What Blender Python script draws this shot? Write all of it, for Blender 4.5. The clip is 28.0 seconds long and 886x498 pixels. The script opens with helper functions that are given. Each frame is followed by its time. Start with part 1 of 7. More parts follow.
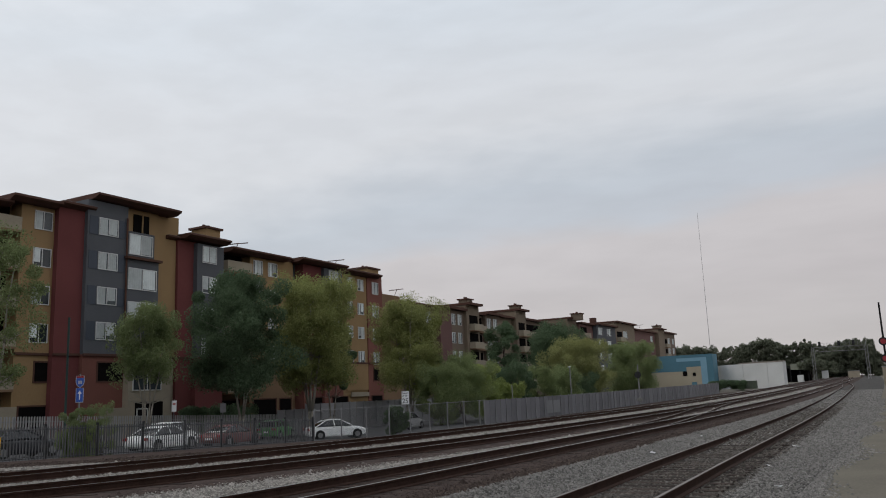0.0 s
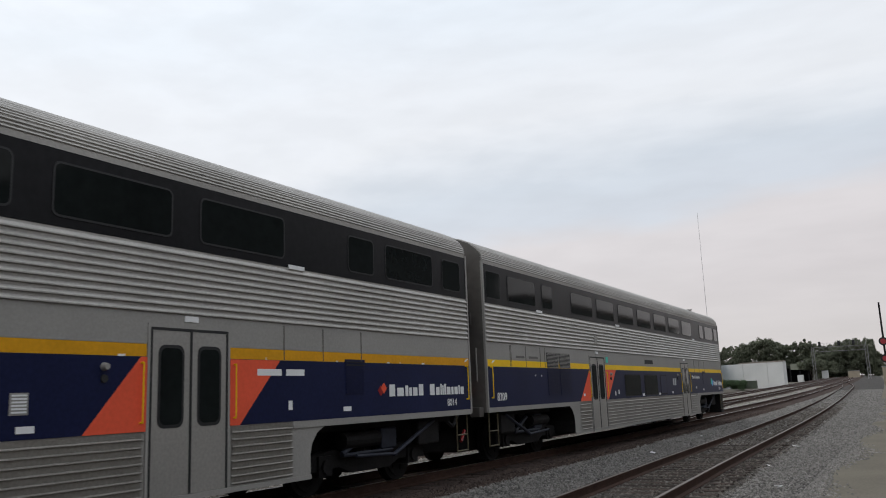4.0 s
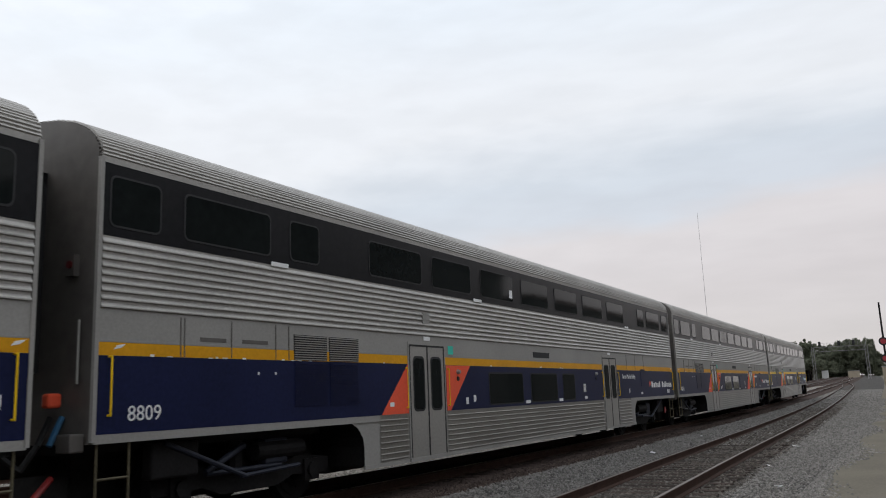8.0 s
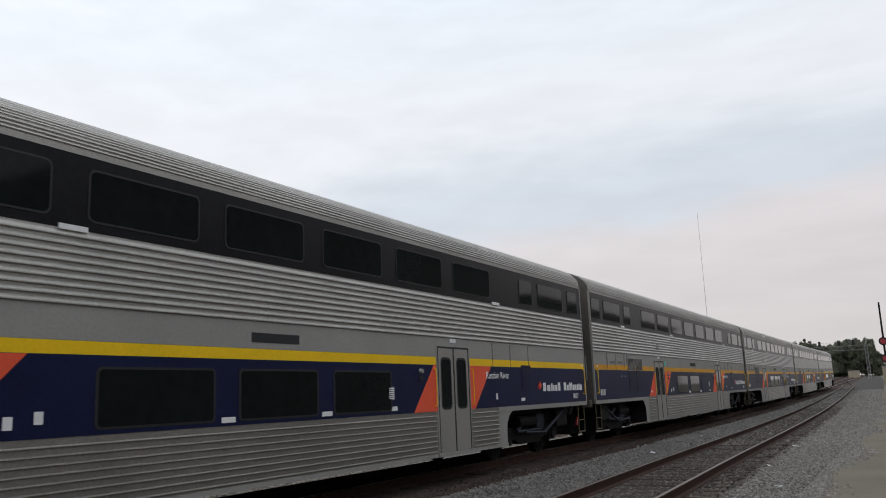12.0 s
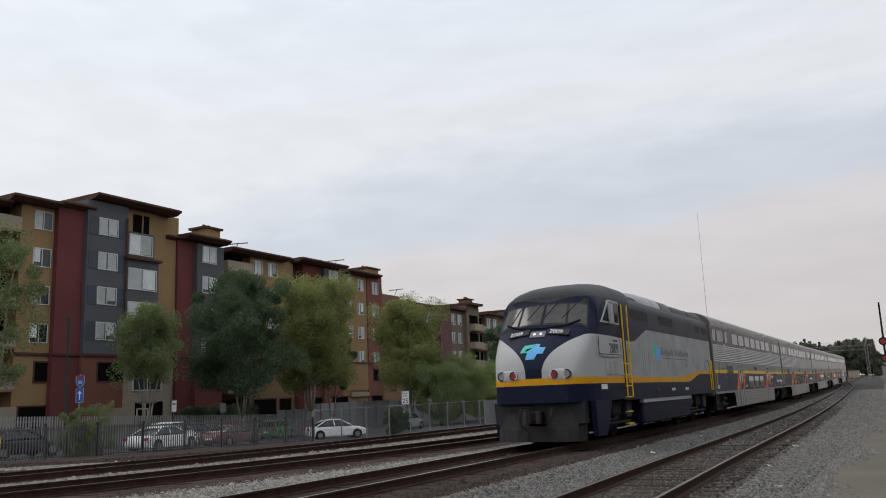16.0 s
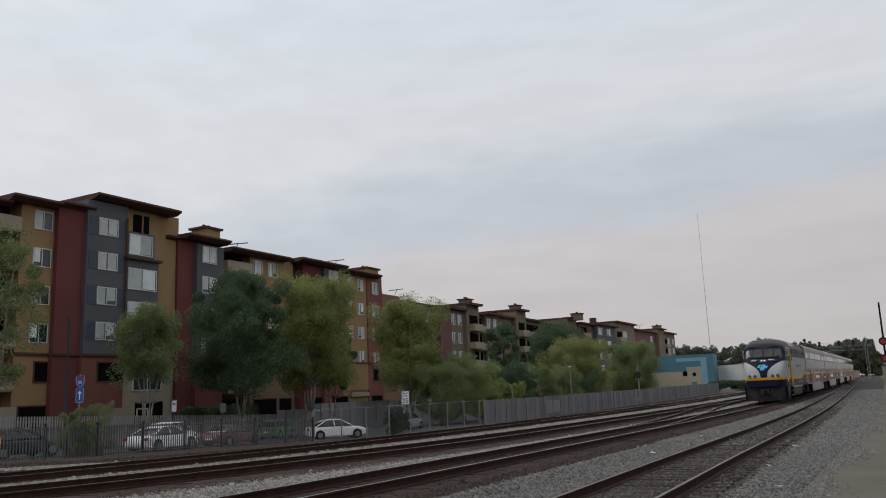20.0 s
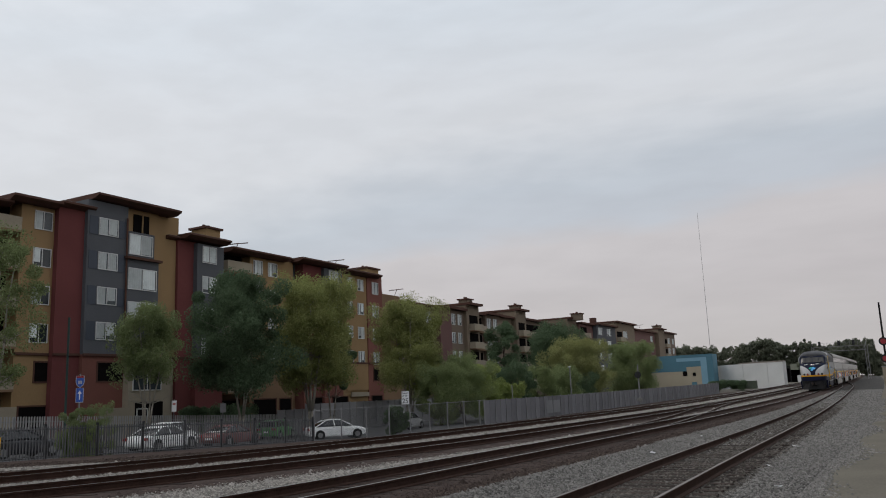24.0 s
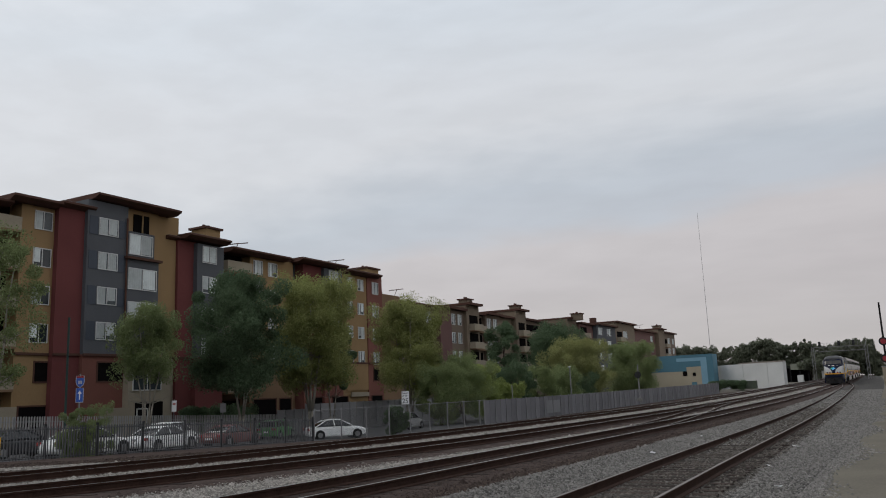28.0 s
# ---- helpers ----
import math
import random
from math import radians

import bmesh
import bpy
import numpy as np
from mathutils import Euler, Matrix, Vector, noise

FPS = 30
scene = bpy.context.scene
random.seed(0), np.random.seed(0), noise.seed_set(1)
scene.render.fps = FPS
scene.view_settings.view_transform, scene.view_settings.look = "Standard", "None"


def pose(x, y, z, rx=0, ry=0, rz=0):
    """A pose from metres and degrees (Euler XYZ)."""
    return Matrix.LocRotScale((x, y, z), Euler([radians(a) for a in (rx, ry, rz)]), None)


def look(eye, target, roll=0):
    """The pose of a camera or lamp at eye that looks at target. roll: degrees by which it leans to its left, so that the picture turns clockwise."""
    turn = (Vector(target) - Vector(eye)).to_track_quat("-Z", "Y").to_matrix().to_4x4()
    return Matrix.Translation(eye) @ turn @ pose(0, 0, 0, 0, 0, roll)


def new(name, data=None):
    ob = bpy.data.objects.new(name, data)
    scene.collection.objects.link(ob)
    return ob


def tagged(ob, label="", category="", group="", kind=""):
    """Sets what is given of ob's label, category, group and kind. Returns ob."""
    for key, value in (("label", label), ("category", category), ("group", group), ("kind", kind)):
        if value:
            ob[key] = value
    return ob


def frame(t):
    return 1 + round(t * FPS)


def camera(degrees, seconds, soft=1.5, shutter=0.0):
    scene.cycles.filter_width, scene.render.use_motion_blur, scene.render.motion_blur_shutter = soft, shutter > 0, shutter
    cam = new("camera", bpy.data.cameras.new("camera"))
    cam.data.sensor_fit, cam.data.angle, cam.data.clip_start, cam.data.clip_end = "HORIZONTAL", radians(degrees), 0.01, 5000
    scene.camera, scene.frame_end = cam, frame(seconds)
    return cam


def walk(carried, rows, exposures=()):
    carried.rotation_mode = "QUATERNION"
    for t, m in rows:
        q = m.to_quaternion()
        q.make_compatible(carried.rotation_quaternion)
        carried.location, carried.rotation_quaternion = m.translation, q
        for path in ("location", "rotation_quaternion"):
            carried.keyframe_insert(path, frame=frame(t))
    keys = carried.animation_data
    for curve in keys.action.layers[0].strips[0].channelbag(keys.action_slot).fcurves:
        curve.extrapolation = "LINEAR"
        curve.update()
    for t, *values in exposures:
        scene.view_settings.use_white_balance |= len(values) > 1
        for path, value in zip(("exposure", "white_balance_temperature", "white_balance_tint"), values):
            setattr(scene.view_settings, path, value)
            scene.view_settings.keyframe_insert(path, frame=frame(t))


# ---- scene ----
# ---------- camera on its stand, still for the whole shot ----------
CAM_H = 1.46
cam = camera(56.8, 28.0, soft=1.0, shutter=0.07)
CAM_POSE = Matrix.Translation((0, 0, CAM_H)) @ Euler((radians(90 + 10.22), 0, radians(29.0))).to_matrix().to_4x4() @ pose(0, 0, 0, 0, 0, -2.25)
walk(cam, [(0, CAM_POSE), (28, CAM_POSE)], exposures=[(0, 0.18), (0.6, 0.18), (1.2, 0.22), (1.9, 0.20), (2.2, 0.25), (2.7, 0.42), (3, 0.48), (8, 0.52), (14.5, 0.52), (15.2, 0.48), (16.2, 0.39), (17.5, 0.24), (20, 0.18), (28, 0.15)])

# ---------- sky and sun ----------
world = bpy.data.worlds.new("overcast_sky")
scene.world = world
world.use_nodes = True


def sky_nodes():
    nt = world.node_tree
    nt.nodes.clear()
    out = nt.nodes.new("ShaderNodeOutputWorld")
    mixs = nt.nodes.new("ShaderNodeMixShader")
    b1 = nt.nodes.new("ShaderNodeBackground")
    b2 = nt.nodes.new("ShaderNodeBackground")
    sky = nt.nodes.new("ShaderNodeTexSky")
    sky.sky_type = "NISHITA"
    sky.sun_disc = False
    sky.sun_elevation = radians(38)
    sky.sun_rotation = radians(-60)
    b1.inputs[1].default_value = 0.08
    nt.links.new(sky.outputs[0], b1.inputs[0])
    tc = nt.nodes.new("ShaderNodeTexCoord")
    mp = nt.nodes.new("ShaderNodeMapping")
    mp.inputs["Rotation"].default_value = (radians(8), radians(-10), radians(35))
    mp.inputs["Scale"].default_value = (1.1, 2.6, 5.5)
    n1 = nt.nodes.new("ShaderNodeTexNoise")
    n1.inputs["Scale"].default_value = 1.1
    n1.inputs["Detail"].default_value = 6
    n1.inputs["Roughness"].default_value = 0.5
    n2 = nt.nodes.new("ShaderNodeTexNoise")
    n2.inputs["Scale"].default_value = 7.0
    n2.inputs["Detail"].default_value = 5
    ad = nt.nodes.new("ShaderNodeMath")
    ad.operation = "MULTIPLY_ADD"
    ad.inputs[1].default_value = 0.22
    nt.links.new(tc.outputs["Generated"], mp.inputs[0])
    nt.links.new(mp.outputs[0], n1.inputs["Vector"])
    nt.links.new(mp.outputs[0], n2.inputs["Vector"])
    nt.links.new(n2.outputs[0], ad.inputs[0])
    nt.links.new(n1.outputs[0], ad.inputs[2])
    # cloud layers by height above the horizon, edges broken up by the noise
    sp = nt.nodes.new("ShaderNodeSeparateXYZ")
    nt.links.new(tc.outputs["Generated"], sp.inputs[0])
    ma = nt.nodes.new("ShaderNodeMath")
    ma.operation = "MULTIPLY_ADD"
    ma.inputs[1].default_value = 0.15
    nt.links.new(ad.outputs[0], ma.inputs[0])
    tilt = nt.nodes.new("ShaderNodeVectorMath")
    tilt.operation = "DOT_PRODUCT"
    tilt.inputs[1].default_value = (-0.103, -0.057, 1.0)      # the layers climb towards the north-east
    nt.links.new(tc.outputs["Generated"], tilt.inputs[0])
    nt.links.new(tilt.outputs["Value"], ma.inputs[2])
    sh = nt.nodes.new("ShaderNodeMath")
    sh.operation = "SUBTRACT"
    sh.inputs[1].default_value = 0.0915
    nt.links.new(ma.outputs[0], sh.inputs[0])
    rp = nt.nodes.new("ShaderNodeValToRGB")
    els = rp.color_ramp.elements
    els[0].position, els[0].color = 0.0, (0.465, 0.44, 0.445, 1)
    els[1].position, els[1].color = 1.0, (0.70, 0.74, 0.79, 1)
    for pos, c in ((0.08, (0.485, 0.455, 0.46)), (0.155, (0.525, 0.498, 0.503)), (0.185, (0.47, 0.497, 0.54)), (0.225, (0.475, 0.51, 0.555)), (0.29, (0.60, 0.615, 0.64)), (0.36, (0.605, 0.625, 0.655)), (0.45, (0.59, 0.632, 0.68)), (0.60, (0.67, 0.70, 0.745))):
        el = els.new(pos)
        el.color = (*c, 1)
    nt.links.new(sh.outputs[0], rp.inputs[0])
    # fine mottling
    mo = nt.nodes.new("ShaderNodeMapRange")
    mo.inputs["From Min"].default_value = 0.35
    mo.inputs["From Max"].default_value = 0.65
    mo.inputs["To Min"].default_value = 0.975
    mo.inputs["To Max"].default_value = 1.03
    nt.links.new(n2.outputs[0], mo.inputs[0])
    vs = nt.nodes.new("ShaderNodeVectorMath")
    vs.operation = "SCALE"
    nt.links.new(rp.outputs[0], vs.inputs[0])
    nt.links.new(mo.outputs[0], vs.inputs["Scale"])
    nt.links.new(vs.outputs[0], b2.inputs[0])
    b2.inputs[1].default_value = 1.0
    mixs.inputs[0].default_value = 0.93
    nt.links.new(b1.outputs[0], mixs.inputs[1])
    nt.links.new(b2.outputs[0], mixs.inputs[2])
    nt.links.new(mixs.outputs[0], out.inputs[0])


sky_nodes()
sun = new("sun", bpy.data.lights.new("sun", "SUN"))
sun.data.energy = 0.5
sun.data.angle = radians(25)
sun.data.color = (1.0, 0.96, 0.9)
sun.matrix_world = look((0, 0, 50), (0 + 30, 15, 10))

# ---------- materials ----------
MATS = {}


def mat(name, col, rough=0.7, metal=0.0, var=0.25, scale=3.0, fine=40.0, bump=0.0, col2=None, emit=0.0, island=0.0, spec=0.5):
    """A painted, metal, stone or leaf surface with stains at one scale and grain at another."""
    if name in MATS:
        return MATS[name]
    m = bpy.data.materials.new(name)
    m.use_nodes = True
    nt = m.node_tree
    bs = nt.nodes["Principled BSDF"]
    tc = nt.nodes.new("ShaderNodeTexCoord")
    n1 = nt.nodes.new("ShaderNodeTexNoise")
    n1.inputs["Scale"].default_value = scale
    n1.inputs["Detail"].default_value = 5
    n2 = nt.nodes.new("ShaderNodeTexNoise")
    n2.inputs["Scale"].default_value = fine
    n2.inputs["Detail"].default_value = 3
    for n in (n1, n2):
        nt.links.new(tc.outputs["Object"], n.inputs["Vector"])
    av = nt.nodes.new("ShaderNodeMath")
    av.operation = "MULTIPLY_ADD"
    av.inputs[1].default_value = 0.5
    half = nt.nodes.new("ShaderNodeMath")
    half.operation = "MULTIPLY"
    half.inputs[1].default_value = 0.5
    nt.links.new(n2.outputs[0], half.inputs[0])
    nt.links.new(n1.outputs[0], av.inputs[0])
    nt.links.new(half.outputs[0], av.inputs[2])
    rp = nt.nodes.new("ShaderNodeValToRGB")
    c2 = col2 or tuple(min(1, c * (1 + var)) for c in col)
    c1 = tuple(c * (1 - var) for c in col)
    e = rp.color_ramp.elements
    e[0].position, e[0].color = 0.32, (*c1, 1)
    e[1].position, e[1].color = 0.68, (*c2, 1)
    nt.links.new(av.outputs[0], rp.inputs[0])
    src = rp.outputs[0]
    if island:
        geo = nt.nodes.new("ShaderNodeNewGeometry")
        oi = nt.nodes.new("ShaderNodeObjectInfo")
        ad = nt.nodes.new("ShaderNodeMath")
        ad.operation = "ADD"
        nt.links.new(geo.outputs["Random Per Island"], ad.inputs[0])
        nt.links.new(oi.outputs["Random"], ad.inputs[1])
        fr = nt.nodes.new("ShaderNodeMath")
        fr.operation = "FRACT"
        nt.links.new(ad.outputs[0], fr.inputs[0])
        mr = nt.nodes.new("ShaderNodeMapRange")
        mr.inputs["To Min"].default_value = 1 - island
        mr.inputs["To Max"].default_value = 1 + island
        nt.links.new(fr.outputs[0], mr.inputs[0])
        mu = nt.nodes.new("ShaderNodeVectorMath")
        mu.operation = "SCALE"
        nt.links.new(src, mu.inputs[0])
        nt.links.new(mr.outputs[0], mu.inputs["Scale"])
        src = mu.outputs[0]
    nt.links.new(src, bs.inputs["Base Color"])
    bs.inputs["Roughness"].default_value = rough
    bs.inputs["Metallic"].default_value = metal
    bs.inputs["Specular IOR Level"].default_value = spec
    if bump:
        bp = nt.nodes.new("ShaderNodeBump")
        bp.inputs["Strength"].default_value = bump
        bp.inputs["Distance"].default_value = 0.02
        nt.links.new(av.outputs[0], bp.inputs["Height"])
        nt.links.new(bp.outputs[0], bs.inputs["Normal"])
    if emit:
        bs.inputs["Emission Color"].default_value = (*col, 1)
        bs.inputs["Emission Strength"].default_value = emit
    MATS[name] = m
    return m


STEEL = mat("fluted_stainless", (0.43, 0.413, 0.388), 0.46, 0.68, 0.16, 0.6, 25, 0.05, spec=0.3)
# darker copy of STEEL: the dark ground's reflection is put into the colour
SKIRTSTEEL = mat("shaded_skirt_stainless", (0.31, 0.293, 0.27), 0.42, 0.75, 0.22, 0.6, 25, 0.05, spec=0.3)
SILVER = mat("silver_paint", (0.325, 0.312, 0.293), 0.58, 0.12, 0.12, 0.7, 30, 0.02, spec=0.3)
ENDGREY = mat("grimy_end_grey", (0.135, 0.124, 0.115), 0.5, 0.35, 0.22, 0.5, 5, 0.03, spec=0.3)
NAVY = mat("navy_paint", (0.0105, 0.0145, 0.052), 0.4, 0, 0.25, 0.8, 20, spec=0.14)
YELLOW = mat("yellow_stripe_paint", (0.93, 0.58, 0.012), 0.45, 0, 0.08, 1.5, 20, spec=0.2)
AMBER = mat("amber_stripe_paint", (0.70, 0.33, 0.010), 0.45, 0, 0.12, 1.5, 20, spec=0.2)
ORANGE = mat("orange_paint", (0.86, 0.115, 0.055), 0.45, 0, 0.08, 1.5, 20, spec=0.2)
BAND = mat("black_window_band", (0.0135, 0.0135, 0.015), 0.30, 0, 0.3, 0.8, 12, spec=0.11)
DARKGLASS = mat("tinted_glass", (0.010, 0.0125, 0.0125), 0.06, 0, 0.3, 0.8, 8, spec=0.12)
WINRIM = mat("grey_window_gasket", (0.014, 0.014, 0.015), 0.6, 0, 0.2, 4, 30)
RUBBER = mat("black_rubber", (0.014, 0.014, 0.015), 0.7, 0, 0.3, 4, 30)
TRUCK = mat("grimy_truck_steel", (0.013, 0.012, 0.0125), 0.7, 0.2, 0.5, 3, 25, 0.2, spec=0.2)
TRUCKBLUE = mat("dirty_blue_steel", (0.017, 0.021, 0.036), 0.6, 0.2, 0.4, 3, 25, 0.2)
WHITE = mat("white_lettering", (0.82, 0.82, 0.82), 0.5, 0, 0.05, 2, 30)
TEAL = mat("teal_emblem", (0.03, 0.56, 0.43), 0.45, 0, 0.08, 2, 20)
SKYBLUE = mat("light_blue_emblem", (0.10, 0.43, 0.82), 0.45, 0, 0.08, 2, 20)
RED = mat("red_lens", (0.30, 0.01, 0.01), 0.3, 0, 0.1, 5, 30)
BLACKTXT = mat("black_lettering", (0.015, 0.015, 0.02), 0.5, 0, 0.1, 5, 30)
BALLAST = mat("grey_ballast_gravel", (0.066, 0.062, 0.058), 0.95, 0, 0.6, 2.0, 14, 0.9, spec=0.08)
STONE = mat("ballast_stone", (0.190, 0.180, 0.168), 0.9, 0, 0.25, 6, 40, 0.3, island=0.45, spec=0.15)
PALESTONE = mat("pale_crushed_stone", (0.267, 0.248, 0.225), 0.9, 0, 0.25, 6, 40, 0.3, island=0.55, spec=0.15)
BROWNSTONE = mat("brown_stained_stone", (0.066, 0.050, 0.043), 0.9, 0, 0.25, 6, 40, 0.3, island=0.6, spec=0.06)
STAIN = mat("rust_stained_ballast", (0.064, 0.048, 0.043), 0.95, 0, 0.45, 1.4, 16, 0.8, spec=0.03)
RAILSIDE = mat("rusty_rail", (0.062, 0.036, 0.028), 0.8, 0.3, 0.3, 4, 30, 0.2, spec=0.1)
RAILTOP = mat("worn_rail_head", (0.34, 0.32, 0.31), 0.3, 0.9, 0.15, 1, 20)
RAILDULL = mat("dull_rail_head", (0.15, 0.125, 0.11), 0.5, 0.6, 0.2, 1, 20)
SIDINGFILL = mat("brown_grey_gravel_fill", (0.068, 0.061, 0.055), 0.95, 0, 0.5, 2.0, 14, 0.8, spec=0.06)
TIE = mat("weathered_timber_tie", (0.050, 0.038, 0.033), 0.9, 0, 0.4, 5, 40, 0.5, island=0.3, spec=0.05)
DIRT = mat("tan_dirt_road", (0.150, 0.135, 0.108), 0.95, 0, 0.2, 0.5, 25, 0.4, spec=0.1)
ASPHALT = mat("street_asphalt", (0.085, 0.084, 0.085), 0.9, 0, 0.25, 0.8, 40, 0.2, spec=0.15)
EARTH = mat("dusty_ground", (0.14, 0.13, 0.11), 0.95, 0, 0.3, 0.05, 3, 0.2, spec=0.1)

# ---------- mesh helpers ----------


def part(name, bm, material, parent=None, label="", smooth=False):
    me = bpy.data.meshes.new(name)
    bmesh.ops.recalc_face_normals(bm, faces=bm.faces)
    bm.to_mesh(me)
    bm.free()
    for m in (material if isinstance(material, (list, tuple)) else [material]):
        me.materials.append(m)
    if smooth:
        for f in me.polygons:
            f.use_smooth = True
    ob = new(name, me)
    if parent is not None:
        ob.parent = parent
    if label:
        ob["label"] = label
    return ob


def share(name, me, parent, m=None, label=""):
    ob = new(name, me)
    ob.parent = parent
    if m is not None:
        ob.matrix_basis = m
    if label:
        ob["label"] = label
    return ob


def thing(name, m, label, category, group="", kind=""):
    ob = new(name)
    ob.empty_display_size = 0.5
    ob.matrix_basis = m
    return tagged(ob, label, category, group, kind)


def box(bm, x0, x1, y0, y1, z0, z1, mi=0, bev=0.0):
    vs = [bm.verts.new(c) for c in ((x0, y0, z0), (x1, y0, z0), (x1, y1, z0), (x0, y1, z0), (x0, y0, z1), (x1, y0, z1), (x1, y1, z1), (x0, y1, z1))]
    fs = [bm.faces.new([vs[i] for i in q]) for q in ((3, 2, 1, 0), (4, 5, 6, 7), (0, 1, 5, 4), (1, 2, 6, 5), (2, 3, 7, 6), (3, 0, 4, 7))]
    for f in fs:
        f.material_index = mi
    if bev:
        es = list({e for f in fs for e in f.edges})
        bmesh.ops.bevel(bm, geom=es, offset=bev, segments=2, affect="EDGES", profile=0.5)
    return fs


def boxm(*a, bev=0.0):
    bm = bmesh.new()
    box(bm, *a, bev=bev)
    return bm


def prism(bm, pts, axis, a, b, mi=0):
    """A polygon extruded along an axis (0, 1 or 2) from a to b; pts are the two other coordinates in order."""
    def put(u, v, w):
        c = [u, v]
        c.insert(axis, w)
        return bm.verts.new(c)
    A = [put(u, v, a) for u, v in pts]
    B = [put(u, v, b) for u, v in pts]
    n = len(pts)
    fs = [bm.faces.new(A), bm.faces.new(B[::-1])]
    for i in range(n):
        fs.append(bm.faces.new((A[i], B[i], B[(i + 1) % n], A[(i + 1) % n])))
    for f in fs:
        f.material_index = mi
    return fs


def rod(bm, a, b, r, n=8, r2=None, mi=0):
    """A round bar from a to b, tapering to r2."""
    a, b = Vector(a), Vector(b)
    r2 = r if r2 is None else r2
    q = (b - a).to_track_quat("Z", "Y")
    ring = [[bm.verts.new(c + q @ Vector((rr * math.cos(2 * math.pi * i / n), rr * math.sin(2 * math.pi * i / n), 0))) for i in range(n)] for c, rr in ((a, r), (b, r2))]
    fs = [bm.faces.new(ring[0][::-1]), bm.faces.new(ring[1])]
    for i in range(n):
        fs.append(bm.faces.new((ring[0][i], ring[0][(i + 1) % n], ring[1][(i + 1) % n], ring[1][i])))
    for f in fs:
        f.material_index = mi
    return fs


def rrect(y0, y1, z0, z1, r, n=4):
    """A rounded rectangle's outline."""
    pts = []
    for cy, cz, a0 in ((y1 - r, z1 - r, 0), (y0 + r, z1 - r, 90), (y0 + r, z0 + r, 180), (y1 - r, z0 + r, 270)):
        for i in range(n + 1):
            a = radians(a0 + 90 * i / n)
            pts.append((cy + r * math.cos(a), cz + r * math.sin(a)))
    return pts


def text_mesh(s, size, depth=0.003):
    cu = bpy.data.curves.new("lettering", "FONT")
    cu.body = s
    cu.size = size
    cu.extrude = depth
    cu.resolution_u = 3
    ob = bpy.data.objects.new("lettering", cu)
    scene.collection.objects.link(ob)
    bpy.context.view_layer.update()
    me = bpy.data.meshes.new_from_object(ob.evaluated_get(bpy.context.evaluated_depsgraph_get()))
    bpy.data.objects.remove(ob)
    return me


# ---------- the line of the tracks ----------
V = 10.55          # the train's pace
HALF = 1.55        # half a car's width
TRACK = 7.69 + HALF


def bend(s):
    """Sideways drift of the line from straight, and its slope."""
    a, b, m, k = 20.0, 55.0, 0.0135, 8.5e-5
    if s < a:
        return 0.0, 0.0
    if s < b:
        return m * (s - a) ** 2 / (2 * (b - a)), m * (s - a) / (b - a)
    w = min(s, 420) - b
    o = m * (b - a) / 2 + m * w + k * w * w / 2
    return o + (s - 420 if s > 420 else 0) * (m + k * w), m + k * w


def rise(s):
    """The line climbs gently far off."""
    a, b, g = 30.0, 110.0, 0.0115
    if s < a:
        return 0.0
    if s < b:
        return g * (s - a) ** 2 / (2 * (b - a))
    return g * (b - a) / 2 + g * (min(s, 420) - b)


def flare(s, off):
    """The two outer tracks spread away from the main line on the near side."""
    q = max(0.0, 30.0 - max(s, 4.0))
    f = 0.0058 * q * q + (0.0116 * q * (4.0 - s) if s < 4 else 0.0)
    return f * min(1.0, max(0.0, (off - 1.0) / 3.2)) * min(1.0, max(0.0, 1 - (off - 13.0) / 10.0))


def on_line(s, off=0.0):
    o, h = bend(s)
    return Vector((-TRACK - off - o - flare(max(s, -40.0), off), s, rise(s)))


def strip(bm, prof, s0, s1, step, mi=0, closed=False, base=0.0, way=None):
    """A cross-section (offset towards the far side, height) swept along the line."""
    rows = []
    n = max(1, round((s1 - s0) / step))
    for i in range(n + 1):
        s = s0 + (s1 - s0) * i / n
        rows.append([bm.verts.new((way(s) + Vector((-u, 0, w + base))) if way else on_line(s, u) + Vector((0, 0, w + base))) for u, w in prof])
    k = len(prof)
    for i in range(n):
        for j in range(k if closed else k - 1):
            f = bm.faces.new((rows[i][j], rows[i][(j + 1) % k], rows[i + 1][(j + 1) % k], rows[i + 1][j]))
            f.material_index = mi
# ---------- ground and tracks ----------
STREET = -0.8


VERGE_NEAR = [(10.95, -0.24), (11.6, -0.30), (12.8, -0.36), (14.0, -0.42), (24.8, -0.50), (25.6, -0.62), (25.95, -0.76)]
VERGE_FAR = [(10.95, -0.24), (11.6, -0.5), (12.8, -1.12), (14.0, -1.22), (24.8, -1.3), (25.6, -1.4), (25.95, -1.5)]


def verge_drop(s):
    """How far the verge has sunk from the near level to the ditch further on."""
    return min(1.0, max(0.0, (s - 20.0) / 34.0))


def street_z(s):
    """Level of the street, which falls away from the near end and then follows the line."""
    return STREET - 0.025 * min(30.0, max(0.0, s - 27.0)) + rise(s)


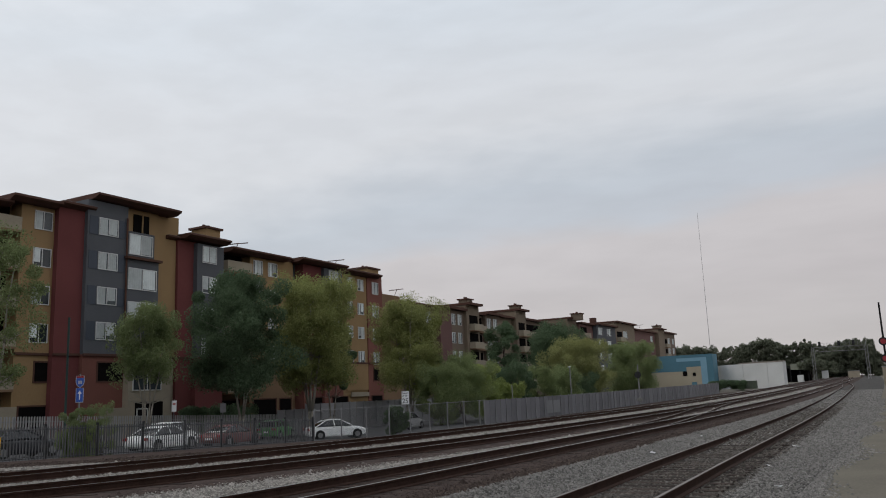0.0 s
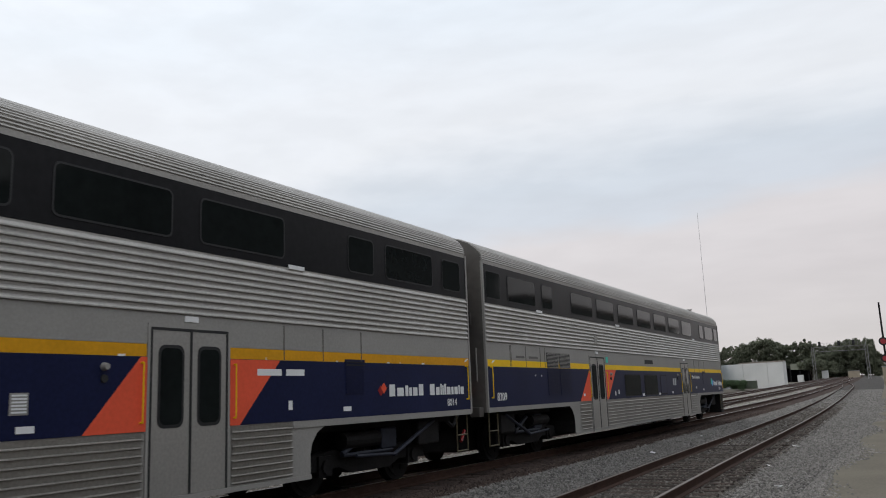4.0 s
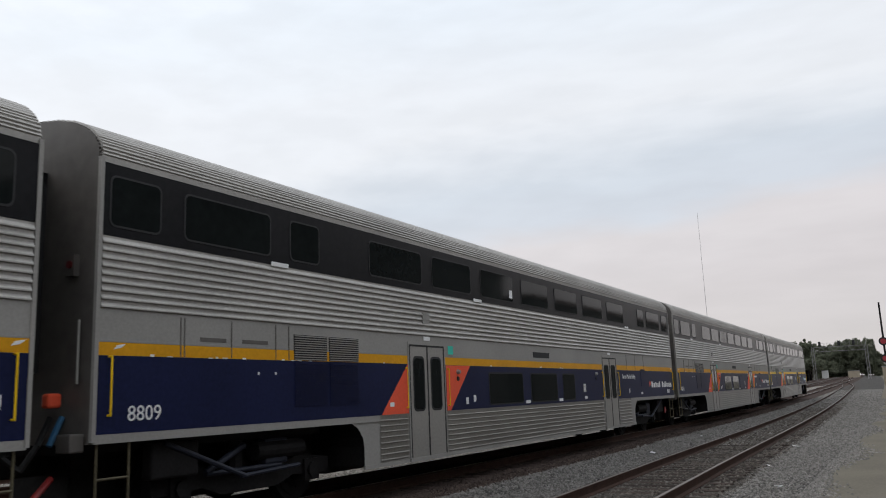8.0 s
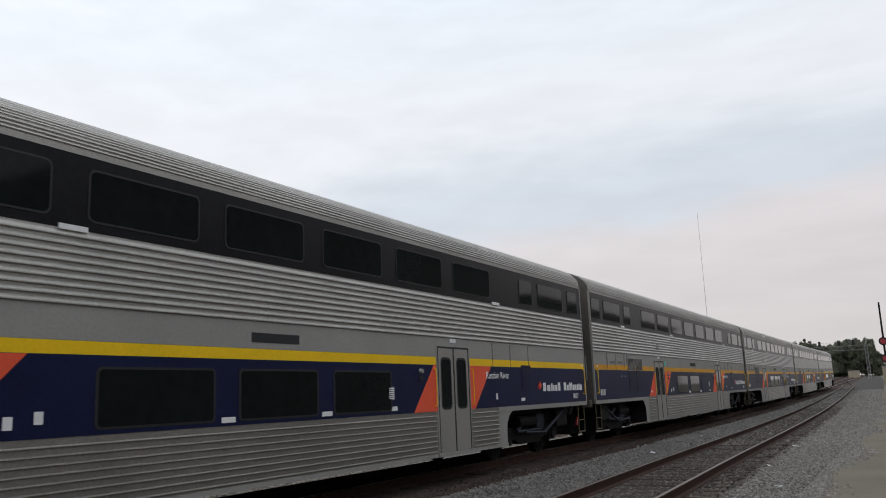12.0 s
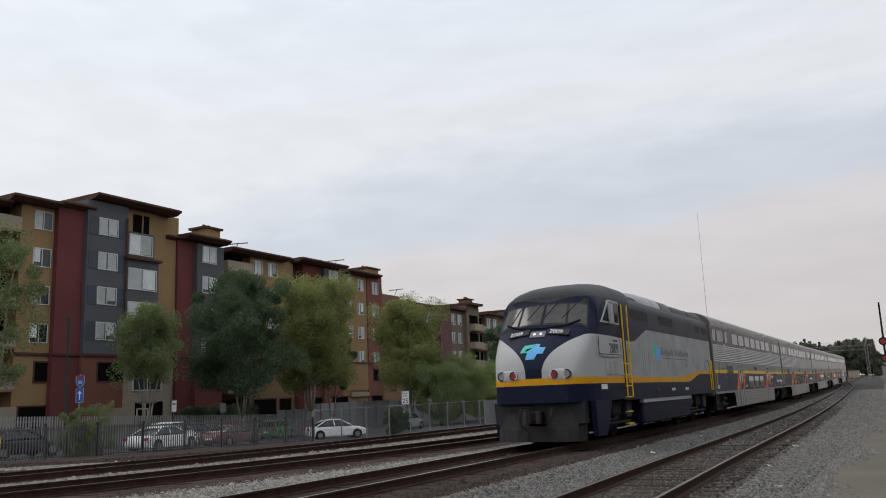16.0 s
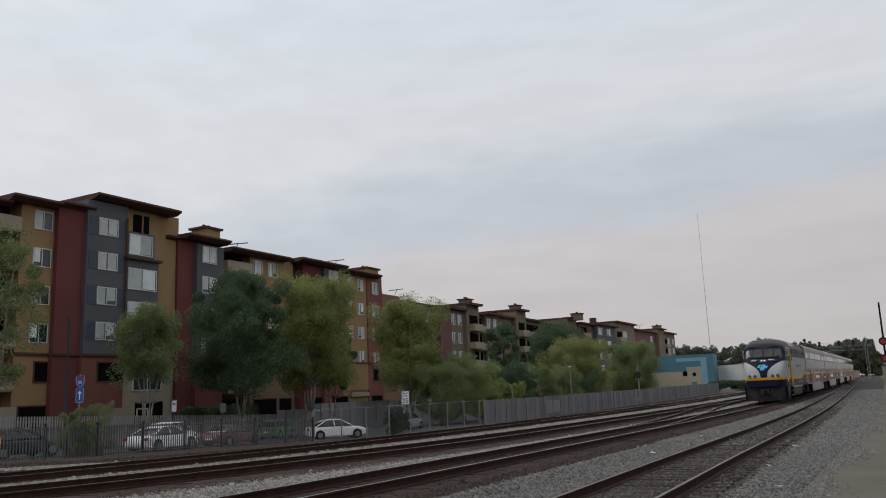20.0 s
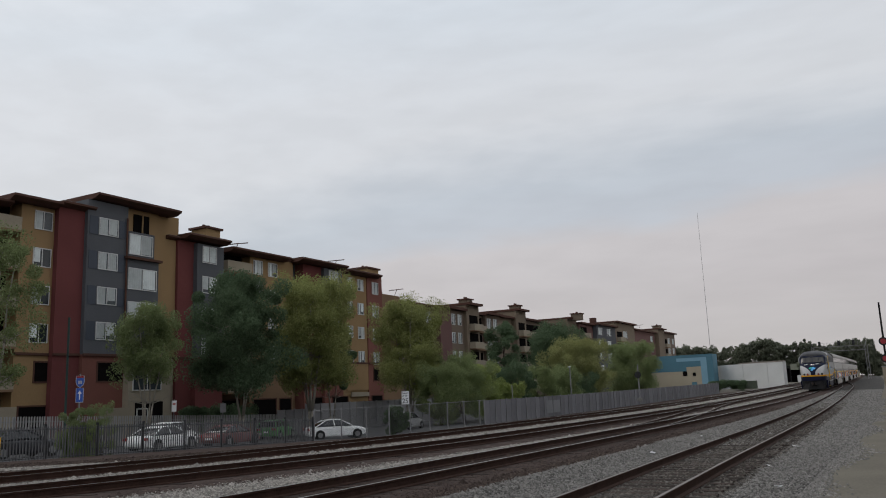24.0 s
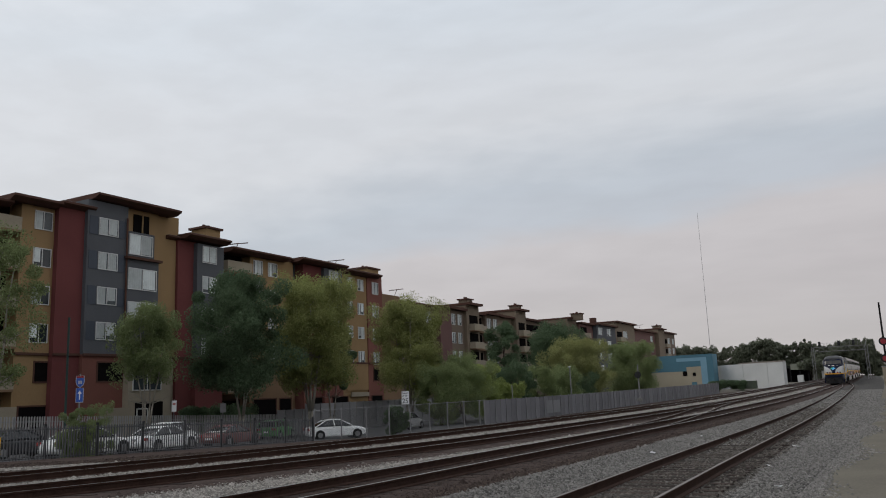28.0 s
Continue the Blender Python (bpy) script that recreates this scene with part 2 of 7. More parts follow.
def ground():
    bm = bmesh.new()
    xs = [-3000, -800, -300, -140, -90, -74, -60, -42, -35.6, -30, -24, -14, -10, 3, 8, 14, 30, 100, 400, 3000]
    ys = [-2500, -600, -200, -60, -20, 0, 10, 20, 30, 45, 60, 80, 100, 130, 160, 200, 250, 300, 360, 420, 600, 1200, 3500]
    g = [[bm.verts.new((x, y, STREET - 0.12 - (0.85 if -75 < x < -12 and -60 < y < 200 else 0.0) + rise(y) * (1 if x < 200 else 0.4))) for x in xs] for y in ys]
    for j in range(len(ys) - 1):
        for i in range(len(xs) - 1):
            bm.faces.new((g[j][i], g[j][i + 1], g[j + 1][i + 1], g[j + 1][i]))
    tagged(part("ground", bm, EARTH), "dusty open ground beside a railway", "ground", kind="structure")
    # raised gravel bed under all the tracks
    bm = bmesh.new()
    prof = [(-8.6, -0.45), (-7.9, -0.36), (-3.0, -0.30), (-2.3, -0.22), (2.0, -0.20), (2.6, -0.24), (6.4, -0.20), (10.6, -0.20), (11.3, -0.3), (12.9, -1.3)]
    strip(bm, prof, -200, 420, 4)
    tagged(part("gravel_bed", bm, BALLAST), "grey crushed-stone railway ballast bed", "ballast", kind="structure")
    bm = bmesh.new()
    strip(bm, [(-60, -0.7), (-16.0, -0.42), (-11.4, -0.34), (-7.5, -0.345), (-7.2, -0.41)], -200, 420, 6)
    tagged(part("dirt_road", bm, DIRT), "tan packed dirt access road beside gravel", "dirt road", kind="structure")
    bm = bmesh.new()
    rows = []
    for i in range(63):
        s = -60 + 4 * i
        rows.append([bm.verts.new(on_line(s, u) + Vector((0, 0, VERGE_NEAR[j][1] + (w - VERGE_NEAR[j][1]) * verge_drop(s)))) for j, (u, w) in enumerate(VERGE_FAR)])
    for A, B in zip(rows, rows[1:]):
        for i in range(len(A) - 1):
            bm.faces.new((A[i], A[i + 1], B[i + 1], B[i]))
    tagged(part("verge", bm, STAIN), "dark brown dirt verge between track and fence", "verge", kind="structure")
    bm = bmesh.new()
    rows = []
    for i in range(61):
        s = -60 + 6 * i
        rows.append([bm.verts.new((on_line(s).x - u, s, street_z(s) + 0.02)) for u in (26.0, 49.4)])
    for A, B in zip(rows, rows[1:]):
        bm.faces.new((A[0], A[1], B[1], B[0]))
    tagged(part("street", bm, ASPHALT), "dark asphalt street with parked cars", "road", kind="structure")


ground()


def rail_profile(c):
    return [(c - 0.075, -0.172), (c - 0.07, -0.155), (c - 0.012, -0.135), (c - 0.012, -0.045), (c - 0.036, -0.035), (c - 0.036, -0.004),
            (c + 0.036, -0.004), (c + 0.036, -0.035), (c + 0.012, -0.045), (c + 0.012, -0.135), (c + 0.07, -0.155), (c + 0.075, -0.172)]


def tie_mesh():
    bm = bmesh.new()
    box(bm, -1.3, 1.3, -0.11, 0.11, -0.14, 0.0)
    me = bpy.data.meshes.new("tie")
    bm.to_mesh(me)
    bm.free()
    me.materials.append(TIE)
    return me


TIE_ME = tie_mesh()


def railway(name, label, way, s0, s1, tie_range, tie_top=-0.172, stain=True):
    t = thing(name, Matrix.Identity(4), label, "railway track", "parallel railway tracks")
    for c in (-0.7535, 0.7535):
        bm = bmesh.new()
        strip(bm, rail_profile(c), s0, s1, 3, 0, True, way=way)
        strip(bm, [(c - 0.03, 0.0), (c + 0.03, 0.0)], s0, s1, 3, 1, way=way)
        part("rail", bm, [RAILSIDE, RAILTOP if stain else RAILDULL], t, "rusty steel rail with a worn bright head")
    if not stain:
        bm = bmesh.new()
        strip(bm, [(-1.5, -0.22), (-1.2, -0.178), (-0.66, -0.172), (0.66, -0.172), (1.2, -0.178), (1.5, -0.22)], s0, s1, 4, way=way)
        part("gravel_fill", bm, SIDINGFILL, t, "gravel between half-buried ties")
    if stain:
        bm = bmesh.new()
        strip(bm, [(-2.2, -0.222), (-1.35, -0.180), (1.35, -0.180), (1.95, -0.194)], s0, s1, 4, way=way)
        part("stained_bed", bm, STAIN, t, "rust-brown stained stone between the rails")
    a, b = tie_range
    n = int((b - a) / 0.52)
    for i in range(n):
        s = a + 0.52 * i
        p0 = way(s)
        share("tie", TIE_ME, t, Matrix.Translation((p0.x, s, p0.z + tie_top + random.uniform(-0.012, 0.006))) @ pose(0, 0, 0, 0, 0, random.uniform(-1.2, 1.2)))
    return t


railway("railway_track", "main railway track with rusty rails on dark stained ballast", lambda s: on_line(s), -200, 420, (6, 60))
railway("railway_track", "second railway track with rusty rails beyond the main line", lambda s: on_line(s, 4.25), -200, 420, (8, 60))
railway("railway_track", "outer railway track with rusty rails next to the fence", lambda s: on_line(s, 8.7), -200, 420, (12, 60))


def crossover(s):
    """A pair of rails swinging from the main line over to the second track."""
    k = min(1.0, max(0.0, (s - 24.0) / 56.0))
    return on_line(s, 4.25 * k * k * (3 - 2 * k)) + Vector((0, 0, -0.03))


t = thing("crossover_track", Matrix.Identity(4), "crossover rails between the main line and second track", "railway track", "parallel railway tracks")
for c in (-0.7535, 0.7535):
    bm = bmesh.new()
    strip(bm, rail_profile(c), 25, 79, 2, 0, True, way=crossover)
    strip(bm, [(c - 0.03, 0.0), (c + 0.03, 0.0)], 25, 79, 2, 1, way=crossover)
    part("rail", bm, [RAILSIDE, RAILDULL], t, "rusty steel rail with a dull head")


def siding(s):
    """The near siding: closing slowly on the main line, then swinging over to join it."""
    p0 = on_line(s)
    pts = [(-60, 5.3), (0, 5.2), (12, 5.04), (20, 4.80), (50, 4.3), (100, 3.4), (138, 2.75), (152, 2.1), (168, 1.0), (185, 0.0)]
    gap = pts[-1][1]
    for (a, u), (b, v) in zip(pts, pts[1:]):
        if s <= b:
            gap = u + (v - u) * (s - a) / (b - a)
            break
    return Vector((p0.x + gap, s, p0.z - 0.12 * min(1, gap / 4)))


railway("railway_track", "near siding with two worn rails half sunk in grey gravel", siding, -60, 184, (6, 60), -0.163, stain=False)


def stones(name, material, pale, label, only=None):
    """Loose crushed stone lying on the bed, thick between the tracks and towards the camera."""
    rng = random.Random(7)
    verts, faces = [], []
    shape = [(1, 0, 0), (-1, 0, 0), (0, 1, 0), (0, -1, 0), (0, 0, 0.8), (0, 0, -0.8)]
    tris = [(0, 2, 4), (2, 1, 4), (1, 3, 4), (3, 0, 4), (2, 0, 5), (1, 2, 5), (3, 1, 5), (0, 3, 5)]

    def put(x, y, z, r):
        k = len(verts)
        a = rng.uniform(0, 6.28)
        ca, sa = math.cos(a), math.sin(a)
        sx, sy, sz = (r * rng.uniform(0.6, 1.25) for _ in range(3))
        tilt = rng.uniform(-0.4, 0.4)
        for u, v, w in shape:
            u, v, w = u * sx * rng.uniform(0.8, 1.2), v * sy, (w + u * tilt) * sz
            verts.append((x + ca * u - sa * v, y + sa * u + ca * v, z + w))
        faces.extend([(k + p, k + q, k + t) for p, q, t in tris])

    def bed(u, s):
        if u > 10.95:
            for (a, za), (b, zb), (_, ya), (_, yb) in zip(VERGE_NEAR, VERGE_NEAR[1:], VERGE_FAR, VERGE_FAR[1:]):
                if u <= b:
                    k, d = (u - a) / (b - a), verge_drop(s)
                    return (za + (zb - za) * k) * (1 - d) + (ya + (yb - ya) * k) * d
        pts = [(-8.6, -0.45), (-7.9, -0.36), (-3.0, -0.30), (-2.3, -0.22), (2.0, -0.20), (2.6, -0.24), (6.4, -0.20), (10.6, -0.20), (10.95, -0.24)]
        for (a, za), (b, zb) in zip(pts, pts[1:]):
            if u <= b:
                return za + (zb - za) * (u - a) / (b - a)
        return zb
    field = ((-7.4, -2.0, 8.5, 26, 50000, 0.026), (-7.4, -2.0, 26, 60, 30000, 0.043), (-7.4, -2.0, 60, 120, 11000, 0.08))
    strips = ((1.5, 3.15, 8, 60, 36000, 0.040), (5.9, 7.9, 10, 60, 40000, 0.044), (12.0, 14.6, 15, 48, 40000, 0.05), (1.5, 2.9, 60, 150, 8000, 0.08), (5.9, 7.7, 60, 150, 9000, 0.08), (10.0, 11.2, 40, 150, 9000, 0.08))
    for u0, u1, s0, s1, n, r in (only or (strips if pale else field)):
        for _ in range(n):
            s = s0 + (s1 - s0) * rng.random() ** 1.35
            u = rng.uniform(u0, u1)
            if u0 > 11:
                u = min(24.0, u + 0.13 * max(0.0, 24.0 - s) ** 2)
            p0 = on_line(s, u)
            put(p0.x, s, p0.z + bed(u, s) + 0.008, r * rng.uniform(0.55, 1.3) * (2.2 if rng.random() < 0.004 else 1))
    if not pale:
        # stones thinning out over the edge of the dirt road
        for _ in range(16000):
            s = 8.5 + 71.5 * rng.random() ** 1.4
            u = -7.45 - abs(rng.gauss(0, 0.22 + 0.12 * math.sin(s * 0.6)))
            p0 = on_line(s, u)
            put(p0.x, s, p0.z - 0.350, 0.032 * rng.uniform(0.5, 1.2) * (1 + s / 60))
    if name == "siding_stones":
        for _ in range(26000):
            s = 8.5 + 61.5 * rng.random() ** 1.5
            p0 = siding(s)
            u = rng.uniform(-1.45, 1.45)
            if abs(abs(u) - 0.7535) > 0.11 and ((s - 5.87) % 0.52 > 0.26 or rng.random() < 0.10):
                put(p0.x - u, s, p0.z - 0.176 - 0.04 * max(0.0, abs(u) - 1.2) / 0.3, 0.032 * rng.uniform(0.5, 1.25) * (1 + s / 60))
    me = bpy.data.meshes.new(name)
    me.from_pydata(verts, [], faces)
    me.materials.append(material)
    tagged(new(name, me), label, "gravel", kind="stuff")


stones("ballast_stones", STONE, False, "loose grey crushed stone beside the near siding")
stones("siding_stones", mat("grey_brown_stone", (0.105, 0.094, 0.083), 0.9, 0, 0.25, 6, 40, 0.3, island=0.6, spec=0.08), True, "brownish crushed stone between the siding rails", ((0, 0, 0, 0, 0, 0),))
stones("pale_ballast_stones", PALESTONE, True, "pale crushed stone lying between the railway tracks")
stones("verge_stones", BROWNSTONE, True, "brown stained stone along the edges of the tracks", ((-2.1, -0.95, 8.5, 60, 26000, 0.040), (-0.6, 0.6, 8.5, 60, 14000, 0.036), (3.0, 3.45, 8, 60, 8000, 0.044), (3.7, 4.8, 9, 60, 12000, 0.04), (14.7, 20.0, 15, 45, 16000, 0.05)))
# a few pale scraps lying in the gravel
for i, (x, y, w) in enumerate(((-6.3, 22.6, 0.13), (-2.9, 19.4, 0.10), (-3.0, 25.2, 0.16), (-2.2, 15.6, 0.12), (-6.6, 30.0, 0.12))):
    t = thing("litter", Matrix.Translation((x, y, rise(y) - 0.27 - 0.012 * abs(x + 6))) @ pose(0, 0, 0, 8, 12, 40 * i), "crumpled white scrap on gravel", "litter")
    bm = bmesh.new()
    vs = [[bm.verts.new((w * (a - 1.5) / 3, w * (b - 1.5) / 3, 0.03 + 0.05 * w * ((a * 7 + b * 5 + i) % 4))) for b in range(4)] for a in range(4)]
    for a in range(3):
        for b in range(3):
            bm.faces.new((vs[a][b], vs[a + 1][b], vs[a + 1][b + 1], vs[a][b + 1]))
    bmesh.ops.solidify(bm, geom=bm.faces[:], thickness=0.01)
    part("scrap", bm, WHITE, t)
# ---------- passenger cars ----------
CAR_L = 25.2
PITCH = 25.91


SG = [1]           # the side of the car that is being fitted out


def fluted(y0, y1, z0, z1, n, x=HALF, depth=0.030, thin=False):
    """A sheet of level ribs."""
    bm = bmesh.new()
    for sgn in SG:
        prof = []
        h = (z1 - z0) / n
        for i in range(n):
            z = z0 + i * h
            if thin:
                prof += [(x + 0.002, z), (x + 0.022, z + h * 0.06), (x + 0.022, z + h * 0.13), (x + 0.002, z + h * 0.30)]
                continue
            prof += [(x + 0.002, z), (x + depth, z + h * 0.10), (x + depth, z + h * 0.26), (x + 0.002, z + h * 0.72)]
        prof.append((x + 0.002, z1))
        A = [bm.verts.new((sgn * u, y0, w)) for u, w in prof]
        B = [bm.verts.new((sgn * u, y1, w)) for u, w in prof]
        for i in range(len(prof) - 1):
            bm.faces.new((A[i], B[i], B[i + 1], A[i + 1]))
    return bm


def side_slab(bm, y0, y1, z0, z1, d0, d1, both=True, mi=0):
    for sgn in SG:
        a, b = sorted((sgn * (HALF + d0), sgn * (HALF + d1)))
        box(bm, a, b, y0, y1, z0, z1, mi)


def side_poly(bm, pts, d0, d1, both=True):
    for sgn in SG:
        a, b = sorted((sgn * (HALF + d0), sgn * (HALF + d1)))
        prism(bm, pts, 0, a, b)


def roof_profile():
    base = [(HALF, 4.25), (HALF, 4.32), (1.52, 4.46), (1.43, 4.585), (1.28, 4.705), (1.05, 4.81), (0.76, 4.885), (0.4, 4.935), (0.0, 4.95)]
    out = []
    for i in range(len(base) - 1):
        (u0, w0), (u1, w1) = base[i], base[i + 1]
        if i < 1:
            out.append((u0, w0))
            continue
        k = 3 if i < 6 else 4
        for j in range(k):
            f = j / k
            u, w = u0 + (u1 - u0) * f, w0 + (w1 - w0) * f
            du, dw = u1 - u0, w1 - w0
            ln = math.hypot(du, dw)
            nx, nz = dw / ln, -du / ln
            out.append((u, w))
            out.append((u + du / k * 0.25 + nx * 0.016, w + dw / k * 0.25 + nz * 0.016))
            out.append((u + du / k * 0.6 + nx * 0.016, w + dw / k * 0.6 + nz * 0.016))
    out.append(base[-1])
    return out


ROOF = roof_profile()


def wheelset(parent, y, r, name="wheelset"):
    bm = bmesh.new()
    rod(bm, (-1.0, 0, 0), (1.0, 0, 0), 0.09, 10)
    for sx in (-1, 1):
        rod(bm, (sx * 0.68, 0, 0), (sx * 0.80, 0, 0), r, 28)
        rod(bm, (sx * 0.655, 0, 0), (sx * 0.68, 0, 0), r + 0.025, 28)
        rod(bm, (sx * 0.80, 0, 0), (sx * 0.83, 0, 0), r * 0.82, 28)
        rod(bm, (sx * 0.83, 0, 0), (sx * 0.90, 0, 0), 0.16, 12)
        for k in range(6):
            a = k * math.pi / 3
            rod(bm, (sx * 0.83, 0.55 * r * math.cos(a), 0.55 * r * math.sin(a)), (sx * 0.845, 0.55 * r * math.cos(a), 0.55 * r * math.sin(a)), 0.05, 6)
    ob = part(name, bm, TRUCK, parent, "worn steel wheels on an axle")
    ob.location = (0, y, r)
    return ob


WHEELS = []        # (wheelset, its radius)


def bogie(parent, y, name="bogie", base=2.6, r=0.457):
    bm = bmesh.new()
    for sx in (-1, 1):
        x0, x1 = sorted((sx * 0.95, sx * 1.12))
        prism(bm, [(-base / 2 - 0.45, 0.38), (-base / 2 - 0.45, 0.62), (-base / 2 + 0.3, 0.70), (-0.5, 0.55), (0.5, 0.55), (base / 2 - 0.3, 0.70), (base / 2 + 0.45, 0.62),
                   (base / 2 + 0.45, 0.38), (base / 2 - 0.4, 0.42), (0.55, 0.30), (-0.55, 0.30), (-base / 2 + 0.4, 0.42)], 0, x0, x1)
        for k in (-1, 1):
            rod(bm, (sx * 1.06, k * 0.28, 0.56), (sx * 1.06, k * 0.28, 0.98), 0.12, 10)
            box(bm, x0 - 0.02, x1 + 0.04, k * base / 2 - 0.17, k * base / 2 + 0.17, 0.31, 0.62)
            rod(bm, (sx * 1.2, k * base / 2, 0.457), (sx * 1.16, k * base / 2, 0.457), 0.11, 10)
    box(bm, -1.0, 1.0, -0.3, 0.3, 0.50, 0.85)
    b = part(name, bm, TRUCK, parent, "grimy dark steel truck frame")
    b.location = (0, y, 0)
    for sx in (-1, 1):
        bm = bmesh.new()
        rod(bm, (sx * 1.22, -0.25, 0.92), (sx * 1.22, -0.95, 0.62), 0.045, 8)
        rod(bm, (sx * 1.22, -0.95, 0.60), (sx * 1.22, 0.5, 0.60), 0.035, 8)
        part("damper", bm, TRUCKBLUE, b, "dirty blue-grey damper strut")
    for sx in (-1, 1):
        x0, x1 = sorted((sx * 1.1, sx * 1.26))
        bm = boxm(x0, x1, 0.15, 0.62, 0.62, 0.98, bev=0.03)
        part("brake_unit", bm, TRUCKBLUE, b, "dirty blue brake unit")
    for k in (-1, 1):
        WHEELS.append((wheelset(b, k * base / 2, r), r))
    return b


def door_pair(car, yc, z0=0.44, z1=2.40):
    """Two sliding leaves with tall dark windows, on both sides."""
    w = 0.62
    frame_bm = bmesh.new()
    for s0, s1, a, b in ((yc - w - 0.05, yc - w, z0, z1), (yc + w, yc + w + 0.05, z0, z1), (yc - w - 0.05, yc + w + 0.05, z1, z1 + 0.05)):
        side_slab(frame_bm, s0, s1, a, b, 0.0, 0.016)
    df = part("door_frame", frame_bm, SILVER, car)
    bm = bmesh.new()
    side_slab(bm, yc - 0.016, yc + 0.016, z0, z1, 0.0, 0.020)
    side_slab(bm, yc - w, yc + w, z1 - 0.03, z1 + 0.004, 0.0, 0.017)
    side_slab(bm, yc - w - 0.012, yc - w + 0.02, z0, z1, 0.0, 0.018)
    side_slab(bm, yc + w - 0.02, yc + w + 0.012, z0, z1, 0.0, 0.018)
    part("door_seal", bm, RUBBER, df)
    for k in (-1, 1):
        c = yc + k * w / 2
        bm = bmesh.new()
        side_slab(bm, c - w / 2 + 0.012, c + w / 2 - 0.012, z0, z1, -0.01, 0.012)
        leaf = part("door_leaf", bm, STEEL, car, "brushed steel sliding door leaf")
        bm = bmesh.new()
        side_poly(bm, rrect(c - 0.20, c + 0.20, 1.22, 2.20, 0.10), 0.0, 0.017)
        part("door_window", bm, RUBBER, leaf)
        bm = bmesh.new()
        side_poly(bm, rrect(c - 0.165, c + 0.165, 1.26, 2.16, 0.08), 0.0, 0.021)
        part("door_pane", bm, DARKGLASS, leaf, "dark tinted door window")
    bm = bmesh.new()
    side_slab(bm, yc - w - 0.08, yc + w + 0.08, z0 - 0.07, z0 - 0.005, -0.02, 0.045)
    part("door_sill", bm, SILVER, car)
    bm = bmesh.new()
    side_slab(bm, yc - 0.11, yc + 0.11, z1 + 0.09, z1 + 0.16, 0.0, 0.02)
    part("door_light", bm, WHITE, car)
    sgn = SG[0]
    x = sgn * (HALF + 0.05)
    for k in (-1, 1):
        bm = bmesh.new()
        y = yc + k * (w + 0.13)
        rod(bm, (x, y, 1.30), (x, y, 1.98), 0.010, 6)
        for z in (1.30, 1.98):
            rod(bm, (x, y, z), (sgn * HALF, y, z), 0.014, 6)
        part("door_grab_rail", bm, YELLOW, car)


STICKER = 10.9
UPPER = [(0.16, 0.86), (1.27, 2.84), (3.30, 3.95), (5.34, 7.02), (7.44, 9.0), (9.5, 11.1), (11.6, 13.2), (13.7, 15.3), (15.8, 17.4), (17.9, 19.5), (21.1, 21.8), (22.2, 23.78), (24.2, 24.88)]


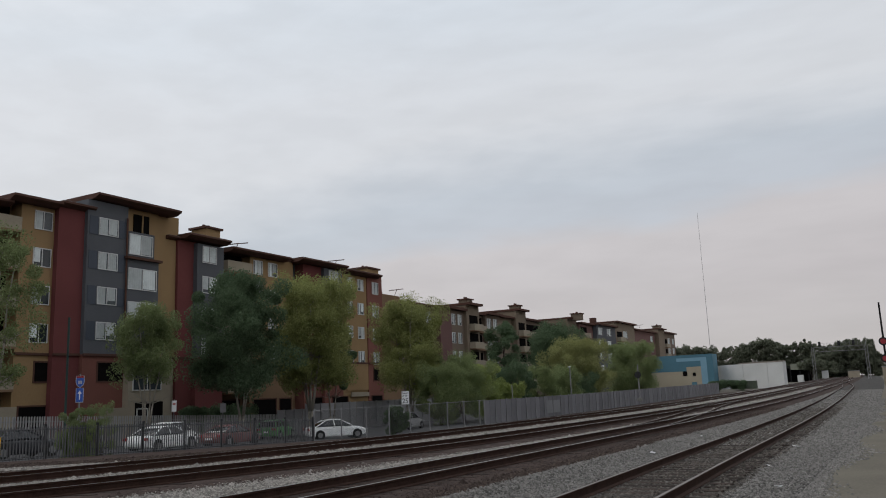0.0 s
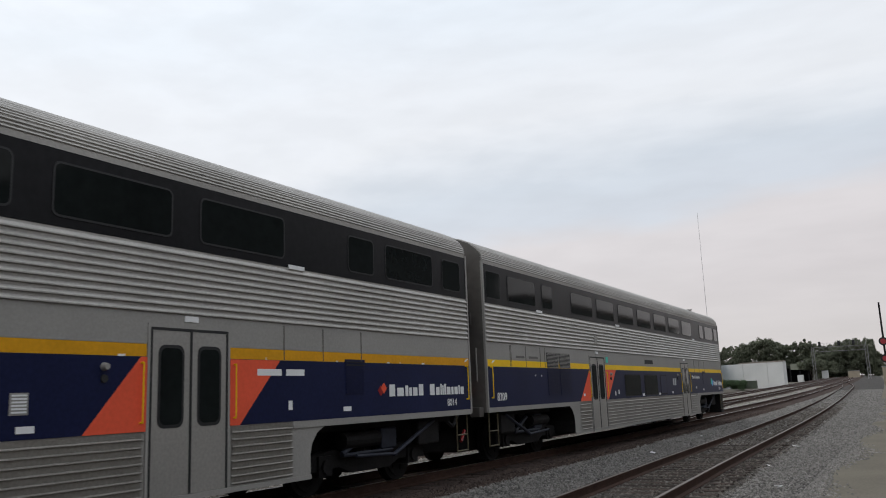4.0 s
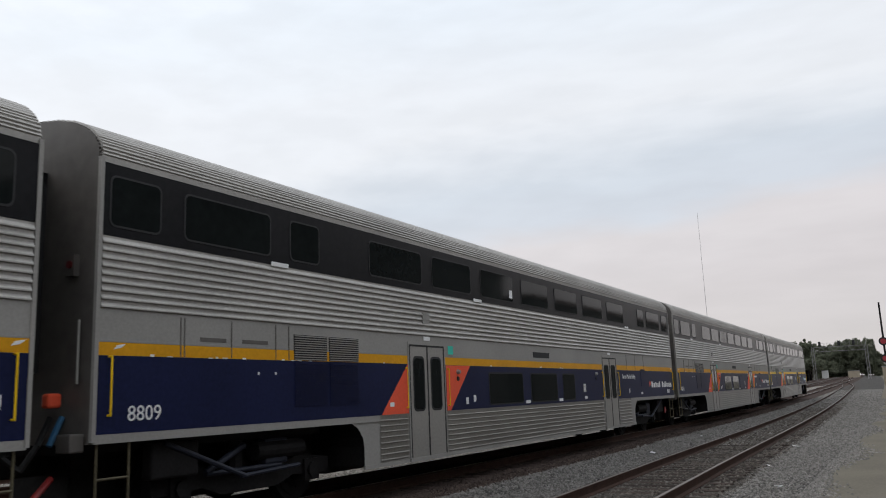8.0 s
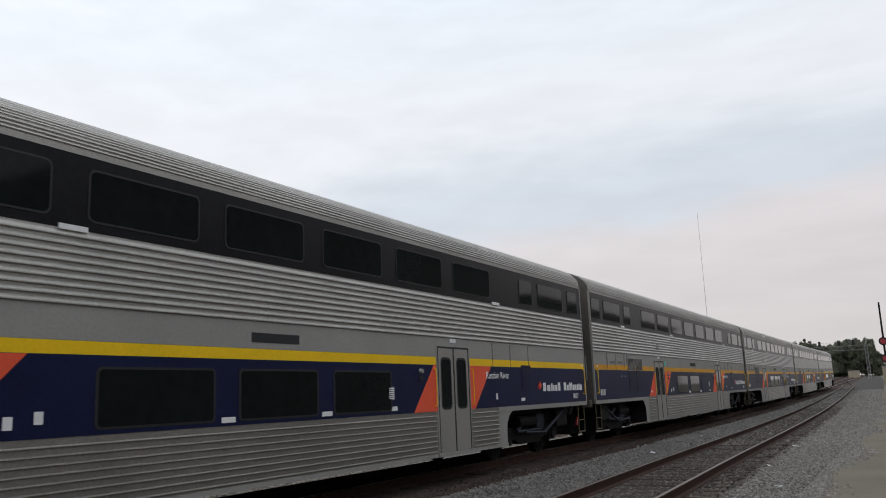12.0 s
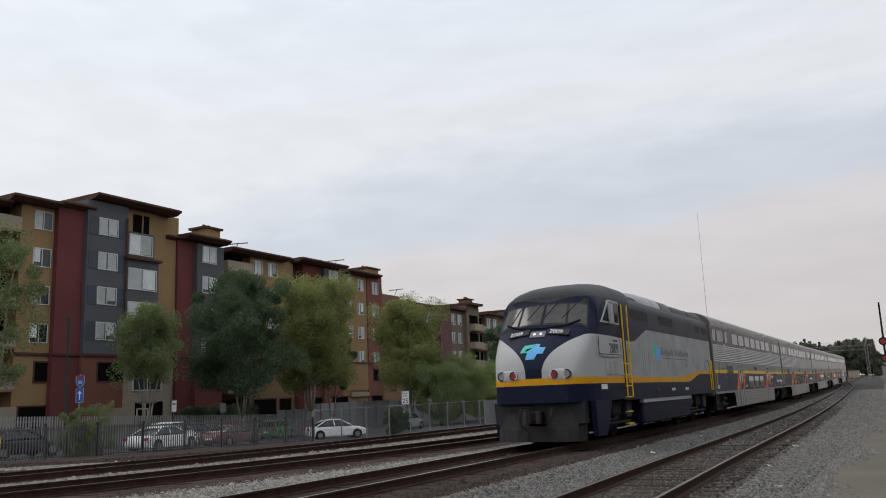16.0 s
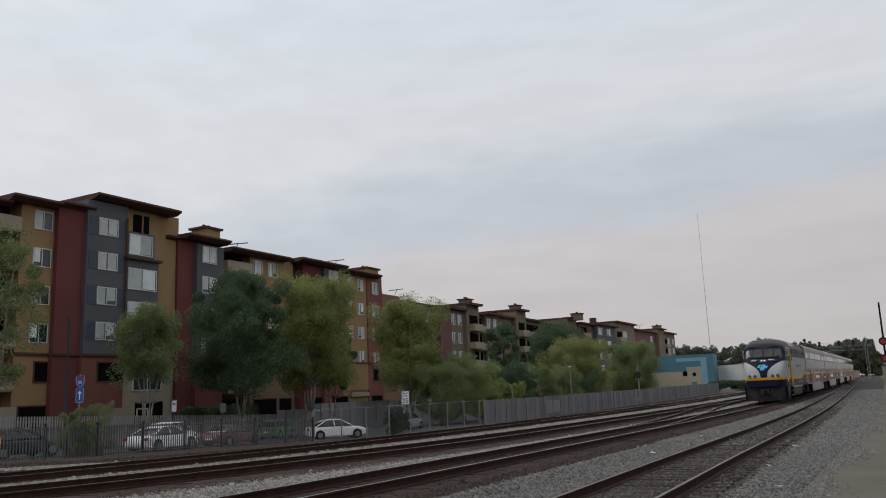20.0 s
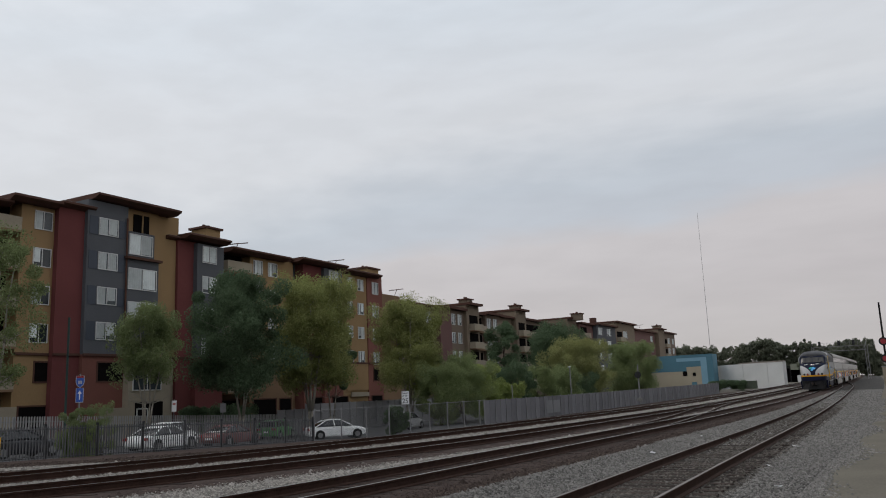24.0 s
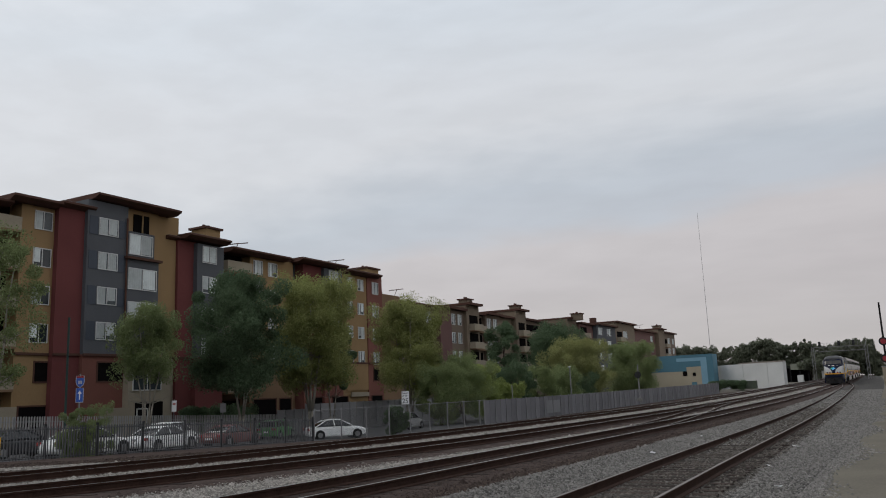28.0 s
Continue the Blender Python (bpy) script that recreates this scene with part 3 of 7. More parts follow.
def passenger_car(spec):
    label, number, stripe, cab = spec["label"], spec["number"], spec["stripe"], spec.get("cab", False)
    car = thing("passenger_car", Matrix.Identity(4), label, "railway car", "double-deck cars of the train")
    h = CAR_L / 2
    U = lambda u: u - h
    # shell: closed body with the wheel wells cut out below
    bm = bmesh.new()
    half = [(0.0, 1.10), (HALF - 0.004, 1.10), (HALF - 0.004, 4.25)] + ROOF[1:]
    full = half + [(-u, w) for u, w in half[::-1] if u > 0]
    prism(bm, full, 1, -h + 0.03, h - 0.03)
    part("body_shell", bm, STEEL, car, "stainless steel body with a ribbed roof")
    # low floor between the trucks, with rounded ends
    arc = [(U(5.1) + 0.0, 0.42), (U(5.1), 0.72)] + [(U(5.1) - 0.55 + 0.55 * math.cos(radians(a)), 0.72 + 0.42 * math.sin(radians(a))) for a in (20, 45, 70, 90)]
    pts = arc + [(-y, z) for y, z in arc[::-1]]
    bm = bmesh.new()
    prism(bm, pts, 0, -HALF + 0.006, HALF - 0.006)
    # faces not turned sideways go near-black: wheel-well shade put into the colour
    for f in bm.faces:
        f.normal_update()
        f.material_index = 0 if abs(f.normal.x) > 0.5 else 1
    part("low_floor", bm, [SILVER, TRUCK], car)
    for sgn0 in (1, -1):
        SG[0] = sgn0
        bm = fluted(U(5.56), U(6.42), 0.46, 1.19, 8, thin=True)
        part("ribbed_skirt", bm, SKIRTSTEEL, car)
        part("ribbed_skirt", fluted(U(7.86), U(17.04), 0.46, 1.19, 8, thin=True), SKIRTSTEEL, car)
        part("ribbed_skirt", fluted(U(18.48), U(19.68), 0.46, 1.19, 8, thin=True), SKIRTSTEEL, car)
        bm = bmesh.new()
        side_slab(bm, U(5.1), U(20.1), 0.37, 0.43, -0.03, 0.012)
        part("skirt_rail", bm, SILVER, car)
        bm = bmesh.new()
        side_slab(bm, U(0.03), U(5.55), 1.10, 1.197, -0.03, 0.010)
        part("side_sill", bm, SILVER, car)
        bm = bmesh.new()
        side_slab(bm, U(19.7), U(CAR_L - 0.03), 1.10, 1.197, -0.03, 0.010)
        part("side_sill", bm, SILVER, car)
        part("ribbed_side", fluted(U(0.06), U(CAR_L - 0.06), 2.575, 3.395, 9), STEEL, car, "fluted stainless side panel")
        bm = bmesh.new()
        side_slab(bm, U(0.03), U(CAR_L - 0.03), 2.204, 2.575, 0.0, 0.006)
        part("plain_side", bm, SILVER, car, "flat silver side panel")
        # paint bands
        for a, b in ((0.05, 6.46), (7.82, 17.08), (18.44, CAR_L - 0.05)):
            bm = bmesh.new()
            side_slab(bm, U(a), U(b), 2.055, 2.20, 0.0, 0.008)
            part("stripe", bm, stripe, car)
            bm = bmesh.new()
            side_slab(bm, U(a), U(b), 1.20, 2.052, 0.0, 0.008)
            part("lower_panel", bm, NAVY, car)
        bm = bmesh.new()
        side_slab(bm, U(0.04), U(CAR_L - 0.04), 3.40, 4.245, 0.0, 0.008)
        part("window_band", bm, BAND, car, "black band of upper windows")
        for a, b in UPPER:
            bm = bmesh.new()
            side_poly(bm, rrect(U(a) - 0.025, U(b) + 0.025, 3.505, 4.115, 0.09), 0.0, 0.016)
            wf = part("upper_window", bm, WINRIM, car)
            bm = bmesh.new()
            side_poly(bm, rrect(U(a), U(b), 3.53, 4.09, 0.07), 0.0, 0.019)
            part("pane", bm, DARKGLASS, wf)
        for u in (2.87, 9.12, 19.6):
            bm = bmesh.new()
            side_slab(bm, U(u), U(u) + 0.36, 3.38, 3.44, 0.0, 0.025)
            part("marker_box", bm, WHITE, car)
        for a, b in ((9.7, 11.4), (11.9, 13.5), (13.95, spec.get("third", 14.75))):
            bm = bmesh.new()
            side_poly(bm, rrect(U(a) - 0.04, U(b) + 0.04, 1.25, 1.93, 0.07), 0.0, 0.014)
            wf = part("lower_window", bm, RUBBER, car)
            bm = bmesh.new()
            side_poly(bm, rrect(U(a), U(b), 1.28, 1.90, 0.05), 0.0, 0.018)
            if a > 13.9 and not spec.get("glazed", b > 15):
                part("blanked_pane", bm, NAVY, wf, "navy blanking plate in a window frame")
            else:
                part("pane", bm, DARKGLASS, wf)
        # orange slants beside the doors
        slants = [[(6.46, 2.05), (5.60, 1.20), (6.46, 1.20)], [(7.84, 2.05), (8.84, 2.05), (7.98, 1.20), (7.84, 1.20)]]
        if spec.get("front_orange"):
            slants += [[(17.10, 2.05), (17.0, 2.05), (16.25, 1.20), (17.10, 1.20)], [(18.44, 2.05), (19.42, 2.05), (18.62, 1.20), (18.44, 1.20)]]
        for pl in slants:
            bm = bmesh.new()
            side_poly(bm, [(U(a), z) for a, z in pl], 0.0, 0.011)
            part("slant_panel", bm, ORANGE, car, "orange slanted panel by the door")
        door_pair(car, U(7.14))
        door_pair(car, U(17.76))
        # louvred vent and access-panel joints
        for k in range(2):
            a = 3.36 + k * 0.83
            for z0, z1, n in ((2.06, 2.43, 11), (1.40, 2.03, 18)):
                bm = bmesh.new()
                side_slab(bm, U(a), U(a + 0.78), z0, z1, 0.0, 0.010)
                lv = part("louvre", bm, RUBBER if z0 > 2 else NAVY, car, "louvred vent")
                bm = bmesh.new()
                for i in range(n):
                    z = z0 + (z1 - z0) * (i + 0.5) / n
                    side_slab(bm, U(a) + 0.015, U(a + 0.765), z - 0.007, z + 0.006, 0.0, 0.022)
                part("slats", bm, SILVER if z0 > 2 else NAVY, lv)
        for u in (1.22, 1.28, 2.09, 2.96, 3.24, 19.5, 20.4, 21.4):
            bm = bmesh.new()
            side_slab(bm, U(u), U(u) + 0.016, 2.06, 2.54, 0.0, 0.0125)
            part("panel_joint", bm, ENDGREY, car)
        for a, b in ((1.55, 2.0), (2.3, 2.8)):
            bm = bmesh.new()
            side_slab(bm, U(a), U(b), 2.26, 2.31, 0.0, 0.012)
            part("grille", bm, ENDGREY, car)
        bm = bmesh.new()
        side_slab(bm, U(12.1), U(13.1), 2.29, 2.42, 0.0, 0.012)
        part("sign_frame", bm, RUBBER, car, "dark destination sign box")
        bm = bmesh.new()
        side_slab(bm, U(7.0), U(7.25), 2.80, 3.0, 0.0, 0.03)
        part("vent_box", bm, SILVER, car)
    SG[0] = 1
    # corner posts, grab rails and end wall
    for k in (-1, 1):
        for sgn in (1, -1):
            a, b = sorted((sgn * (HALF - 0.03), sgn * (HALF + 0.02)))
            y0, y1 = sorted((k * (h - 0.05), k * h))
            part("corner_post", boxm(a, b, y0, y1, 1.12, 4.30), SILVER, car)
        for sgn in (1, -1):
            bm = bmesh.new()
            x = sgn * (HALF + 0.06)
            y = k * (h - 0.20)
            rod(bm, (x, y, 1.40), (x, y, 2.04), 0.012, 6)
            for z in (1.40, 2.04):
                rod(bm, (x, y, z), (sgn * HALF, y, z), 0.014, 6)
            part("grab_rail", bm, YELLOW, car)
        bm = bmesh.new()
        e0, e1 = sorted((k * (h - 0.03), k * (h - 0.002)))
        ends = [(u * 0.985, 1.10 + (w - 1.10) * 0.995) for u, w in full]
        prism(bm, ends, 1, e0, e1)
        ew = part("end_wall", bm, STEEL if (cab and k == 1) else ENDGREY, car, "dark grimy car end")
        if not (cab and k == 1):
            bm = bmesh.new()
            g0, g1 = sorted((k * h, k * (h + 0.34)))
            for a, b, c, d in ((-0.62, -0.48, 1.9, 4.25), (0.48, 0.62, 1.9, 4.25), (-0.62, 0.62, 4.12, 4.25)):
                box(bm, a, b, g0, g1, c, d)
            part("gangway", bm, RUBBER, car, "black rubber gangway between cars")
            y = k * (h + 0.05)
            for sgn in (1, -1):
                bm = bmesh.new()
                rod(bm, (sgn * 1.36, y, 1.75), (sgn * 1.36, y, 2.45), 0.015, 6)
                part("end_handrail", bm, SILVER, car)
            for sgn in (1, -1):
                y0, y1 = sorted((k * h, k * (h + 0.07)))
                a, b = sorted((sgn * 1.12, sgn * 1.26))
                part("tail_lamp_box", boxm(a, b, y0, y1, 2.95, 3.2), ENDGREY, ew)
            for sgn in (1, -1):
                bm = bmesh.new()
                rod(bm, (sgn * 1.19, k * (h + 0.07), 3.08), (sgn * 1.19, k * (h + 0.09), 3.08), 0.045, 10)
                part("tail_lamp", bm, mat("dark_red_lens", (0.09, 0.01, 0.01), 0.3, 0, 0.1, 5, 30), ew)
        # coupler, steps and hoses
        bm = bmesh.new()
        y0, y1 = sorted((k * (h - 0.9), k * (h + 0.35)))
        box(bm, -0.13, 0.13, y0, y1, 0.72, 0.98, bev=0.03)
        part("coupler", bm, TRUCK, car)
        for sgn in (1, -1):
            bm = bmesh.new()
            for z in (0.42, 0.72):
                rod(bm, (sgn * 1.5, k * (h - 0.12), z), (sgn * 1.5, k * (h - 0.55), z), 0.016, 6)
            for y in (k * (h - 0.12), k * (h - 0.55)):
                rod(bm, (sgn * 1.5, y, 0.40), (sgn * 1.5, y, 1.15), 0.016, 6)
            part("stirrup_step", bm, mat("worn_step_iron", (0.10, 0.085, 0.05), 0.6, 0.3, 0.4, 6, 30), car, "worn yellowish end step irons")
    bm = bmesh.new()
    box(bm, -0.75, 0.75, -h + 5.1, h - 5.1, 0.30, 0.44)
    part("underframe", bm, TRUCK, car)
    for k in (-1, 1):
        y0, y1 = sorted((k * (h - 5.0), k * (h - 0.5)))
        # dark filler added to stop light showing through under the floor
        part("equipment_box", boxm(-0.58, 0.58, y0, y1, 0.26, 1.02, bev=0.04), TRUCK, car, "dark filler box added between the wheels to block see-through")
        for sx in (-1, 1):
            a, b = sorted((sx * 1.18, sx * 1.36))
            bm = bmesh.new()
            rod(bm, (sx * 1.2, k * (h - 3.9), 0.82), (sx * 1.2, k * (h - 2.9), 0.82), 0.13, 12)
            part("air_tank", bm, TRUCK, car, "grimy air tank")
            part("gear_box", boxm(a, b, *sorted((k * (h - 1.0), k * (h - 1.75))), 0.62, 1.05, bev=0.03), TRUCK, car)
            bm = bmesh.new()
            rod(bm, (sx * 1.36, k * (h - 1.2), 1.04), (sx * 1.36, k * (h - 2.6), 0.52), 0.035, 8)
            rod(bm, (sx * 1.36, k * (h - 2.5), 0.53), (sx * 1.36, k * (h - 3.7), 0.58), 0.028, 8)
            part("torque_rod", bm, TRUCKBLUE, car, "slanting steel torque rod")
    part("end_platform", boxm(-1.1, 1.1, -h + 0.1, -h + 4.5, 0.98, 1.12), TRUCK, car)
    part("end_platform", boxm(-1.1, 1.1, h - 4.5, h - 0.1, 0.98, 1.12), TRUCK, car)
    for k in (-1, 1):
        bogie(car, k * (h - 2.95))
    # lettering
    def word(s, size, u, z, m, name="number", cx=None):
        me = text_mesh(s, size)
        me.materials.append(m)
        ob = share(name, me, car, Matrix.Translation((HALF + 0.014, U(u), z)) @ Euler((radians(90), 0, radians(90))).to_matrix().to_4x4())
        return ob
    word(number, 0.245, 0.46, 1.33, WHITE)
    word(number, 0.19, 24.2, 1.29, WHITE)
    if spec.get("name"):
        word(spec["name"], 0.19 if len(spec["name"]) > 14 else 0.21, spec.get("name_at", 18.95), 1.80, WHITE, "car_name")
    else:
        for a, b in ((18.95, 19.45), (19.55, 19.95)):
            bm = bmesh.new()
            side_slab(bm, U(a), U(b), 1.84, 1.93, 0.0, 0.012)
            part("car_name", bm, WHITE, car)
    # the operator's name and mark: plain shapes
    for a, b in (((23.30, 24.12), (24.26, 25.14)) if cab else ((22.32, 23.50), (23.68, 25.05))):
        bm = bmesh.new()
        shape = (1.0, 0.72, 0.9, 0.72, 0.72, 1.0) if a < 23.5 else (1.0, 0.72, 1.0, 0.86, 1.0, 0.72, 0.72, 0.72, 0.86, 0.72)
        wide = (1.15, 1.35, 0.6, 0.6, 0.95, 1.0) if a < 23.5 else (1.3, 1.0, 0.4, 0.4, 0.55, 1.0, 0.65, 1.0, 0.4, 1.0)
        y = a - 0.14
        for k, w in zip(shape, wide):
            w *= (b - a) / sum(wide)
            side_slab(bm, U(y + 0.12 * w), U(y + 0.84 * w), 1.50, 1.50 + 0.20 * k, 0.0, 0.012)
            y += w
        part("operator_lettering", bm, WHITE, car, "white bars of the operator's lettering")
    if cab:
        for pts, m in (([(22.58, 1.56), (22.65, 1.80), (22.86, 1.80), (22.84, 1.70), (22.76, 1.56)], TEAL), ([(22.76, 1.48), (22.81, 1.72), (23.10, 1.72), (23.03, 1.48)], SKYBLUE)):
            bm = bmesh.new()
            side_poly(bm, [(U(a), z) for a, z in pts], 0.0, 0.013)
            part("operator_emblem", bm, m, car)
        bm = bmesh.new()
        side_slab(bm, U(23.22), U(25.1), 1.455, 1.478, 0.0, 0.012)
        part("small_lettering", bm, mat("pale_blue_lettering", (0.25, 0.3, 0.42), 0.5, 0, 0.1, 3, 20), car)
        for a, z0, z1 in ((15.72, 1.55, 1.80), (16.0, 1.55, 1.80)):
            bm = bmesh.new()
            side_slab(bm, U(a), U(a) + 0.22, z0, z1, 0.0, 0.013)
            part("bicycle_notice", bm, mat("pale_grey_notice", (0.45, 0.47, 0.48), 0.5, 0, 0.1, 6, 20), car, "pale luggage notice")
    else:
        for dz in (0.0, 0.11):
            bm = bmesh.new()
            side_poly(bm, [(U(21.86) + dz * 0.8, 1.60 + dz * 0.4), (U(21.95) + dz * 0.8, 1.69 + dz * 0.4), (U(22.04) + dz * 0.8, 1.60 + dz * 0.4), (U(21.95) + dz * 0.8, 1.51 + dz * 0.4)], 0.0, 0.012 + dz * 0.02)
            part("operator_emblem", bm, ORANGE if dz else RED, car, "small orange emblem")
    bm = bmesh.new()
    side_slab(bm, U(20.95), U(21.5), 1.55, 2.10, 0.0, 0.010)
    lv = part("louvre", bm, NAVY, car, "small navy louvre")
    for i in range(11):
        bm = bmesh.new()
        side_slab(bm, U(20.97), U(21.48), 1.57 + i * 0.048, 1.588 + i * 0.048, 0.0, 0.024)
        part("slat", bm, RUBBER if i > 8 else NAVY, lv)
    for u, z, w in ((5.86, 1.33, 0.13), (8.62, 1.30, 0.10), (8.95, 1.34, 0.10), (11.55, 1.24, 0.25), (13.62, 1.24, 0.25), (15.5, 1.26, 0.2), (20.9, 1.30, 0.2), (19.6, 1.36, 0.08), (2.6, 1.85, 0.03), (2.95, 1.85, 0.03)):
        bm = bmesh.new()
        side_slab(bm, U(u), U(u) + w, z, z + (0.13 if w < 0.12 else 0.07) * (0.3 if w < 0.05 else 1), 0.0, 0.013)
        part("notice", bm, WHITE, car)
    if not cab:
        bm = bmesh.new()
        side_slab(bm, U(15.42), U(15.62), 1.44, 1.66, 0.0, 0.014)
        nb = part("notice_frame", bm, SILVER, car, "pale louvred notice frame")
        for i in range(6):
            bm = bmesh.new()
            side_slab(bm, U(15.44), U(15.60), 1.46 + i * 0.033, 1.478 + i * 0.033, 0.0, 0.020)
            part("slat", bm, WHITE, nb)
    for u, z in ((16.50, 1.93), (8.30, 1.93)):
        bm = bmesh.new()
        rod(bm, (HALF, U(u), z), (HALF + 0.07, U(u), z), 0.05, 12, 0.035)
        lp = part("door_lamp", bm, SILVER, car, "small round marker lamp")
        bm = bmesh.new()
        rod(bm, (HALF, U(u), z - 0.13), (HALF + 0.03, U(u), z - 0.13), 0.045, 12)
        part("door_button", bm, RUBBER, lp)
    for u in (0.25, 24.95):
        bm = bmesh.new()
        side_poly(bm, [(U(u), 2.12), (U(u) + 0.10, 2.14), (U(u) + 0.17, 2.19), (U(u) + 0.05, 2.17)], 0.0, 0.010)
        part("paint_chip", bm, WHITE, car)
    bm = bmesh.new()
    side_slab(bm, U(7.95), U(8.15), 2.26, 2.42, 0.0, 0.010)
    part("notice", bm, TEAL, car)
    if number == "8809":
        bm = bmesh.new()
        side_slab(bm, U(STICKER), U(STICKER) + 0.16, 3.60, 3.78, 0.0, 0.022)
        part("window_notice", bm, WHITE, car, "white paper notice in an upper window")
    if spec["stripe"] is AMBER:
        rng = random.Random(number)
        for _ in range(16):
            u = rng.choice((rng.uniform(0.1, 6.2), rng.uniform(8, 17), rng.uniform(19, 24)))
            w = rng.uniform(0.02, 0.10)
            bm = bmesh.new()
            side_slab(bm, U(u), U(u) + w, 2.05, 2.05 + rng.uniform(0.010, 0.035), 0.0, 0.0095)
            part("paint_chip", bm, WHITE, car)
    # cables and plugs at the tail
    bm = bmesh.new()
    box(bm, 1.0, 1.13, -h - 0.22, -h - 0.05, 1.50, 1.66, bev=0.03)
    part("cable_plug", bm, ORANGE, car, "orange cable plug")
    for x, m, nm in ((0.9, RUBBER, "cable"), (1.1, mat("faded_blue_hose", (0.02, 0.10, 0.2), 0.6, 0, 0.1, 5, 20), "blue_hose"), (0.7, RED, "red_hose")):
        bm = bmesh.new()
        pts = [(x, -h - 0.02, 1.4), (x + 0.05, -h - 0.2, 1.1), (x, -h - 0.36, 0.85), (x - 0.1, -h - 0.5, 1.0)]
        if nm == "blue_hose":
            pts = pts[:2]
        if m is RED:
            pts = [(x + 0.3, -h - 0.05, 0.75), (x + 0.35, -h - 0.3, 0.55)]
        for a, b in zip(pts, pts[1:]):
            rod(bm, a, b, 0.035, 6)
        part(nm, bm, m, car)
    part("junction_box", boxm(1.22, 1.46, -h - 0.18, -h, 1.02, 1.22, bev=0.02), ENDGREY, car)
    if cab:
        bm = bmesh.new()
        for dx in (-0.07, 0.0, 0.07):
            rod(bm, (0.9 + dx, U(22.45), 4.935), (0.9 + dx, U(22.75), 4.935), 0.011, 8, 0.026)
        box(bm, 0.80, 1.00, U(22.5), U(22.56), 4.84, 4.93)
        part("roof_horn", bm, SILVER, car, "three-chime air horn on the roof")
        for u in (24.6, 20.2):
            bm = bmesh.new()
            rod(bm, (0.6, U(u), 4.9), (0.6, U(u), 5.02), 0.04, 8)
            part("antenna", bm, WHITE, car, "short white roof antenna")
        bm = bmesh.new()
        y = h
        prism(bm, [(-1.35, 3.45), (1.35, 3.45), (1.25, 4.3), (-1.25, 4.3)], 1, y - 0.01, y + 0.012)
        part("cab_windshield", bm, DARKGLASS, car, "dark cab windshield")
        bm = bmesh.new()
        prism(bm, [(-1.5, 0.25), (1.5, 0.25), (1.5, 1.1), (-1.5, 1.1)], 1, y - 0.5, y + 0.02)
        part("pilot", bm, TRUCK, car, "dark pilot plate")
    return car
# ---------- locomotive: nose at local -y, tail towards the cars ----------
LOCO_L = 16.95
LW = 1.56


def curve(pts, w):
    if w <= pts[0][0]:
        return pts[0][1]
    for (a, za), (b, zb) in zip(pts, pts[1:]):
        if w <= b:
            return za + (zb - za) * (w - a) / (b - a)
    return pts[-1][1]


def smooth01(v):
    v = min(1.0, max(0.0, v))
    return v * v * (3 - 2 * v)


TOP_LINE = [(0.0, 2.12), (0.03, 2.30), (0.08, 2.48), (0.16, 2.66), (0.28, 2.86), (0.42, 3.04), (0.58, 3.20), (0.66, 3.27), (0.80, 3.36), (1.36, 4.12), (1.38, 4.28), (1.42, 4.40), (1.55, 4.50), (1.8, 4.60), (2.2, 4.70), (2.6, 4.77), (3.0, 4.82), (3.5, 4.86), (4.85, 4.85), (4.9, 4.62), (30, 4.60)]
HALF_LINE = [(0.0, 0.98), (0.06, 1.10), (0.16, 1.22), (0.3, 1.32), (0.5, 1.40), (0.8, 1.47), (1.2, 1.52), (1.8, 1.55), (2.4, LW), (30, LW)]


def section(w, top, hw, tau):
    """Half outline of the body at w: tau 0 at the bottom of the side, 1 on the middle line."""
    bot = 1.18
    rr = min(top - bot - 0.05, 0.78 if w < 4.9 else 0.62)
    zs = top - rr
    if tau < 0.5:
        return hw, bot + (zs - bot) * tau / 0.5
    a = (tau - 0.5) / 0.5 * math.pi / 2
    n = 2 / (3.0 if w > 0.7 else 2.5)
    return hw * max(0.0, math.cos(a)) ** n, zs + rr * math.sin(a) ** n


def paint_edge(ax, w):
    """Height above which the paint is navy."""
    nose = 1.86 if ax < 0.25 else 1.90 + 1.06 * min(1.3, (ax - 0.25) / 0.85) ** 0.40
    side = curve([(2.4, 3.07), (3.4, 3.04), (4.4, 2.97), (5.0, 3.03), (5.8, 3.28), (6.4, 3.45), (30, 3.45)], w)
    k = smooth01((w - 0.9) / 1.2)
    return nose * (1 - k) + side * k


def find_tau(w, top, hw, test):
    """The first tau at which test(x, z) holds."""
    lo = 0.0
    n = 120
    for i in range(n + 1):
        if test(*section(w, top, hw, i / n)):
            b = i / n
            a = max(0.0, b - 1 / n)
            for _ in range(14):
                m = (a + b) / 2
                if test(*section(w, top, hw, m)):
                    b = m
                else:
                    a = m
            return b
    return 1.0


def loco_surface(x, w):
    """Height of the skin over x at w."""
    top, hw = curve(TOP_LINE, w), curve(HALF_LINE, w)
    rr = 0.78 if w < 4.9 else 0.62
    n = 3.0
    return top - rr + rr * max(0.0, 1 - (abs(x) / hw) ** n) ** (1 / n)


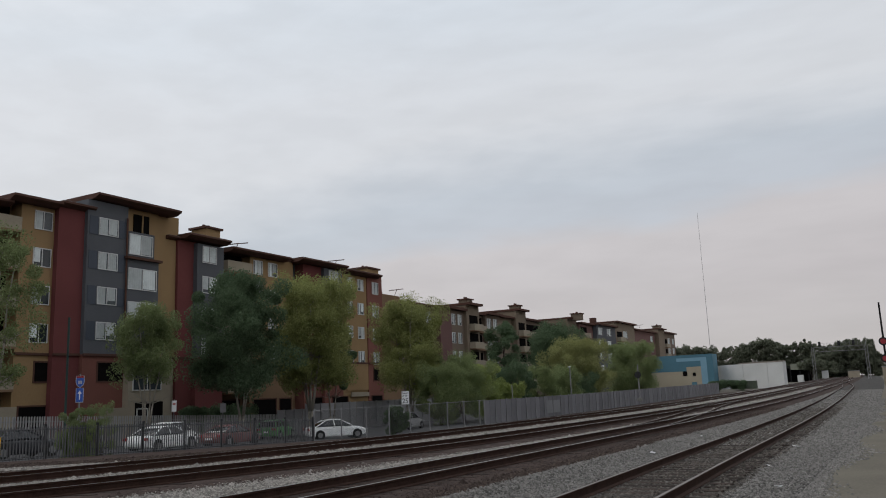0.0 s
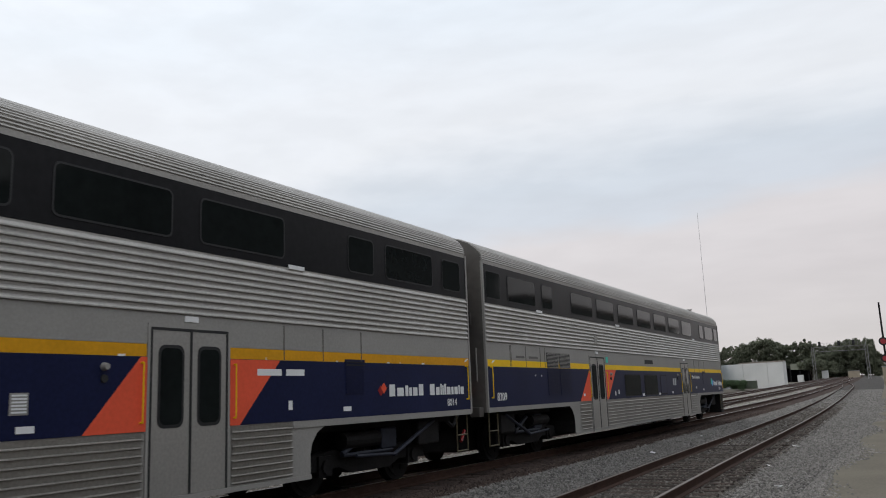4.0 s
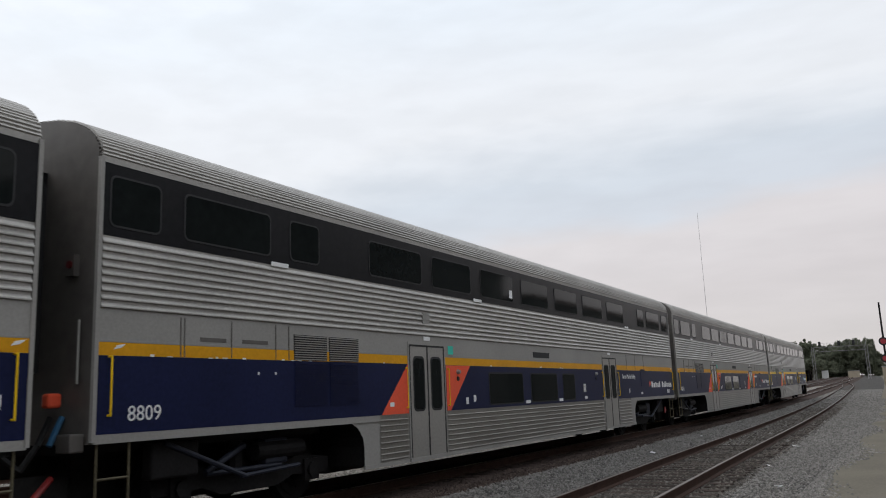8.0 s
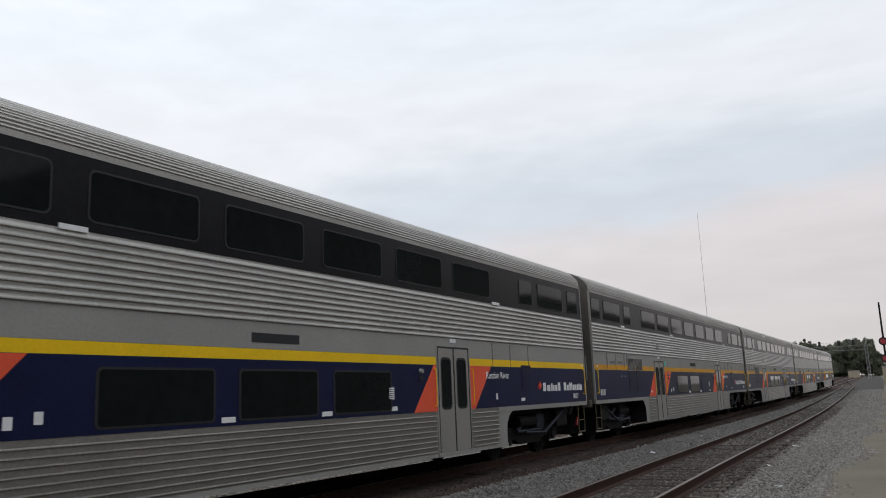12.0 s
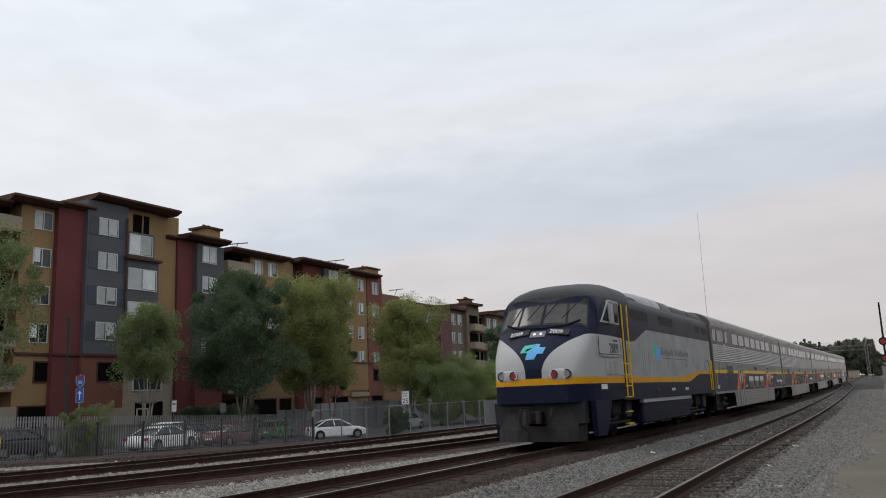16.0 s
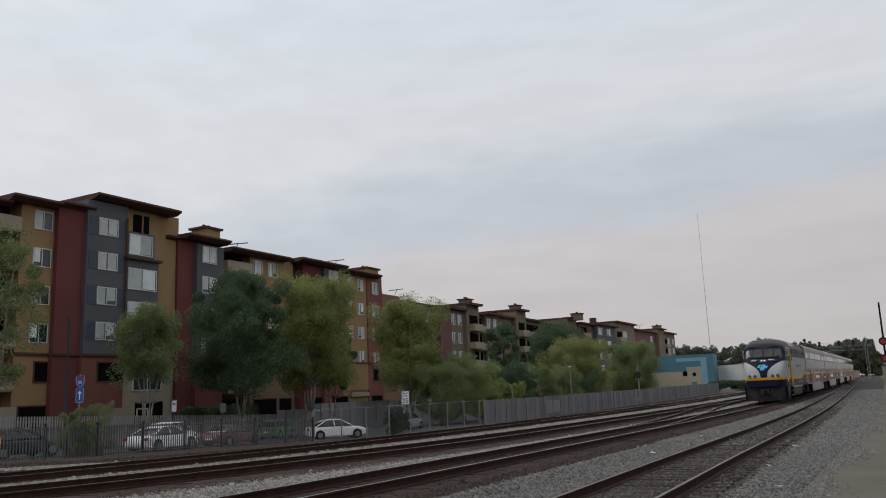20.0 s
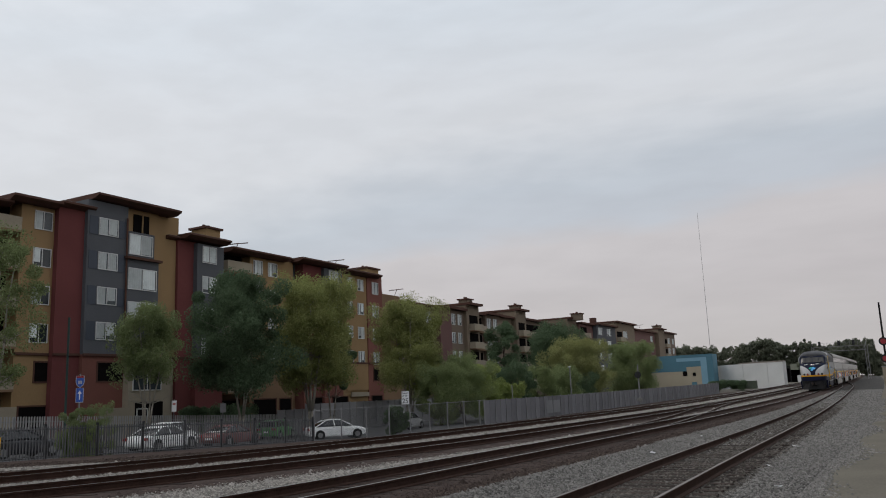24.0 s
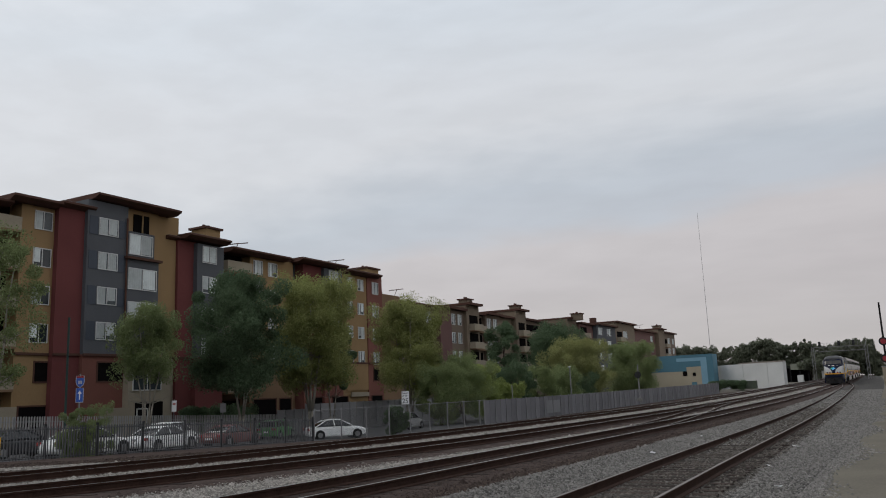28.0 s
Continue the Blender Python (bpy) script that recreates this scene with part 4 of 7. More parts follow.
def locomotive():
    lo = thing("locomotive", Matrix.Identity(4), "silver and navy passenger diesel locomotive with an amber stripe", "locomotive")
    N = LOCO_L / 2
    Y = lambda w: w - N
    ws = sorted({0.0, 0.015, 0.03, 0.05, 0.08, 0.12, 0.16, 0.22, 0.28, 0.35, 0.42, 0.5, 0.58, 0.66, 0.74, 0.8, 0.9, 1.0, 1.12, 1.25, 1.36, 1.38, 1.42, 1.48, 1.55, 1.65, 1.8, 1.95, 2.1, 2.2, 2.4, 2.6, 2.8, 3.0, 3.25, 3.5, 3.75, 4.0, 4.2, 4.4, 4.6, 4.85, 4.9, 5.0, 5.2, 5.4, 5.6, 5.8, 6.0, 6.2, 6.4} | {6.8 + 0.4 * i for i in range(26)})
    stations = [(w, curve(TOP_LINE, w), curve(HALF_LINE, w)) for w in ws]
    counts = (5, 3, 16, 12, 8)
    bm = bmesh.new()
    rows, owner = [], []
    for w, top, hw in stations:
        wl = max(0.0, w)
        z1 = 1.67 + 0.33 * smooth01((wl - 12.0) / 2.6)
        z2 = 1.86 + 0.28 * smooth01((wl - 10.2) / 4.6)
        t1 = find_tau(wl, top, hw, lambda x, z: z > z1)
        t2 = max(t1, find_tau(wl, top, hw, lambda x, z: z > z2))
        t3 = max(t2, find_tau(wl, top, hw, lambda x, z: z > z2 and z > paint_edge(x, wl)))
        t4 = max(t3, find_tau(wl, top, hw, lambda x, z: z > 4.24)) if wl >= 1.38 else 1.0
        stops = (0.0, t1, t2, t3, t4, 1.0)
        taus, own = [0.0], []
        for k, c in enumerate(counts):
            for i in range(c):
                taus.append(stops[k] + (stops[k + 1] - stops[k]) * (i + 1) / c)
                own.append((1, 2, 0, 1, 3)[k])
        half = [section(wl, top, hw, t) for t in taus]
        row = []
        for sx in (1, -1):
            seq = half if sx == 1 else half[-2::-1]
            for x, z in seq:
                if z > 3.3:
                    x *= 1 - 0.05 * ((z - 3.3) / 1.3) ** 1.5
                row.append(bm.verts.new((sx * x, Y(w), z)))
        rows.append(row)
        owner = own + own[::-1]
    for j in range(len(rows) - 1):
        for i in range(len(rows[0]) - 1):
            f = bm.faces.new((rows[j][i], rows[j][i + 1], rows[j + 1][i + 1], rows[j + 1][i]))
            f.material_index = 3 if (owner[i] == 1 and 18 < i < len(owner) - 18 and stations[j][0] > 6.7) else owner[i]
            # silver faces behind the cab take the darker side silver
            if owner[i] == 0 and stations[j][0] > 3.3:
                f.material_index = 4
            f.smooth = True
    bmesh.ops.remove_doubles(bm, verts=bm.verts[:], dist=0.0008)
    # upright front plate: navy below, amber stripe, pale cheeks either side of the blaze
    levels = [1.18, 1.34, 1.40, 1.46, 1.52, 1.57, 1.62, 1.67, 1.72, 1.77, 1.82, 1.86, 1.90, 1.94, 1.98, 2.01, 2.04, 2.06, 2.08, 2.095, 2.108, 2.117]
    for za, zb in zip(levels, levels[1:]):
        ha, hb = (0.98 * (1 - max(0.0, (z - 1.34) / 0.78) ** 2.5) ** 0.4 for z in (za, zb))
        cuts = [(-ha, -hb), (-min(ha, 0.25), -min(hb, 0.25)), (min(ha, 0.25), min(hb, 0.25)), (ha, hb)]
        for (a0, b0), (a1, b1), cheek in zip(cuts, cuts[1:], (True, False, True)):
            q = [(a0, za), (a1, za), (b1, zb), (b0, zb)]
            if a1 - a0 < 1e-4 and b1 - b0 < 1e-4:
                continue
            f = bm.faces.new([bm.verts.new((x, Y(-0.001), z)) for x, z in q])
            f.material_index = 1 if za < 1.66 else (2 if za < 1.85 else (0 if cheek else 1))
    LOCOSILVER = mat("loco_silver_paint", (0.46, 0.455, 0.45), 0.5, 0.05, 0.08, 0.6, 20, spec=0.25)
    LOCONAVY = mat("loco_navy_paint", (0.0085, 0.0115, 0.032), 0.45, 0, 0.2, 0.7, 18, spec=0.15)
    ROOFGREY = mat("loco_roof_grey", (0.036, 0.035, 0.038), 0.55, 0.1, 0.4, 0.8, 15, spec=0.3)
    # side silver: darker and more mottled than the nose silver
    SIDESILVER = mat("darker_side_silver", (0.375, 0.37, 0.365), 0.55, 0.05, 0.3, 1.1, 16, 0.05, spec=0.2)
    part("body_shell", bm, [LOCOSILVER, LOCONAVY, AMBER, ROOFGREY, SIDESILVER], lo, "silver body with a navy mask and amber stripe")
    part("underframe", boxm(-1.2, 1.2, Y(0.9), Y(17.0), 0.95, 1.25), TRUCK, lo)
    part("side_skirt", boxm(-1.555, 1.555, Y(3.4), Y(13.1), 1.14, 1.30), LOCONAVY, lo)
    # dark filler added to hide the bright ground seen through under the body
    part("equipment_box", boxm(-0.58, 0.58, Y(1.0), Y(16.6), 0.26, 0.96), TRUCK, lo, "dark filler box added under the floor")
    part("rear_wall", boxm(-1.5, 1.5, Y(16.72), Y(16.84), 1.2, 4.35, bev=0.03), ENDGREY, lo, "grimy rear end wall")
    # fuel tank under a pale stripe
    tank = part("fuel_tank", boxm(-1.46, 1.46, Y(5.6), Y(12.45), 0.34, 1.02, bev=0.06), LOCONAVY, lo, "navy ribbed fuel tank")
    for sx in (1, -1):
        for z in (0.42, 0.55, 0.68, 0.81, 0.94):
            part("rib", boxm(*sorted((sx * 1.45, sx * 1.50)), Y(5.7), Y(12.35), z - 0.014, z + 0.014), TRUCKBLUE, tank)
        part("side_stripe", boxm(*sorted((sx * 1.40, sx * 1.53)), Y(5.5), Y(12.5), 1.02, 1.14), LOCOSILVER, lo, "pale silver stripe above the tank")
    # plow: two curved blades with a gap for the coupler
    for sx in (1, -1):
        bm = bmesh.new()
        rws = []
        for z, back in ((0.12, 0.0), (0.45, 0.05), (0.85, 0.16), (1.16, 0.22)):
            rws.append([bm.verts.new((sx * x, Y(w0 + back), z)) for x, w0 in ((0.28, 0.02), (0.58, 0.0), (0.9, 0.05), (1.15, 0.16), (1.34, 0.38))])
        for A, B in zip(rws, rws[1:]):
            for i in range(4):
                bm.faces.new((A[i], A[i + 1], B[i + 1], B[i]))
        bmesh.ops.solidify(bm, geom=bm.faces[:], thickness=0.04)
        part("plow_blade", bm, mat("dusty_plow_steel", (0.036, 0.033, 0.034), 0.7, 0.2, 0.3, 1.2, 14, 0.1), lo, "dusty dark steel plow blade")
        bm = bmesh.new()
        rod(bm, (sx * 0.75, Y(0.12), 1.22), (sx * 1.2, Y(0.22), 1.22), 0.018, 6)
        part("grab_iron", bm, YELLOW, lo)
        # navy side valance running back from the plow
        bm = bmesh.new()
        a, b = sorted((sx * 1.40, sx * 1.555))
        prism(bm, [(Y(0.72), 0.22), (Y(0.62), 1.2), (Y(2.1), 1.2), (Y(1.9), 0.75), (Y(1.5), 0.22)], 0, a, b)
        part("valance", bm, LOCONAVY, lo, "navy corner valance")
    part("plow_centre", boxm(-0.32, 0.32, Y(0.08), Y(0.2), 0.12, 0.55), RUBBER, lo)
    part("front_beam", boxm(-1.35, 1.35, Y(0.25), Y(0.6), 0.60, 1.2), RUBBER, lo)
    part("coupler", boxm(-0.16, 0.16, Y(-0.32), Y(0.5), 0.66, 0.96, bev=0.05), TRUCK, lo)
    COUPLER = mat("rusty_coupler", (0.045, 0.034, 0.030), 0.8, 0.2, 0.3, 4, 20)
    bm = bmesh.new()
    prism(bm, [(-0.24, Y(-0.16)), (-0.27, Y(-0.30)), (-0.20, Y(-0.44)), (-0.10, Y(-0.46)), (-0.06, Y(-0.36)), (0.02, Y(-0.27)), (0.12, Y(-0.30)), (0.17, Y(-0.40)), (0.25, Y(-0.38)), (0.26, Y(-0.24)), (0.18, Y(-0.14))], 2, 0.64, 0.96)
    part("knuckle", bm, COUPLER, lo, "rusty open coupler knuckle")
    bm = bmesh.new()
    rod(bm, (-0.17, Y(-0.36), 0.58), (-0.17, Y(-0.36), 1.03), 0.055, 12)
    part("knuckle_pin", bm, COUPLER, lo)
    bm = bmesh.new()
    rod(bm, (-1.0, Y(-0.02), 1.06), (-0.05, Y(-0.12), 1.06), 0.016, 6)
    rod(bm, (-0.05, Y(-0.12), 1.06), (-0.05, Y(-0.22), 0.94), 0.016, 6)
    part("uncoupling_lever", bm, TRUCK, lo)
    for sx in (-1, 1):
        bm = bmesh.new()
        pts = [(sx * 0.45, Y(0.1), 1.05), (sx * 0.5, Y(-0.12), 0.8), (sx * 0.4, Y(-0.15), 0.55), (sx * 0.25, Y(-0.05), 0.42)]
        for a, b in zip(pts, pts[1:]):
            rod(bm, a, b, 0.025, 6)
        part("air_hose", bm, RUBBER, lo)
    # windshield panes lying on the skin
    GLASSW = mat("windshield_glass", (0.055, 0.05, 0.045), 0.07, 0, 0.3, 1.0, 6)
    for a, b in ((-1.34, -0.80), (-0.72, -0.06), (0.06, 0.72), (0.80, 1.34)):
        for lift, pad, m, nm in ((0.012, 0.035, RUBBER, "windshield_seal"), (0.022, 0.0, GLASSW, "windshield_pane")):
            bm = bmesh.new()
            gx, gw = 8, 8
            grid = []
            for j in range(gw + 1):
                fw = j / gw
                row = []
                for i in range(gx + 1):
                    x = a - pad + (b - a + 2 * pad) * i / gx
                    x *= 1.0 - 0.06 * fw
                    w = 0.86 - pad + (1.28 - 0.86 + 2 * pad) * fw + 0.16 * max(0, abs(x) - 0.75)
                    row.append(bm.verts.new((x, Y(w) - lift * 0.6, loco_surface(x, w) + lift * 0.8)))
                grid.append(row)
            for j in range(gw):
                for i in range(gx):
                    bm.faces.new((grid[j][i], grid[j][i + 1], grid[j + 1][i + 1], grid[j + 1][i]))
            part(nm, bm, m, lo, "raked windshield pane" if not pad else "", smooth=True)
    for x0, x1 in ((-0.15, -0.5), (0.35, 0.02), (0.95, 0.6), (-0.75, -1.0)):
        bm = bmesh.new()
        rod(bm, (x0, Y(1.30), loco_surface(x0, 1.30) + 0.05), (x1, Y(0.95), loco_surface(x1, 0.95) + 0.05), 0.010, 6)
        part("wiper", bm, RUBBER, lo)
    # brow ledge and number boards below the windshield
    bm = bmesh.new()
    n = 14
    up, dn = [], []
    for i in range(n + 1):
        x = -1.16 + 2.32 * i / n
        w = 0.70 + 0.30 * (abs(x) / 1.16) ** 2.2
        z = loco_surface(x, w)
        up.append(bm.verts.new((x, Y(w) - 0.05, z + 0.035)))
        dn.append(bm.verts.new((x, Y(w) - 0.05, z - 0.03)))
    for i in range(n):
        bm.faces.new((up[i], up[i + 1], dn[i + 1], dn[i]))
    bmesh.ops.solidify(bm, geom=bm.faces[:], thickness=0.07)
    part("brow", bm, LOCONAVY, lo, "navy brow ledge under the windshield")

    def on_nose(x, w, lift=0.015):
        d = 0.05
        zx = (loco_surface(x + d, w) - loco_surface(x - d, w)) / (2 * d)
        zw = (loco_surface(x, w + d) - loco_surface(x, w - d)) / (2 * d)
        nrm = Vector((-zx, -zw, 1)).normalized()
        ux = Vector((1, 0, zx)).normalized()
        uy = nrm.cross(ux).normalized()
        p0 = Vector((x, Y(w), loco_surface(x, w))) + nrm * lift
        return Matrix(((ux.x, uy.x, nrm.x, p0.x), (ux.y, uy.y, nrm.y, p0.y), (ux.z, uy.z, nrm.z, p0.z), (0, 0, 0, 1)))

    def word(s, size, m, M, name="number"):
        me = text_mesh(s, size)
        me.materials.append(m)
        return share(name, me, lo, M)
    for x, tag in ((0.62, 1), (-0.62, -1)):
        M = on_nose(x, 0.52 + 0.05, 0.01)
        bm = bmesh.new()
        box(bm, -0.33, 0.33, -0.12, 0.12, -0.01, 0.012)
        ob = part("number_board", bm, RUBBER, lo, "black number board")
        ob.matrix_basis = M
        word("2009", 0.21, WHITE, M @ Matrix.Translation((-0.28, -0.075, 0.016)))
    bm = bmesh.new()
    box(bm, -0.24, 0.24, -0.13, 0.13, -0.03, 0.02, bev=0.02)
    hb = part("lamp_panel", bm, mat("lamp_panel_grey", (0.16, 0.17, 0.2), 0.3, 0.2, 0.1, 3, 20), lo, "grey upper lamp panel")
    hb.matrix_basis = on_nose(0.0, 0.50, 0.01)
    for x in (-0.10, 0.10):
        bm = bmesh.new()
        rod(bm, (x, 0, 0.0), (x, 0, 0.030), 0.034, 12)
        part("lit_lens", bm, mat("lit_headlight", (1.0, 0.66, 0.52), 0.3, 0, 0.02, 5, 30, emit=1.6), hb, "lit warm headlight")
    # emblem on the blaze, as two plain shapes
    for pts, m in (([(-0.40, -0.05), (-0.30, 0.20), (0.02, 0.24), (-0.03, 0.10), (-0.20, 0.08), (-0.25, -0.02), (-0.12, 0.0), (-0.16, -0.06)], TEAL),
                   ([(-0.22, -0.22), (-0.17, -0.02), (-0.02, 0.10), (0.04, 0.25), (0.20, 0.24), (0.17, 0.12), (0.38, 0.10), (0.30, -0.10), (0.14, -0.10), (0.06, -0.22)], SKYBLUE)):
        bm = bmesh.new()
        M = on_nose(-0.03, 0.155, 0.0)
        bm.faces.new([bm.verts.new((x, y, 0)) for x, y in pts])
        bmesh.ops.triangulate(bm, faces=bm.faces[:])
        bmesh.ops.subdivide_edges(bm, edges=bm.edges[:], cuts=3, use_grid_fill=True)
        for v in bm.verts:
            p0 = M @ v.co
            v.co = (p0.x, p0.y - 0.012, loco_surface(p0.x, max(0.002, p0.y + N)) + 0.010)
        part("nose_emblem", bm, m, lo, "painted nose emblem")

    def face_depth(x, z):
        """How far back the nose skin lies at x and height z."""
        a, b = 0.0, 1.2
        for _ in range(30):
            m0 = (a + b) / 2
            if loco_surface(x, m0) >= z and abs(x) < curve(HALF_LINE, m0):
                b = m0
            else:
                a = m0
        return b
    # lamp pairs in pale teardrop housings
    for sx in (-1, 1):
        bm = bmesh.new()
        rings = []
        for k in range(7):
            q = k / 6
            ring = []
            for i in range(28):
                a = 2 * math.pi * i / 28
                x = 0.80 + (0.43 if math.cos(a) > 0 else 0.36) * q * math.cos(a)
                z = 1.955 + 0.165 * q * math.sin(a) * (1 - 0.25 * max(0.0, math.cos(a)))
                ring.append(bm.verts.new((sx * x, Y(face_depth(x, z)) - 0.024 * math.sqrt(max(0.0, 1 - q ** 4)) + 0.01, z)))
            rings.append(ring)
        for A, B in zip(rings, rings[1:]):
            for i in range(28):
                bm.faces.new((A[i], A[(i + 1) % 28], B[(i + 1) % 28], B[i]))
        hs = part("lamp_housing", bm, LOCOSILVER, lo, "pale teardrop lamp housing", smooth=True)
        for x, r, m, nm in ((0.60, 0.108, RED, "red_marker_lamp"), (0.975, 0.118, mat("lamp_glass", (0.20, 0.20, 0.20), 0.08, 0.8, 0.5, 14, 50), "headlight")):
            w = face_depth(x, 1.955) - 0.030
            bm = bmesh.new()
            rod(bm, (sx * x, Y(w + 0.12), 1.955), (sx * (x + 0.012), Y(w), 1.955), r + 0.022, 20)
            rim = part("lamp_rim", bm, GALVRIM, hs, "chrome lamp rim")
            bm = bmesh.new()
            rod(bm, (sx * (x + 0.012), Y(w + 0.02), 1.955), (sx * (x + 0.012), Y(w - 0.004), 1.955), r + 0.016, 20)
            part("lamp_bowl", bm, RUBBER, hs)
            bm = bmesh.new()
            rod(bm, (sx * (x + 0.012), Y(w + 0.02), 1.955), (sx * (x + 0.012), Y(w - 0.008), 1.955), r * 0.86, 20, r * 0.8)
            part(nm, bm, m, hs)
    # cab sides
    for sx in (-1, 1):
        X = lambda d: sx * (LW + d)
        def sl(w0, w1, z0, z1, d0, d1):
            return boxm(*sorted((X(d0), X(d1))), Y(w0), Y(w1), z0, z1)
        def pl(pts, d0, d1):
            bm = bmesh.new()
            a, b = sorted((X(d0), X(d1)))
            prism(bm, [(Y(w), z) for w, z in pts], 0, a, b)
            return bm
        fr = part("cab_window_frame", pl([(1.55, 3.44), (3.30, 3.44), (3.30, 4.16), (2.36, 4.16)], -0.12, 0.008), LOCOSILVER, lo, "pale cab side window frame")
        for pts in ([(1.72, 3.50), (2.30, 3.50), (2.30, 4.02)], [(2.42, 3.50), (2.82, 3.50), (2.82, 4.10), (2.42, 4.10)], [(2.86, 3.50), (3.24, 3.50), (3.24, 4.10), (2.86, 4.10)]):
            part("pane", pl(pts, -0.10, 0.016), DARKGLASS, fr)
        part("mirror", boxm(*sorted((X(0.02), X(0.14))), Y(2.22), Y(2.42), 3.42, 4.02, bev=0.02), LOCOSILVER, lo)
        part("cab_door", sl(3.50, 3.90, 2.0, 4.05, -0.06, 0.004), LOCONAVY, lo)
        for w in (3.42, 3.98):
            bm = bmesh.new()
            rod(bm, (X(0.09), Y(w), 1.22), (X(0.07), Y(w), 4.10), 0.022, 6)
            part("handrail", bm, YELLOW, lo, "yellow vertical handrail")
        for z in (0.42, 0.78, 1.22, 1.56, 1.90, 2.24):
            part("step", boxm(*sorted((X(-0.05), X(0.07))), Y(3.46), Y(3.94), z, z + 0.035), YELLOW, lo, "yellow-edged step")
            if z > 1.3:
                # flat black panel paints the shade of a recess above the step
                part("step_recess", sl(3.50, 3.90, z + 0.035, z + 0.26, -0.05, 0.004), RUBBER, lo)
        vent = part("side_vent", sl(1.75, 3.35, 1.92, 2.40, -0.02, 0.006), LOCOSILVER, lo, "louvred side vent panel")
        for w in (2.02, 2.55):
            for i in range(8):
                z = 1.93 + i * 0.05
                part("slat", boxm(*sorted((X(0.0), X(0.022))), Y(w), Y(w + 0.46), z, z + 0.026), LOCOSILVER, vent)
        part("drip_rail", sl(1.40, 3.30, 2.44, 2.47, 0.0, 0.03), LOCOSILVER, lo)
        for w in (1.22, 3.28):
            part("panel_joint", sl(w, w + 0.02, 2.50, 3.0, -0.01, 0.004), RUBBER, lo)
        part("panel_joint", sl(1.22, 3.30, 2.50, 2.52, -0.01, 0.004), RUBBER, lo)
        # engine-room grilles
        for w0, w1, z0, z1 in ((4.75, 6.75, 3.58, 4.06), (8.3, 10.3, 3.60, 4.06), (14.3, 15.1, 3.66, 4.0), (15.5, 16.4, 3.66, 4.0)):
            g = part("grille", sl(w0, w1, z0, z1, -0.25, -0.015), RUBBER, lo, "dark intake grille")
            k = int((z1 - z0) / 0.06)
            for i in range(k):
                z = z0 + 0.03 + i * 0.06
                part("slat", sl(w0 + 0.03, w1 - 0.03, z, z + 0.012, -0.06, -0.02), RUBBER, g)
        for w in (5.7, 5.95, 6.45, 9.05, 9.9, 12.0, 13.3):
            part("panel_joint", sl(w, w + 0.014, 1.92 if w < 7 else 2.2, 2.75, -0.02, 0.003), ENDGREY, lo)
        # brand mark and lettering as plain shapes
        for pts, m in (([(7.05, 2.62), (7.15, 3.0), (7.65, 3.0), (7.6, 2.82), (7.4, 2.8), (7.36, 2.62)], TEAL), ([(7.4, 2.46), (7.45, 2.8), (7.65, 2.9), (8.0, 2.84), (7.92, 2.46)], SKYBLUE)):
            part("side_emblem", pl(pts, -0.02, 0.005), m, lo)
        for a, b, shape in ((8.15, 9.95, (1.0, 0.62, 0.85, 0.62, 0.62, 1.0)), (10.2, 12.5, (1.0, 0.62, 1.0, 0.8, 1.0, 0.62, 0.62, 0.62, 0.8, 0.62))):
            bm = bmesh.new()
            w = (b - a) / len(shape)
            for i, k in enumerate(shape):
                box(bm, *sorted((X(-0.02), X(0.004))), Y(a + (i + 0.16) * w), Y(a + (i + 0.76) * w), 2.64, 2.64 + 0.27 * k)
            part("operator_lettering", bm, mat("faded_grey_lettering", (0.15, 0.152, 0.165), 0.5, 0, 0.2, 4, 30), lo, "faded grey bars of the operator's lettering")
        part("small_lettering", sl(8.2, 12.4, 2.52, 2.545, -0.02, 0.004), ENDGREY, lo)
        for w in (7.3, 9.3, 9.6, 11.5, 11.8):
            part("filler_cap", sl(w, w + 0.12, 1.36, 1.46, 0.0, 0.03), WHITE if w > 8 else RED, lo)
        part("builder_plate", sl(1.25, 1.75, 1.50, 1.64, -0.02, 0.006), WHITE, lo)
        part("rear_handrail", sl(16.75, 16.79, 1.3, 2.6, 0.01, 0.05), YELLOW, lo)
        part("rear_handrail", sl(16.35, 16.39, 1.3, 2.5, 0.01, 0.05), YELLOW, lo)
        bm = bmesh.new()
        for k in range(8):
            a = radians(150 * k / 7 + 15)
            rod(bm, (X(0.004), Y(15.9 + 0.5 * math.cos(a)), 2.55 + 0.42 * math.sin(a) - 0.35), (X(0.004), Y(15.9 + 0.5 * math.cos(a + 0.36)), 2.55 + 0.42 * math.sin(a + 0.36) - 0.35), 0.02, 5)
        part("faded_mark", bm, mat("faded_blue_mark", (0.12, 0.16, 0.28), 0.5, 0, 0.1, 3, 20), lo)
    side = Euler((radians(90), 0, radians(90))).to_matrix().to_4x4()
    word("2009", 0.43, mat("faded_number_paint", (0.07, 0.072, 0.085), 0.5, 0, 0.2, 4, 30), Matrix.Translation((LW + 0.008, Y(2.20), 2.56)) @ side)
    part("operator_lettering", boxm(LW - 0.01, LW + 0.006, Y(2.55), Y(3.0), 2.91, 2.96), BLACKTXT, lo)
    # roof
    ROOFSHINE = mat("worn_roof_silver", (0.36, 0.36, 0.37), 0.4, 0.2, 0.2, 0.8, 15)
    DULLROOF = mat("dull_grey_roof_panel", (0.10, 0.099, 0.10), 0.5, 0.2, 0.3, 0.8, 15, spec=0.3)
